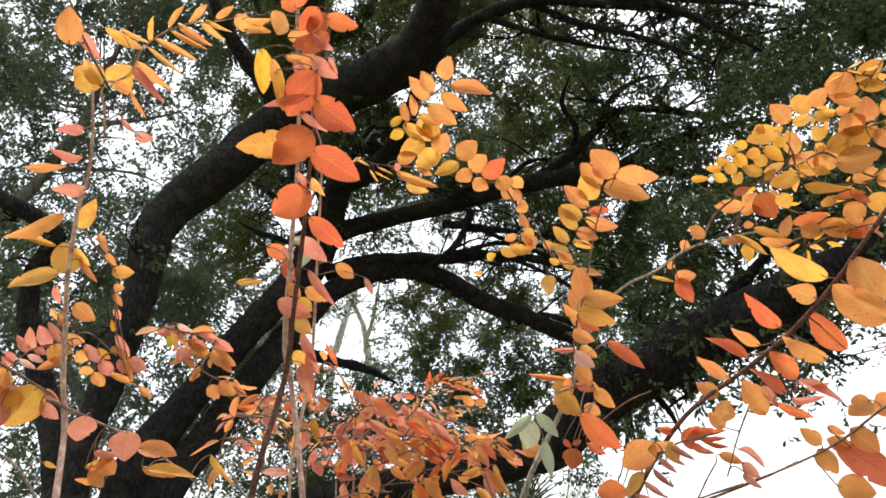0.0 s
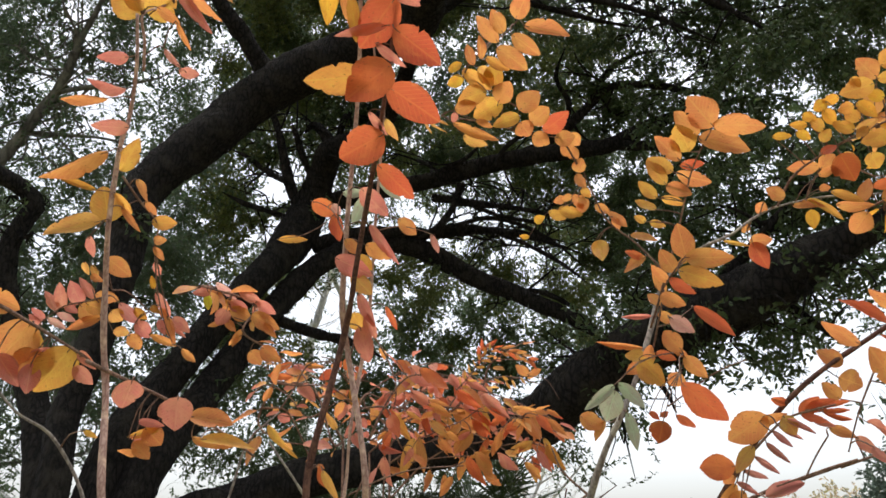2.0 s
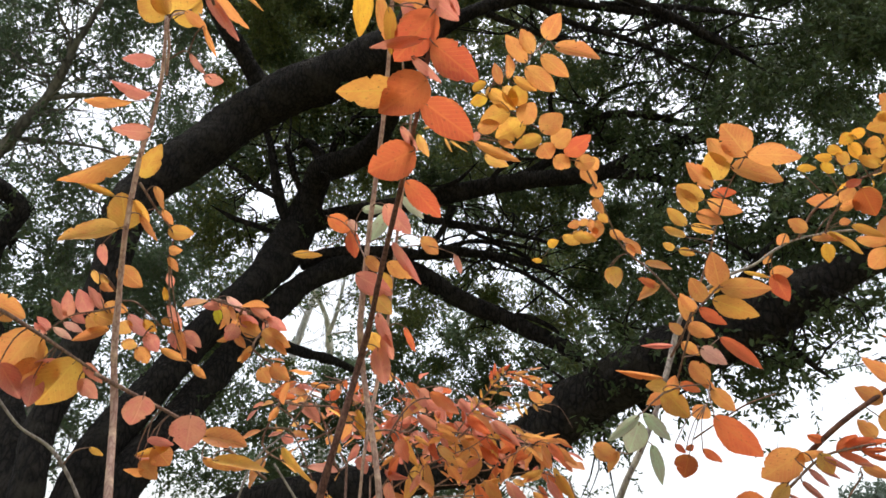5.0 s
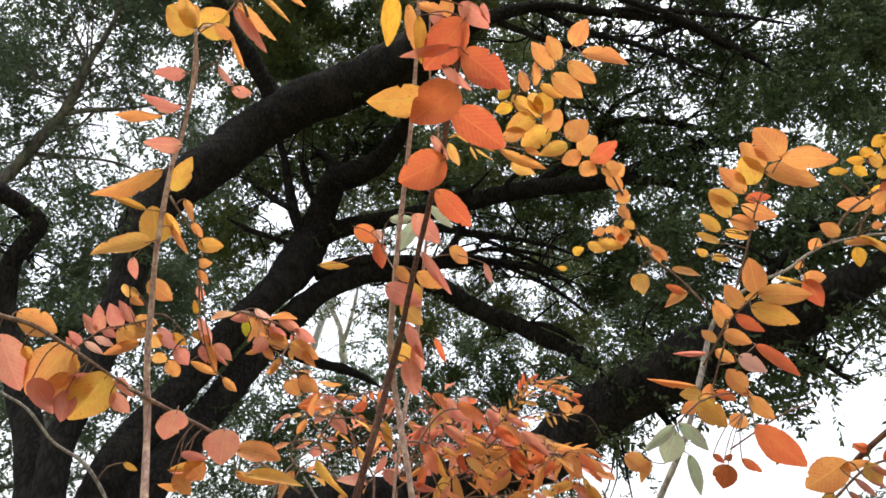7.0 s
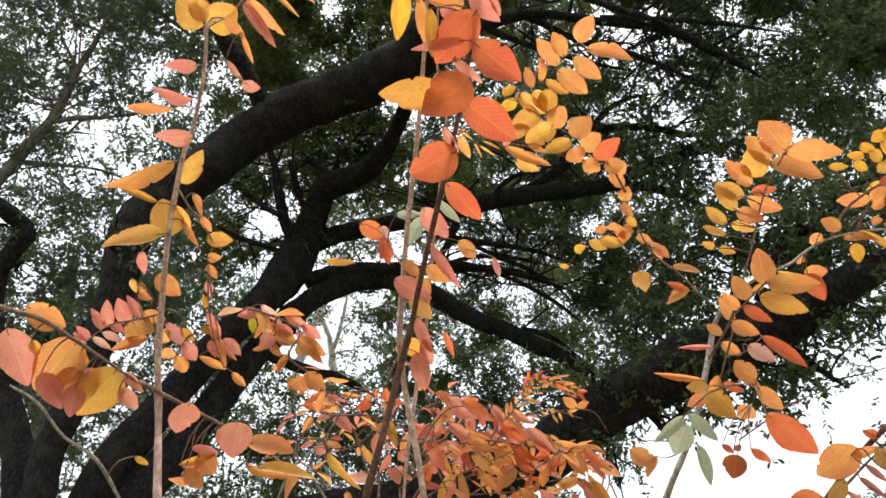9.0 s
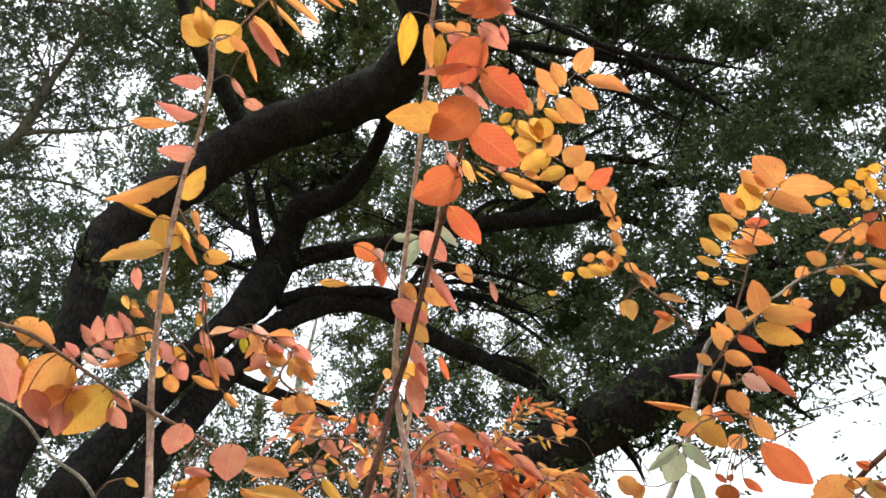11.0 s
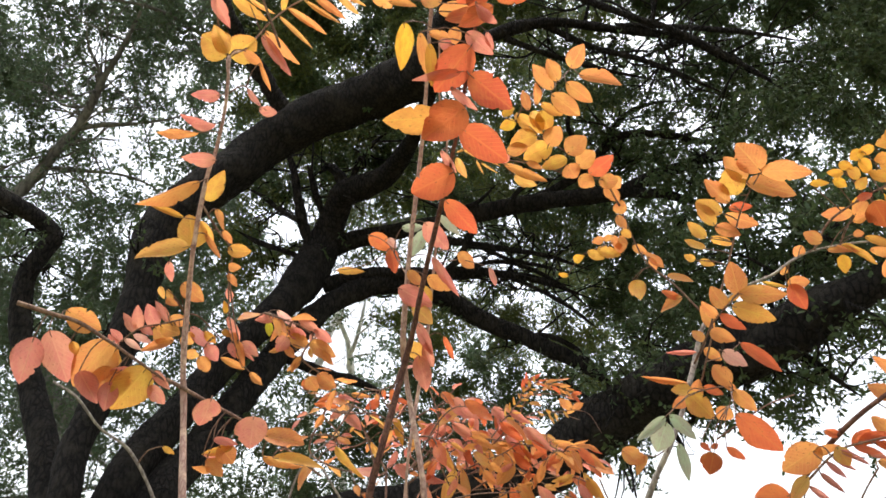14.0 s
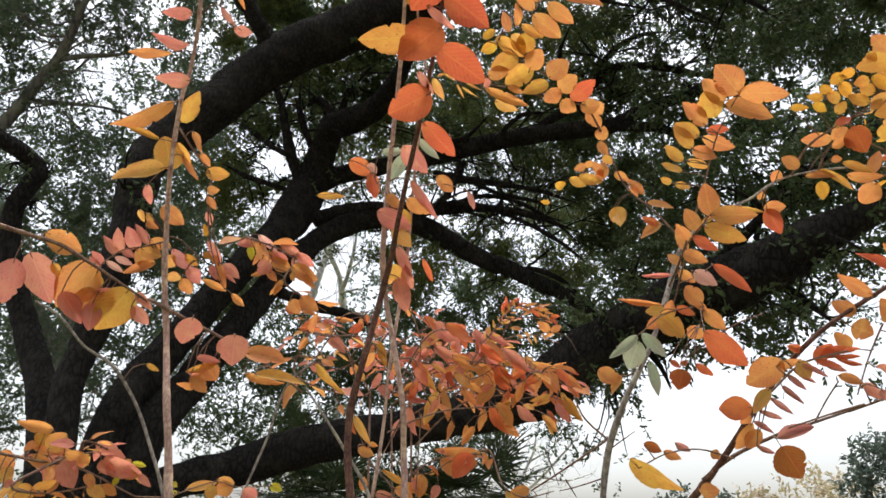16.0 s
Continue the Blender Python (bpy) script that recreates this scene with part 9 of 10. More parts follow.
leaf(plant, "r", (0.399, 0.706, 1.625), (0.443, 0.676, 1.575), 0.042, (-0.08, -0.90, 0.42))
leaf(plant, "o", (0.395, 0.714, 1.589), (0.428, 0.706, 1.580), 0.027, (-0.32, -0.94, -0.15))
leaf(plant, "o", (0.394, 0.705, 1.643), (0.406, 0.695, 1.635), 0.011, (-0.71, -0.46, -0.53))
stem(plant, twig_bark, [(0.181, 0.854, 1.664, 0.0010), (0.226, 0.821, 1.694, 0.0009), (0.254, 0.801, 1.704, 0.0007)])
leaf(plant, "s", (0.352, 0.665, 1.676), (0.384, 0.643, 1.659), 0.011, (-0.23, -0.73, 0.64))
leaf(plant, "s", (0.348, 0.671, 1.663), (0.373, 0.657, 1.658), 0.010, (-0.45, -0.46, -0.76))
leaf(plant, "r", (0.333, 0.676, 1.661), (0.364, 0.669, 1.643), 0.011, (-0.58, -0.44, -0.69))
leaf(plant, "s", (0.322, 0.673, 1.675), (0.337, 0.675, 1.656), 0.012, (0.10, -0.97, 0.23))
leaf(plant, "s", (0.360, 0.663, 1.670), (0.377, 0.650, 1.671), 0.008, (-0.35, -0.48, -0.80))
leaf(plant, "s", (0.298, 0.694, 1.620), (0.325, 0.696, 1.605), 0.008, (0.14, -0.93, 0.33))
leaf(plant, "m", (0.301, 0.697, 1.599), (0.311, 0.693, 1.582), 0.010, (-0.82, -0.44, -0.36))
stem(plant, twig_bark, [(0.324, 0.669, 1.691, 0.0009), (0.342, 0.670, 1.672, 0.0008), (0.369, 0.661, 1.665, 0.0007)])
stem(plant, twig_bark, [(0.320, 0.700, 1.665, 0.0010), (0.306, 0.712, 1.633, 0.0008), (0.294, 0.723, 1.598, 0.0007)])
rooted(plant, dark_bark, 0.08, 1.03)

plant = shrub("autumn_bush", "dense bush of small orange and salmon autumn leaves")
sprig(plant, [(-0.159, 1.339, 1.714), (-0.108, 1.226, 1.749), (-0.042, 1.266, 1.783), (0.048, 1.302, 1.769), (0.102, 1.252, 1.734), (0.144, 1.214, 1.695)], 13, 0.041, "sosr", False)
sprig(plant, [(-0.176, 1.296, 1.673), (-0.108, 1.214, 1.713), (-0.023, 1.272, 1.748), (0.058, 1.263, 1.734), (0.135, 1.261, 1.706)], 13, 0.040, "sosr", True)
sprig(plant, [(-0.191, 1.322, 1.766), (-0.134, 1.304, 1.808), (-0.066, 1.308, 1.830), (-0.001, 1.362, 1.824), (0.035, 1.285, 1.766)], 10, 0.041, "sosr", False)
sprig(plant, [(-0.187, 1.237, 1.724), (-0.232, 1.202, 1.762), (-0.288, 1.220, 1.792), (-0.333, 1.212, 1.802)], 7, 0.030, "sosr", False)
sprig(plant, [(-0.207, 1.167, 1.671), (-0.236, 1.175, 1.720), (-0.261, 1.144, 1.753), (-0.291, 1.192, 1.798)], 6, 0.030, "osol", True)
sprig(plant, [(-0.086, 1.295, 1.701), (-0.038, 1.302, 1.725), (0.023, 1.273, 1.709), (0.082, 1.256, 1.682)], 8, 0.040, "sosr", False)
sprig(plant, [(-0.141, 1.261, 1.677), (-0.115, 1.266, 1.730), (-0.126, 1.229, 1.776), (-0.102, 1.202, 1.815)], 8, 0.033, "sosr", True)
sprig(plant, [(0.022, 1.354, 1.789), (0.025, 1.271, 1.813), (0.052, 1.253, 1.833), (0.093, 1.281, 1.864)], 10, 0.030, "olyo", False)
sprig(plant, [(-0.181, 1.206, 1.787), (-0.215, 1.156, 1.791), (-0.252, 1.189, 1.808)], 4, 0.026, "sosr", False)
sprig(plant, [(-0.180, 1.256, 1.763), (-0.142, 1.306, 1.756), (-0.088, 1.258, 1.739), (-0.018, 1.236, 1.763), (0.029, 1.296, 1.801)], 10, 0.041, "sosr", False)
sprig(plant, [(-0.157, 1.260, 1.643), (-0.097, 1.258, 1.678), (-0.042, 1.195, 1.682), (-0.007, 1.207, 1.665)], 7, 0.040, "sosr", False)
sprig(plant, [(-0.168, 1.105, 1.513), (-0.129, 1.106, 1.552), (-0.091, 1.114, 1.571), (-0.046, 1.073, 1.571)], 8, 0.032, "sosr", True)
sprig(plant, [(-0.170, 1.230, 1.683), (-0.115, 1.194, 1.713), (-0.064, 1.127, 1.716), (0.007, 1.130, 1.709), (0.055, 1.108, 1.696)], 10, 0.038, "sosr", False)
sprig(plant, [(-0.293, 1.017, 1.728), (-0.266, 1.052, 1.730), (-0.215, 1.023, 1.722), (-0.177, 1.093, 1.707)], 7, 0.026, "osol", False)
sprig(plant, [(-0.311, 1.052, 1.679), (-0.276, 1.045, 1.655), (-0.249, 1.093, 1.656)], 4, 0.040, "osol", False)
sprig(plant, [(-0.183, 1.143, 1.841), (-0.147, 1.161, 1.803), (-0.129, 1.156, 1.743), (-0.143, 1.141, 1.684)], 7, 0.028, "sosr", False)
sprig(plant, [(-0.272, 1.206, 1.715), (-0.301, 1.205, 1.748), (-0.331, 1.168, 1.757), (-0.363, 1.216, 1.750)], 5, 0.028, "osol", False)
sprig(plant, [(-0.024, 1.116, 1.580), (-0.013, 1.060, 1.529), (0.020, 1.072, 1.515), (0.065, 1.101, 1.525)], 5, 0.037, "olyo", False)
sprig(plant, [(-0.080, 1.162, 1.679), (-0.035, 1.151, 1.740), (0.008, 1.121, 1.783), (0.076, 1.124, 1.787)], 8, 0.018, "sosr", False)
sprig(plant, [(-0.053, 1.161, 1.706), (-0.009, 1.135, 1.746), (0.039, 1.149, 1.768), (0.095, 1.159, 1.758)], 6, 0.018, "olyo", False)
sprig(plant, [(-0.219, 1.139, 1.665), (-0.241, 1.159, 1.722), (-0.264, 1.195, 1.768)], 4, 0.027, "osol", False)
sprig(plant, [(-0.283, 1.077, 1.702), (-0.268, 1.102, 1.683), (-0.241, 1.116, 1.627)], 4, 0.035, "osol", False)
sprig(plant, [(-0.139, 1.073, 1.703), (-0.125, 1.098, 1.667), (-0.107, 1.139, 1.641)], 4, 0.038, "sosr", False)
sprig(plant, [(-0.116, 1.148, 1.721), (-0.076, 1.220, 1.777), (-0.034, 1.153, 1.769), (0.006, 1.115, 1.740)], 6, 0.037, "sosr", False)
sprig(plant, [(-0.052, 1.165, 1.716), (0.015, 1.186, 1.735), (0.077, 1.181, 1.707), (0.131, 1.181, 1.684)], 8, 0.038, "olyo", False)
sprig(plant, [(-0.046, 1.243, 1.696), (-0.004, 1.195, 1.687), (0.049, 1.189, 1.658), (0.102, 1.192, 1.637)], 5, 0.042, "olyo", False)
stem(plant, twig_bark, [(-0.205, 1.173, 1.762, 0.0010), (-0.224, 1.125, 1.780, 0.0009), (-0.249, 1.124, 1.776, 0.0008), (-0.283, 1.119, 1.778, 0.0006), (-0.317, 1.115, 1.767, 0.0005)])
stem(plant, twig_bark, [(-0.134, 1.166, 1.591, 0.0016), (-0.087, 1.158, 1.638, 0.0015), (-0.043, 1.151, 1.663, 0.0013), (0.000, 1.145, 1.669, 0.0012), (0.022, 1.139, 1.685, 0.0010), (0.057, 1.129, 1.700, 0.0009), (0.082, 1.123, 1.705, 0.0007), (0.105, 1.120, 1.697, 0.0006)])
stem(plant, twig_bark, [(-0.166, 1.114, 1.667, 0.0015), (-0.134, 1.100, 1.729, 0.0012), (-0.105, 1.093, 1.755, 0.0010), (-0.070, 1.092, 1.751, 0.0007)])
stem(plant, twig_bark, [(-0.097, 1.133, 1.668, 0.0012), (-0.061, 1.128, 1.684, 0.0010), (-0.030, 1.122, 1.696, 0.0008), (-0.003, 1.115, 1.714, 0.0006)])
stem(plant, twig_bark, [(-0.034, 1.154, 1.638, 0.0012), (0.009, 1.146, 1.658, 0.0010), (0.061, 1.135, 1.666, 0.0008), (0.094, 1.130, 1.657, 0.0007), (0.117, 1.129, 1.632, 0.0005)])
stem(plant, twig_bark, [(-0.105, 1.139, 1.638, 0.0011), (-0.079, 1.137, 1.643, 0.0009), (-0.011, 1.130, 1.646, 0.0008), (0.011, 1.130, 1.627, 0.0006)])
stem(plant, twig_bark, [(-0.274, 1.005, 1.688, 0.0012), (-0.259, 1.003, 1.713, 0.0010), (-0.241, 0.997, 1.745, 0.0009), (-0.213, 0.999, 1.751, 0.0007), (-0.195, 0.998, 1.759, 0.0006)])
leaf(plant, "o", (-0.317, 1.089, 1.796), (-0.290, 1.079, 1.770), 0.017, (-0.26, -0.86, -0.43))
leaf(plant, "o", (-0.333, 1.113, 1.802), (-0.315, 1.102, 1.788), 0.009, (0.15, -0.53, -0.83))
leaf(plant, "r", (-0.343, 1.119, 1.787), (-0.321, 1.116, 1.794), 0.018, (-0.28, -0.94, -0.20))
leaf(plant, "r", (-0.290, 1.152, 1.788), (-0.318, 1.134, 1.767), 0.011, (0.13, -0.99, -0.03))
leaf(plant, "r", (-0.287, 1.154, 1.766), (-0.326, 1.151, 1.769), 0.011, (0.35, -0.78, -0.52))
leaf(plant, "s", (-0.290, 1.176, 1.780), (-0.312, 1.175, 1.774), 0.006, (0.18, -0.72, -0.67))
leaf(plant, "s", (-0.291, 1.159, 1.785), (-0.253, 1.176, 1.780), 0.010, (0.17, -0.94, 0.30))
leaf(plant, "o", (-0.266, 1.124, 1.778), (-0.235, 1.118, 1.773), 0.009, (0.35, -0.87, -0.34))
leaf(plant, "r", (-0.222, 1.120, 1.768), (-0.242, 1.117, 1.754), 0.015, (0.27, -0.89, -0.36))
leaf(plant, "s", (-0.278, 1.132, 1.750), (-0.301, 1.146, 1.747), 0.015, (-0.11, -0.99, 0.07))
leaf(plant, "s", (-0.273, 1.127, 1.745), (-0.247, 1.113, 1.725), 0.020, (0.43, -0.90, -0.09))
leaf(plant, "s", (-0.279, 1.153, 1.720), (-0.263, 1.166, 1.726), 0.007, (-0.10, -0.94, 0.31))
leaf(plant, "o", (-0.277, 1.170, 1.725), (-0.264, 1.177, 1.724), 0.005, (-0.14, -0.83, -0.55))
leaf(plant, "s", (-0.284, 1.113, 1.704), (-0.262, 1.111, 1.701), 0.008, (0.16, -0.96, 0.22))
leaf(plant, "s", (-0.295, 1.099, 1.698), (-0.278, 1.120, 1.693), 0.014, (-0.13, -0.99, -0.01))
leaf(plant, "s", (-0.316, 1.121, 1.700), (-0.299, 1.141, 1.714), 0.007, (-0.13, -0.99, 0.00))
leaf(plant, "r", (-0.203, 1.094, 1.780), (-0.197, 1.115, 1.767), 0.013, (-0.00, -0.98, -0.19))
leaf(plant, "r", (-0.216, 1.139, 1.791), (-0.216, 1.150, 1.778), 0.010, (-0.50, -0.79, -0.35))
leaf(plant, "s", (-0.205, 1.147, 1.773), (-0.191, 1.171, 1.763), 0.010, (0.16, -0.58, -0.80))
leaf(plant, "s", (-0.198, 1.156, 1.778), (-0.195, 1.178, 1.769), 0.006, (0.40, -0.79, -0.46))
leaf(plant, "o", (-0.223, 1.146, 1.738), (-0.202, 1.150, 1.733), 0.013, (0.17, -0.93, 0.33))
leaf(plant, "r", (-0.239, 1.190, 1.753), (-0.225, 1.196, 1.753), 0.008, (-0.14, -0.95, -0.27))
leaf(plant, "k", (-0.196, 1.134, 1.746), (-0.183, 1.143, 1.706), 0.014, (-0.04, -1.00, -0.06))
leaf(plant, "s", (-0.209, 1.164, 1.731), (-0.216, 1.167, 1.703), 0.018, (-0.11, -0.75, -0.66))
leaf(plant, "s", (-0.199, 1.114, 1.705), (-0.186, 1.109, 1.699), 0.007, (-0.20, -0.59, -0.79))
leaf(plant, "s", (-0.194, 1.171, 1.704), (-0.205, 1.182, 1.677), 0.015, (0.65, -0.73, 0.19))
leaf(plant, "s", (-0.191, 1.151, 1.680), (-0.177, 1.147, 1.658), 0.018, (0.16, -0.93, 0.34))
leaf(plant, "s", (-0.178, 1.146, 1.704), (-0.173, 1.154, 1.688), 0.011, (0.17, -0.66, -0.73))
leaf(plant, "s", (-0.143, 1.110, 1.731), (-0.158, 1.110, 1.707), 0.010, (0.11, -0.84, -0.54))
leaf(plant, "s", (-0.144, 1.145, 1.734), (-0.160, 1.166, 1.719), 0.008, (-0.29, -0.54, -0.79))
leaf(plant, "s", (-0.117, 1.187, 1.749), (-0.137, 1.185, 1.728), 0.016, (0.35, -0.91, -0.23))
leaf(plant, "r", (-0.128, 1.099, 1.778), (-0.106, 1.110, 1.761), 0.017, (0.32, -0.87, 0.38))
leaf(plant, "o", (-0.128, 1.140, 1.786), (-0.105, 1.127, 1.777), 0.013, (-0.52, -0.84, 0.14))
leaf(plant, "y", (-0.134, 1.115, 1.708), (-0.104, 1.119, 1.666), 0.016, (-0.12, -0.90, -0.41))
leaf(plant, "l", (-0.100, 1.195, 1.682), (-0.120, 1.201, 1.627), 0.022, (-0.03, -0.91, -0.42))
leaf(plant, "s", (-0.150, 1.119, 1.661), (-0.122, 1.097, 1.645), 0.011, (-0.37, -0.81, -0.45))
leaf(plant, "s", (-0.145, 1.170, 1.651), (-0.132, 1.180, 1.608), 0.024, (-0.76, -0.65, -0.02))
leaf(plant, "r", (-0.233, 1.117, 1.632), (-0.222, 1.129, 1.602), 0.013, (-0.70, -0.66, -0.27))
leaf(plant, "o", (-0.241, 1.144, 1.635), (-0.227, 1.131, 1.628), 0.007, (0.10, -0.97, 0.20))
leaf(plant, "r", (-0.232, 1.106, 1.746), (-0.218, 1.125, 1.742), 0.008, (0.66, -0.75, -0.01))
leaf(plant, "s", (-0.171, 1.174, 1.764), (-0.157, 1.192, 1.756), 0.008, (-0.64, -0.70, -0.31))
leaf(plant, "r", (-0.196, 1.166, 1.784), (-0.177, 1.145, 1.772), 0.008, (-0.23, -0.95, -0.22))
leaf(plant, "y", (-0.209, 1.169, 1.778), (-0.200, 1.176, 1.784), 0.005, (0.16, -0.72, -0.67))
leaf(plant, "s", (-0.109, 1.145, 1.781), (-0.081, 1.131, 1.747), 0.024, (-0.14, -0.94, -0.32))
leaf(plant, "r", (-0.093, 1.080, 1.761), (-0.052, 1.062, 1.727), 0.019, (0.09, -0.97, -0.24))
leaf(plant, "s", (-0.096, 1.116, 1.761), (-0.062, 1.117, 1.743), 0.014, (-0.49, -0.78, -0.39))
leaf(plant, "s", (-0.080, 1.164, 1.771), (-0.071, 1.190, 1.746), 0.013, (0.27, -0.85, -0.45))
leaf(plant, "o", (-0.077, 1.182, 1.765), (-0.074, 1.195, 1.743), 0.010, (0.11, -0.82, -0.57))
leaf(plant, "r", (-0.070, 1.102, 1.754), (-0.056, 1.121, 1.733), 0.011, (0.08, -0.95, 0.30))
leaf(plant, "o", (-0.073, 1.111, 1.762), (-0.061, 1.131, 1.754), 0.006, (-0.48, -0.88, -0.02))
leaf(plant, "l", (-0.092, 1.168, 1.777), (-0.139, 1.162, 1.739), 0.021, (-0.52, -0.85, -0.10))
leaf(plant, "s", (-0.138, 1.114, 1.734), (-0.152, 1.110, 1.708), 0.015, (-0.02, -0.91, -0.42))
leaf(plant, "r", (-0.136, 1.160, 1.747), (-0.139, 1.149, 1.728), 0.008, (0.53, -0.85, -0.03))
leaf(plant, "s", (-0.108, 1.165, 1.747), (-0.059, 1.158, 1.714), 0.017, (-0.21, -0.98, 0.01))
leaf(plant, "s", (-0.094, 1.192, 1.747), (-0.071, 1.198, 1.718), 0.010, (-0.43, -0.86, -0.29))
leaf(plant, "s", (-0.050, 1.097, 1.756), (-0.035, 1.085, 1.736), 0.013, (0.19, -0.83, -0.53))
leaf(plant, "s", (-0.026, 1.070, 1.747), (-0.002, 1.060, 1.724), 0.013, (-0.33, -0.80, -0.49))
leaf(plant, "o", (-0.029, 1.098, 1.763), (-0.023, 1.084, 1.742), 0.007, (-0.11, -0.81, -0.57))
leaf(plant, "r", (-0.038, 1.166, 1.764), (-0.014, 1.157, 1.723), 0.018, (-0.78, -0.60, 0.18))
leaf(plant, "s", (-0.036, 1.177, 1.773), (-0.011, 1.191, 1.756), 0.012, (0.04, -0.93, -0.36))
leaf(plant, "r", (-0.041, 1.076, 1.731), (-0.004, 1.101, 1.710), 0.016, (-0.42, -0.84, -0.34))
leaf(plant, "o", (-0.037, 1.124, 1.740), (-0.007, 1.115, 1.726), 0.012, (-0.53, -0.82, -0.23))
leaf(plant, "o", (-0.032, 1.091, 1.740), (0.002, 1.077, 1.705), 0.014, (0.17, -0.66, 0.73))
leaf(plant, "s", (-0.052, 1.160, 1.738), (-0.022, 1.169, 1.716), 0.015, (-0.18, -0.98, 0.05))
leaf(plant, "r", (-0.063, 1.194, 1.743), (-0.039, 1.186, 1.732), 0.010, (-0.05, -1.00, 0.08))
leaf(plant, "o", (-0.081, 1.127, 1.720), (-0.045, 1.117, 1.700), 0.013, (0.73, -0.57, -0.38))
leaf(plant, "o", (-0.079, 1.142, 1.730), (-0.047, 1.126, 1.715), 0.010, (0.33, -0.85, -0.41))
leaf(plant, "s", (-0.004, 1.096, 1.727), (0.032, 1.080, 1.693), 0.018, (0.43, -0.70, -0.56))
leaf(plant, "y", (0.030, 1.098, 1.719), (0.040, 1.078, 1.706), 0.006, (-0.35, -0.79, 0.50))
leaf(plant, "y", (0.024, 1.120, 1.716), (0.035, 1.113, 1.710), 0.005, (0.13, -0.93, -0.34))
leaf(plant, "r", (-0.017, 1.148, 1.723), (0.017, 1.127, 1.690), 0.019, (0.26, -0.60, -0.76))
leaf(plant, "y", (-0.010, 1.177, 1.724), (0.012, 1.193, 1.695), 0.014, (0.31, -0.87, 0.39))
leaf(plant, "o", (-0.043, 1.160, 1.716), (-0.004, 1.169, 1.689), 0.018, (-0.01, -0.98, -0.20))
leaf(plant, "o", (-0.036, 1.189, 1.712), (-0.011, 1.196, 1.692), 0.011, (-0.44, -0.68, -0.59))
leaf(plant, "r", (-0.015, 1.129, 1.700), (0.015, 1.145, 1.676), 0.016, (-0.09, -0.73, -0.68))
leaf(plant, "o", (-0.009, 1.171, 1.706), (0.006, 1.161, 1.688), 0.009, (-0.44, -0.86, -0.26))
leaf(plant, "l", (-0.067, 1.149, 1.708), (-0.036, 1.167, 1.693), 0.016, (-0.35, -0.78, 0.53))
leaf(plant, "s", (-0.073, 1.151, 1.718), (-0.061, 1.141, 1.694), 0.011, (-0.08, -0.89, 0.46))
leaf(plant, "l", (-0.078, 1.117, 1.695), (-0.052, 1.095, 1.669), 0.014, (0.29, -0.94, -0.16))
leaf(plant, "o", (-0.071, 1.140, 1.696), (-0.047, 1.151, 1.685), 0.010, (0.45, -0.85, 0.28))
leaf(plant, "o", (-0.033, 1.115, 1.688), (-0.056, 1.112, 1.664), 0.014, (-0.13, -0.97, 0.22))
leaf(plant, "s", (-0.018, 1.119, 1.679), (-0.039, 1.108, 1.665), 0.009, (-0.10, -0.81, -0.57))
leaf(plant, "o", (-0.019, 1.120, 1.681), (-0.042, 1.118, 1.648), 0.024, (0.24, -0.97, 0.01))
leaf(plant, "o", (-0.017, 1.141, 1.677), (-0.040, 1.155, 1.670), 0.015, (0.60, -0.64, -0.47))
leaf(plant, "r", (0.040, 1.085, 1.688), (0.026, 1.109, 1.669), 0.011, (0.06, -0.88, 0.48))
leaf(plant, "r", (0.047, 1.089, 1.681), (0.028, 1.088, 1.676), 0.007, (-0.04, -0.91, -0.42))
leaf(plant, "o", (0.062, 1.161, 1.707), (0.055, 1.158, 1.670), 0.013, (0.47, -0.88, -0.07))
leaf(plant, "o", (0.061, 1.132, 1.701), (0.084, 1.130, 1.670), 0.017, (-0.44, -0.80, 0.40))
leaf(plant, "y", (0.074, 1.156, 1.708), (0.089, 1.166, 1.692), 0.009, (-0.55, -0.75, 0.36))
leaf(plant, "o", (0.070, 1.111, 1.700), (0.083, 1.104, 1.669), 0.014, (0.04, -0.78, 0.63))
leaf(plant, "r", (0.072, 1.078, 1.696), (0.091, 1.066, 1.670), 0.013, (0.14, -0.92, -0.35))
leaf(plant, "o", (0.070, 1.083, 1.702), (0.094, 1.084, 1.700), 0.008, (0.32, -0.95, -0.05))
leaf(plant, "o", (0.099, 1.142, 1.706), (0.123, 1.133, 1.676), 0.011, (-0.14, -0.74, -0.65))
leaf(plant, "r", (0.103, 1.152, 1.714), (0.125, 1.152, 1.704), 0.006, (-0.34, -0.89, 0.30))
leaf(plant, "o", (0.048, 1.110, 1.707), (0.079, 1.099, 1.699), 0.010, (-0.57, -0.76, -0.33))
leaf(plant, "y", (0.047, 1.139, 1.703), (0.067, 1.148, 1.699), 0.006, (-0.04, -0.89, -0.45))
leaf(plant, "l", (0.048, 1.157, 1.722), (0.095, 1.157, 1.713), 0.012, (-0.50, -0.86, -0.13))
leaf(plant, "o", (0.065, 1.204, 1.722), (0.091, 1.196, 1.735), 0.007, (0.17, -0.79, 0.59))
leaf(plant, "o", (0.100, 1.151, 1.717), (0.119, 1.146, 1.706), 0.008, (0.29, -0.93, -0.24))
leaf(plant, "o", (0.091, 1.159, 1.708), (0.107, 1.167, 1.708), 0.004, (0.05, -0.95, -0.31))
leaf(plant, "o", (0.040, 1.131, 1.693), (0.024, 1.162, 1.670), 0.012, (-0.44, -0.71, -0.55))
leaf(plant, "s", (0.041, 1.151, 1.692), (0.034, 1.145, 1.671), 0.007, (0.69, -0.68, -0.25))
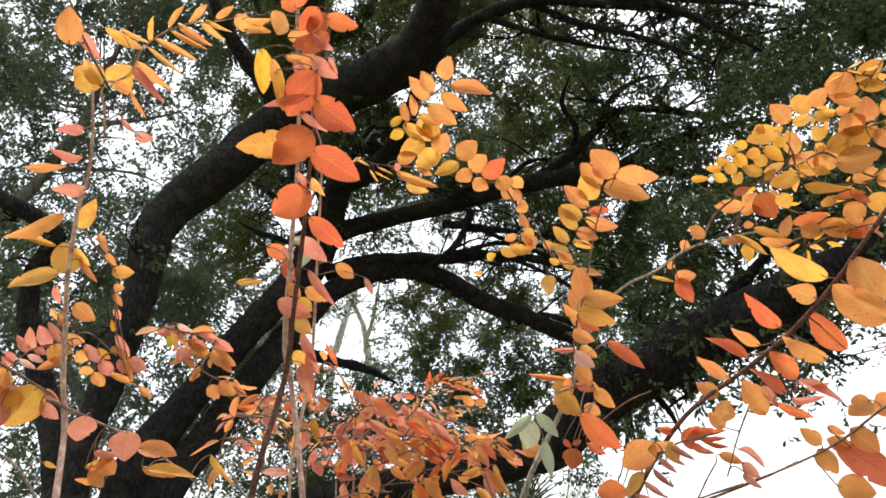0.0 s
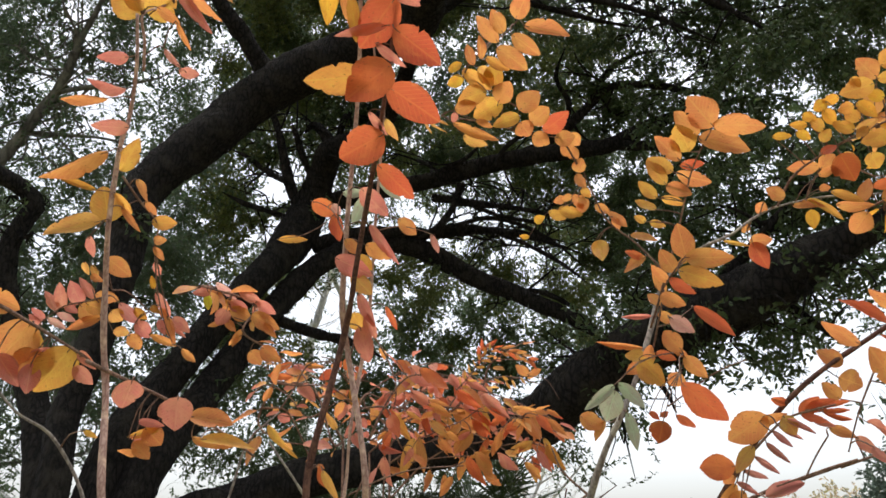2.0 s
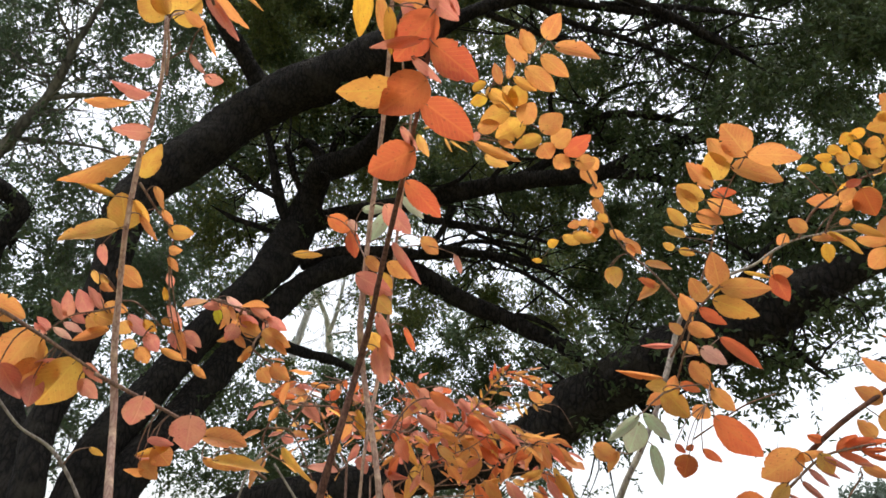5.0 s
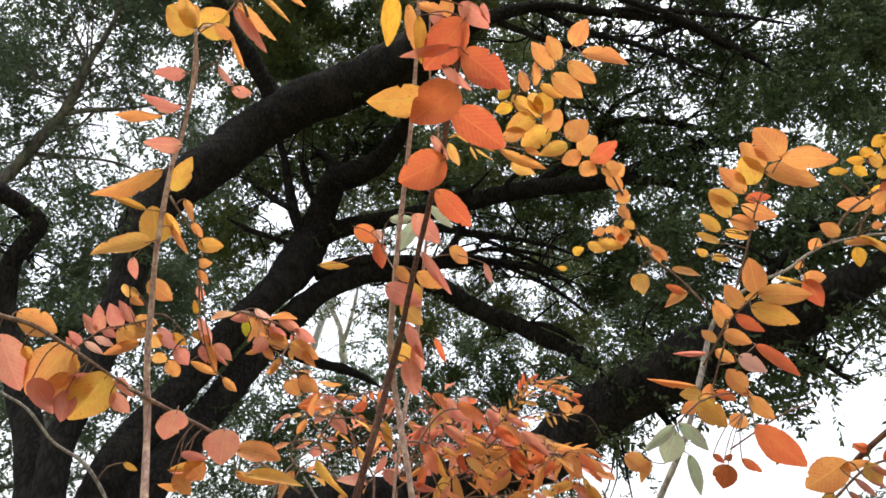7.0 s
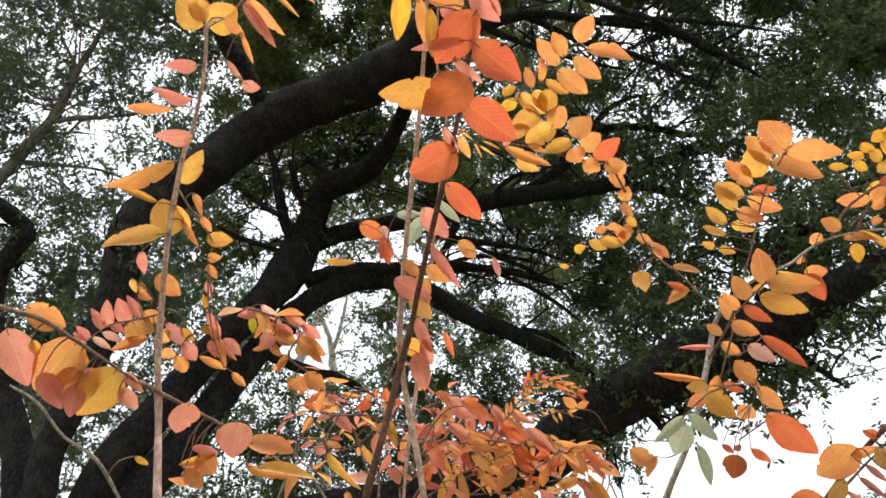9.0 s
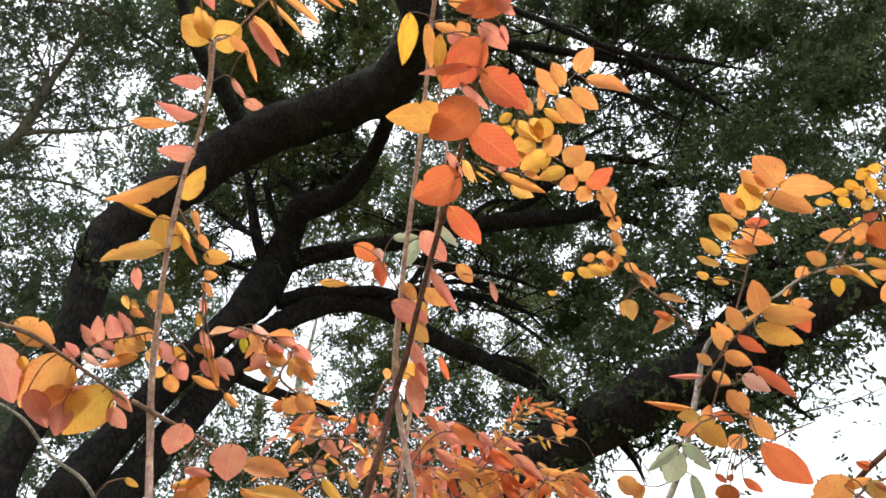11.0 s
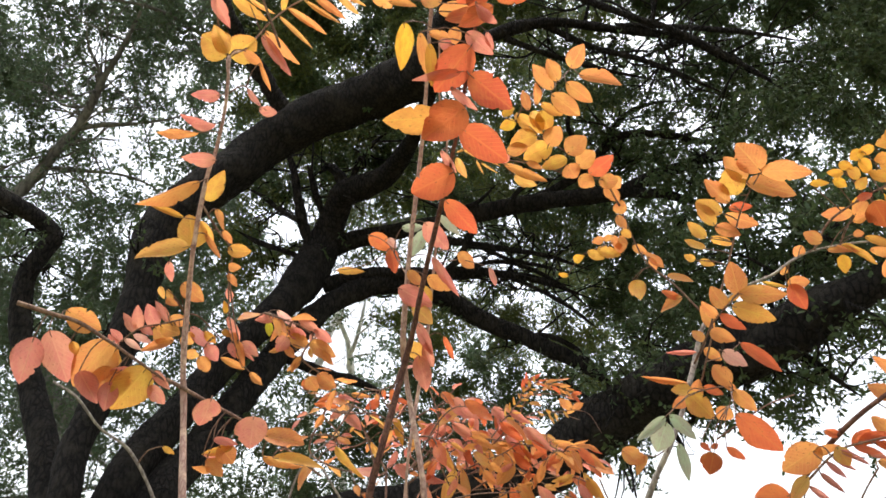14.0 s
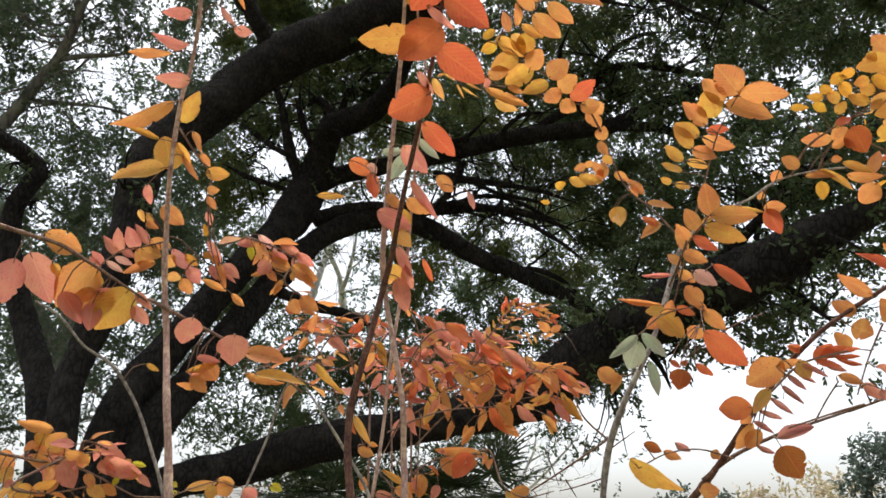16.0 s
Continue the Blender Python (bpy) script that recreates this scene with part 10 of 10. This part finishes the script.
leaf(plant, "r", (0.031, 1.102, 1.704), (0.011, 1.132, 1.691), 0.011, (-0.15, -0.70, -0.70))
leaf(plant, "o", (0.036, 1.135, 1.718), (0.032, 1.132, 1.698), 0.007, (0.39, -0.89, -0.23))
leaf(plant, "l", (0.076, 1.140, 1.665), (0.037, 1.138, 1.651), 0.013, (-0.43, -0.55, -0.72))
leaf(plant, "s", (0.068, 1.140, 1.675), (0.052, 1.139, 1.653), 0.008, (0.17, -0.97, -0.18))
leaf(plant, "l", (0.073, 1.122, 1.666), (0.043, 1.143, 1.659), 0.010, (-0.34, -0.94, -0.09))
leaf(plant, "y", (0.072, 1.149, 1.663), (0.050, 1.140, 1.664), 0.006, (-0.11, -0.97, 0.24))
leaf(plant, "r", (0.074, 1.139, 1.669), (0.101, 1.117, 1.629), 0.019, (0.43, -0.89, -0.17))
leaf(plant, "k", (0.090, 1.111, 1.660), (0.112, 1.096, 1.623), 0.017, (-0.71, -0.71, -0.02))
leaf(plant, "y", (0.093, 1.147, 1.675), (0.101, 1.130, 1.649), 0.009, (0.06, -0.87, -0.49))
leaf(plant, "s", (0.076, 1.111, 1.652), (0.089, 1.092, 1.622), 0.013, (-0.53, -0.83, 0.16))
leaf(plant, "o", (0.090, 1.127, 1.653), (0.102, 1.141, 1.632), 0.010, (0.02, -0.79, -0.61))
leaf(plant, "o", (-0.016, 1.094, 1.647), (0.009, 1.117, 1.619), 0.020, (0.04, -0.98, 0.18))
leaf(plant, "o", (-0.003, 1.110, 1.659), (0.005, 1.111, 1.634), 0.013, (-0.68, -0.72, -0.16))
leaf(plant, "l", (0.009, 1.105, 1.651), (-0.022, 1.116, 1.643), 0.009, (-0.27, -0.83, -0.48))
leaf(plant, "r", (0.028, 1.147, 1.669), (0.001, 1.142, 1.668), 0.007, (-0.20, -0.70, -0.68))
leaf(plant, "s", (0.024, 1.165, 1.655), (0.050, 1.145, 1.628), 0.019, (-0.21, -0.75, -0.63))
leaf(plant, "o", (-0.027, 1.169, 1.650), (-0.031, 1.191, 1.616), 0.016, (0.28, -0.95, 0.16))
leaf(plant, "r", (-0.025, 1.092, 1.642), (-0.000, 1.109, 1.601), 0.018, (-0.38, -0.81, -0.45))
leaf(plant, "o", (-0.094, 1.124, 1.671), (-0.084, 1.110, 1.624), 0.014, (0.20, -0.87, 0.45))
leaf(plant, "o", (-0.100, 1.166, 1.688), (-0.083, 1.189, 1.670), 0.008, (-0.18, -0.94, -0.30))
leaf(plant, "s", (-0.102, 1.105, 1.655), (-0.115, 1.120, 1.629), 0.011, (0.14, -0.84, -0.53))
leaf(plant, "r", (-0.103, 1.132, 1.657), (-0.115, 1.147, 1.639), 0.008, (0.01, -0.65, -0.76))
leaf(plant, "l", (-0.138, 1.118, 1.693), (-0.115, 1.104, 1.704), 0.009, (-0.02, -1.00, 0.08))
leaf(plant, "s", (-0.140, 1.133, 1.703), (-0.127, 1.126, 1.713), 0.005, (0.72, -0.66, 0.19))
leaf(plant, "l", (-0.113, 1.109, 1.706), (-0.089, 1.118, 1.694), 0.007, (-0.06, -0.99, -0.09))
leaf(plant, "s", (-0.138, 1.138, 1.690), (-0.126, 1.158, 1.674), 0.013, (-0.02, -0.98, -0.18))
leaf(plant, "r", (-0.132, 1.121, 1.683), (-0.146, 1.110, 1.656), 0.010, (-0.09, -0.97, 0.23))
leaf(plant, "o", (-0.140, 1.126, 1.681), (-0.156, 1.133, 1.667), 0.007, (-0.23, -0.85, -0.47))
leaf(plant, "r", (0.006, 1.120, 1.672), (-0.014, 1.105, 1.638), 0.014, (-0.15, -0.57, -0.81))
leaf(plant, "o", (0.016, 1.129, 1.667), (0.016, 1.145, 1.646), 0.009, (0.31, -0.86, -0.40))
leaf(plant, "o", (0.023, 1.089, 1.675), (0.016, 1.102, 1.650), 0.012, (-0.21, -0.98, -0.05))
leaf(plant, "r", (0.031, 1.108, 1.681), (0.021, 1.095, 1.662), 0.007, (-0.12, -0.58, -0.80))
leaf(plant, "s", (-0.029, 1.118, 1.721), (-0.006, 1.133, 1.705), 0.012, (0.09, -0.69, -0.72))
leaf(plant, "s", (-0.027, 1.157, 1.733), (-0.006, 1.154, 1.720), 0.010, (0.01, -1.00, 0.08))
leaf(plant, "r", (0.007, 1.090, 1.709), (0.028, 1.094, 1.690), 0.012, (-0.34, -0.64, -0.68))
leaf(plant, "y", (-0.003, 1.101, 1.708), (0.015, 1.092, 1.707), 0.008, (0.03, -1.00, -0.07))
leaf(plant, "o", (-0.065, 1.098, 1.666), (-0.045, 1.114, 1.648), 0.013, (0.06, -0.82, -0.57))
leaf(plant, "o", (-0.056, 1.099, 1.676), (-0.036, 1.108, 1.664), 0.010, (0.41, -0.74, -0.53))
leaf(plant, "o", (-0.050, 1.150, 1.692), (-0.067, 1.162, 1.669), 0.012, (-0.73, -0.68, -0.08))
leaf(plant, "r", (0.021, 1.131, 1.705), (0.047, 1.153, 1.688), 0.012, (0.37, -0.93, -0.05))
leaf(plant, "s", (0.012, 1.136, 1.696), (0.023, 1.141, 1.675), 0.009, (-0.13, -0.90, -0.41))
leaf(plant, "o", (0.004, 1.175, 1.633), (0.029, 1.177, 1.608), 0.015, (-0.36, -0.81, -0.46))
leaf(plant, "o", (0.003, 1.184, 1.633), (0.021, 1.163, 1.618), 0.010, (-0.50, -0.83, 0.26))
leaf(plant, "o", (-0.044, 1.142, 1.619), (-0.064, 1.165, 1.592), 0.014, (-0.14, -0.99, -0.05))
leaf(plant, "o", (-0.054, 1.168, 1.625), (-0.058, 1.178, 1.602), 0.009, (0.17, -0.97, -0.17))
leaf(plant, "o", (-0.076, 1.191, 1.634), (-0.085, 1.175, 1.601), 0.013, (-0.03, -0.60, -0.80))
leaf(plant, "o", (-0.071, 1.201, 1.629), (-0.083, 1.222, 1.620), 0.007, (0.12, -0.55, -0.83))
leaf(plant, "o", (0.066, 1.171, 1.643), (0.092, 1.191, 1.620), 0.014, (-0.12, -0.98, 0.17))
leaf(plant, "r", (0.082, 1.212, 1.657), (0.096, 1.212, 1.632), 0.011, (-0.16, -0.68, 0.72))
stem(plant, twig_bark, [(-0.042, 1.057, 1.726, 0.0009), (-0.029, 1.053, 1.739, 0.0008), (-0.016, 1.047, 1.756, 0.0006), (-0.005, 1.042, 1.769, 0.0005), (0.007, 1.038, 1.780, 0.0004)])
leaf(plant, "l", (-0.036, 1.055, 1.732), (-0.037, 1.053, 1.745), 0.003, (-0.15, -0.97, -0.20))
leaf(plant, "y", (-0.035, 1.055, 1.731), (-0.024, 1.050, 1.729), 0.004, (-0.31, -0.94, 0.11))
leaf(plant, "y", (-0.029, 1.053, 1.740), (-0.030, 1.051, 1.753), 0.003, (-0.33, -0.77, -0.55))
leaf(plant, "l", (-0.027, 1.053, 1.739), (-0.013, 1.056, 1.739), 0.004, (0.18, -0.85, -0.49))
leaf(plant, "y", (-0.023, 1.050, 1.748), (-0.026, 1.045, 1.760), 0.004, (-0.42, -0.91, 0.00))
leaf(plant, "y", (-0.021, 1.050, 1.747), (-0.010, 1.048, 1.748), 0.004, (0.24, -0.90, 0.37))
leaf(plant, "l", (-0.016, 1.047, 1.757), (-0.019, 1.049, 1.767), 0.003, (0.46, -0.81, -0.35))
leaf(plant, "y", (-0.015, 1.047, 1.756), (-0.001, 1.051, 1.758), 0.004, (-0.04, -1.00, 0.06))
leaf(plant, "y", (-0.010, 1.044, 1.765), (-0.011, 1.050, 1.780), 0.004, (0.13, -0.99, -0.09))
leaf(plant, "y", (-0.008, 1.044, 1.764), (0.005, 1.045, 1.764), 0.003, (-0.31, -0.93, 0.21))
leaf(plant, "y", (-0.002, 1.041, 1.772), (-0.003, 1.041, 1.785), 0.004, (0.07, -0.95, 0.31))
leaf(plant, "y", (-0.001, 1.041, 1.771), (0.012, 1.047, 1.772), 0.003, (-0.20, -0.72, -0.67))
leaf(plant, "y", (0.005, 1.038, 1.779), (0.005, 1.042, 1.792), 0.004, (-0.43, -0.89, -0.13))
leaf(plant, "l", (0.006, 1.038, 1.778), (0.018, 1.046, 1.780), 0.004, (-0.49, -0.69, -0.53))
stem(plant, twig_bark, [(-0.014, 1.056, 1.761, 0.0009), (-0.003, 1.048, 1.787, 0.0008), (0.025, 1.045, 1.781, 0.0006), (0.046, 1.044, 1.774, 0.0005), (0.061, 1.043, 1.766, 0.0004)])
leaf(plant, "r", (-0.010, 1.053, 1.772), (-0.011, 1.044, 1.787), 0.006, (0.01, -0.91, -0.42))
leaf(plant, "o", (-0.009, 1.053, 1.771), (0.002, 1.042, 1.781), 0.004, (0.08, -0.89, -0.45))
leaf(plant, "r", (-0.006, 1.050, 1.781), (-0.007, 1.038, 1.796), 0.006, (0.09, -0.96, 0.28))
leaf(plant, "r", (-0.005, 1.050, 1.780), (0.007, 1.048, 1.793), 0.005, (-0.28, -0.89, -0.35))
leaf(plant, "r", (0.000, 1.047, 1.787), (0.016, 1.048, 1.797), 0.006, (0.64, -0.73, -0.26))
leaf(plant, "o", (0.000, 1.048, 1.786), (0.019, 1.050, 1.783), 0.004, (0.39, -0.59, 0.70))
leaf(plant, "r", (0.011, 1.046, 1.785), (0.025, 1.041, 1.787), 0.004, (-0.09, -0.64, -0.76))
leaf(plant, "r", (0.010, 1.047, 1.784), (0.027, 1.051, 1.775), 0.004, (-0.31, -0.64, -0.71))
leaf(plant, "o", (0.021, 1.045, 1.783), (0.042, 1.051, 1.789), 0.005, (0.02, -0.88, -0.47))
leaf(plant, "o", (0.021, 1.046, 1.781), (0.034, 1.041, 1.771), 0.005, (-0.11, -0.52, -0.85))
leaf(plant, "o", (0.031, 1.044, 1.780), (0.049, 1.040, 1.780), 0.004, (-0.43, -0.74, -0.51))
leaf(plant, "r", (0.031, 1.045, 1.779), (0.046, 1.054, 1.769), 0.006, (-0.55, -0.74, -0.38))
leaf(plant, "o", (0.041, 1.044, 1.777), (0.058, 1.040, 1.777), 0.006, (-0.19, -0.67, -0.71))
leaf(plant, "o", (0.040, 1.044, 1.775), (0.053, 1.047, 1.766), 0.005, (-0.39, -0.82, -0.42))
leaf(plant, "o", (0.050, 1.043, 1.773), (0.066, 1.051, 1.774), 0.004, (-0.33, -0.94, -0.13))
leaf(plant, "o", (0.050, 1.044, 1.771), (0.060, 1.048, 1.762), 0.004, (0.00, -0.95, -0.31))
leaf(plant, "r", (0.060, 1.043, 1.768), (0.072, 1.035, 1.765), 0.006, (0.35, -0.82, -0.46))
leaf(plant, "r", (0.059, 1.043, 1.767), (0.069, 1.037, 1.752), 0.006, (-0.12, -0.98, -0.12))
stem(plant, twig_bark, [(0.011, 1.069, 1.736, 0.0008), (0.030, 1.065, 1.742, 0.0007), (0.049, 1.061, 1.746, 0.0006), (0.068, 1.057, 1.746, 0.0006), (0.086, 1.055, 1.740, 0.0005), (0.102, 1.057, 1.714, 0.0004)])
leaf(plant, "o", (0.061, 1.058, 1.748), (0.042, 1.049, 1.759), 0.014, (0.06, -0.80, -0.59))
leaf(plant, "o", (0.061, 1.058, 1.749), (0.079, 1.056, 1.756), 0.011, (-0.02, -0.83, -0.56))
leaf(plant, "y", (0.032, 1.065, 1.741), (0.024, 1.061, 1.747), 0.005, (-0.07, -0.96, -0.26))
leaf(plant, "l", (0.037, 1.064, 1.743), (0.043, 1.072, 1.733), 0.004, (-0.11, -0.99, -0.12))
leaf(plant, "l", (0.028, 1.065, 1.741), (0.036, 1.066, 1.728), 0.004, (0.04, -0.95, -0.30))
leaf(plant, "y", (0.022, 1.067, 1.739), (0.012, 1.063, 1.744), 0.004, (-0.18, -0.85, -0.49))
leaf(plant, "l", (0.049, 1.061, 1.746), (0.056, 1.059, 1.735), 0.004, (0.11, -0.92, -0.38))
leaf(plant, "l", (-0.222, 1.059, 1.619), (-0.197, 1.066, 1.580), 0.013, (0.02, -0.87, -0.50))
leaf(plant, "o", (-0.199, 1.075, 1.584), (-0.187, 1.077, 1.579), 0.008, (-0.32, -0.89, -0.33))
leaf(plant, "o", (-0.214, 1.061, 1.574), (-0.192, 1.066, 1.566), 0.015, (0.07, -1.00, -0.01))
leaf(plant, "y", (-0.182, 1.106, 1.551), (-0.115, 1.109, 1.513), 0.010, (-0.32, -0.90, -0.31))
leaf(plant, "y", (-0.113, 1.114, 1.546), (-0.100, 1.113, 1.552), 0.006, (-0.23, -0.91, -0.34))
leaf(plant, "o", (-0.124, 1.091, 1.544), (-0.129, 1.098, 1.512), 0.024, (-0.30, -0.95, -0.08))
leaf(plant, "o", (-0.146, 1.090, 1.533), (-0.124, 1.101, 1.517), 0.016, (-0.13, -0.83, -0.54))
leaf(plant, "s", (-0.099, 1.117, 1.531), (-0.108, 1.114, 1.510), 0.015, (-0.49, -0.81, -0.31))
leaf(plant, "s", (-0.189, 1.111, 1.518), (-0.159, 1.106, 1.511), 0.014, (0.23, -0.97, 0.04))
leaf(plant, "o", (-0.161, 1.066, 1.523), (-0.136, 1.062, 1.511), 0.015, (0.33, -0.94, 0.01))
leaf(plant, "o", (-0.210, 1.106, 1.540), (-0.204, 1.117, 1.520), 0.014, (0.27, -0.95, 0.15))
leaf(plant, "o", (-0.040, 1.092, 1.573), (-0.107, 1.089, 1.575), 0.022, (0.31, -0.80, -0.52))
leaf(plant, "r", (-0.054, 1.067, 1.570), (-0.083, 1.083, 1.539), 0.030, (-0.31, -0.95, -0.03))
leaf(plant, "o", (-0.097, 1.117, 1.567), (-0.066, 1.125, 1.546), 0.023, (0.09, -1.00, 0.03))
leaf(plant, "o", (-0.046, 1.085, 1.564), (-0.066, 1.085, 1.550), 0.012, (-0.02, -1.00, 0.01))
leaf(plant, "o", (0.028, 1.090, 1.526), (-0.003, 1.086, 1.518), 0.017, (-0.38, -0.90, -0.23))
stem(plant, twig_bark, [(-0.171, 1.097, 1.574, 0.0010), (-0.145, 1.100, 1.548, 0.0009), (-0.113, 1.100, 1.546, 0.0008), (-0.081, 1.097, 1.564, 0.0006), (-0.041, 1.092, 1.573, 0.0005)])
stem(plant, twig_bark, [(-0.159, 1.093, 1.498, 0.0010), (-0.168, 1.091, 1.528, 0.0009), (-0.193, 1.088, 1.554, 0.0008), (-0.211, 1.084, 1.588, 0.0006), (-0.224, 1.078, 1.623, 0.0005)])
rooted(plant, twig_bark, -0.07, 1.26)

for data in list(PETIOLES.values()):
    finish_shrub(data["root"])
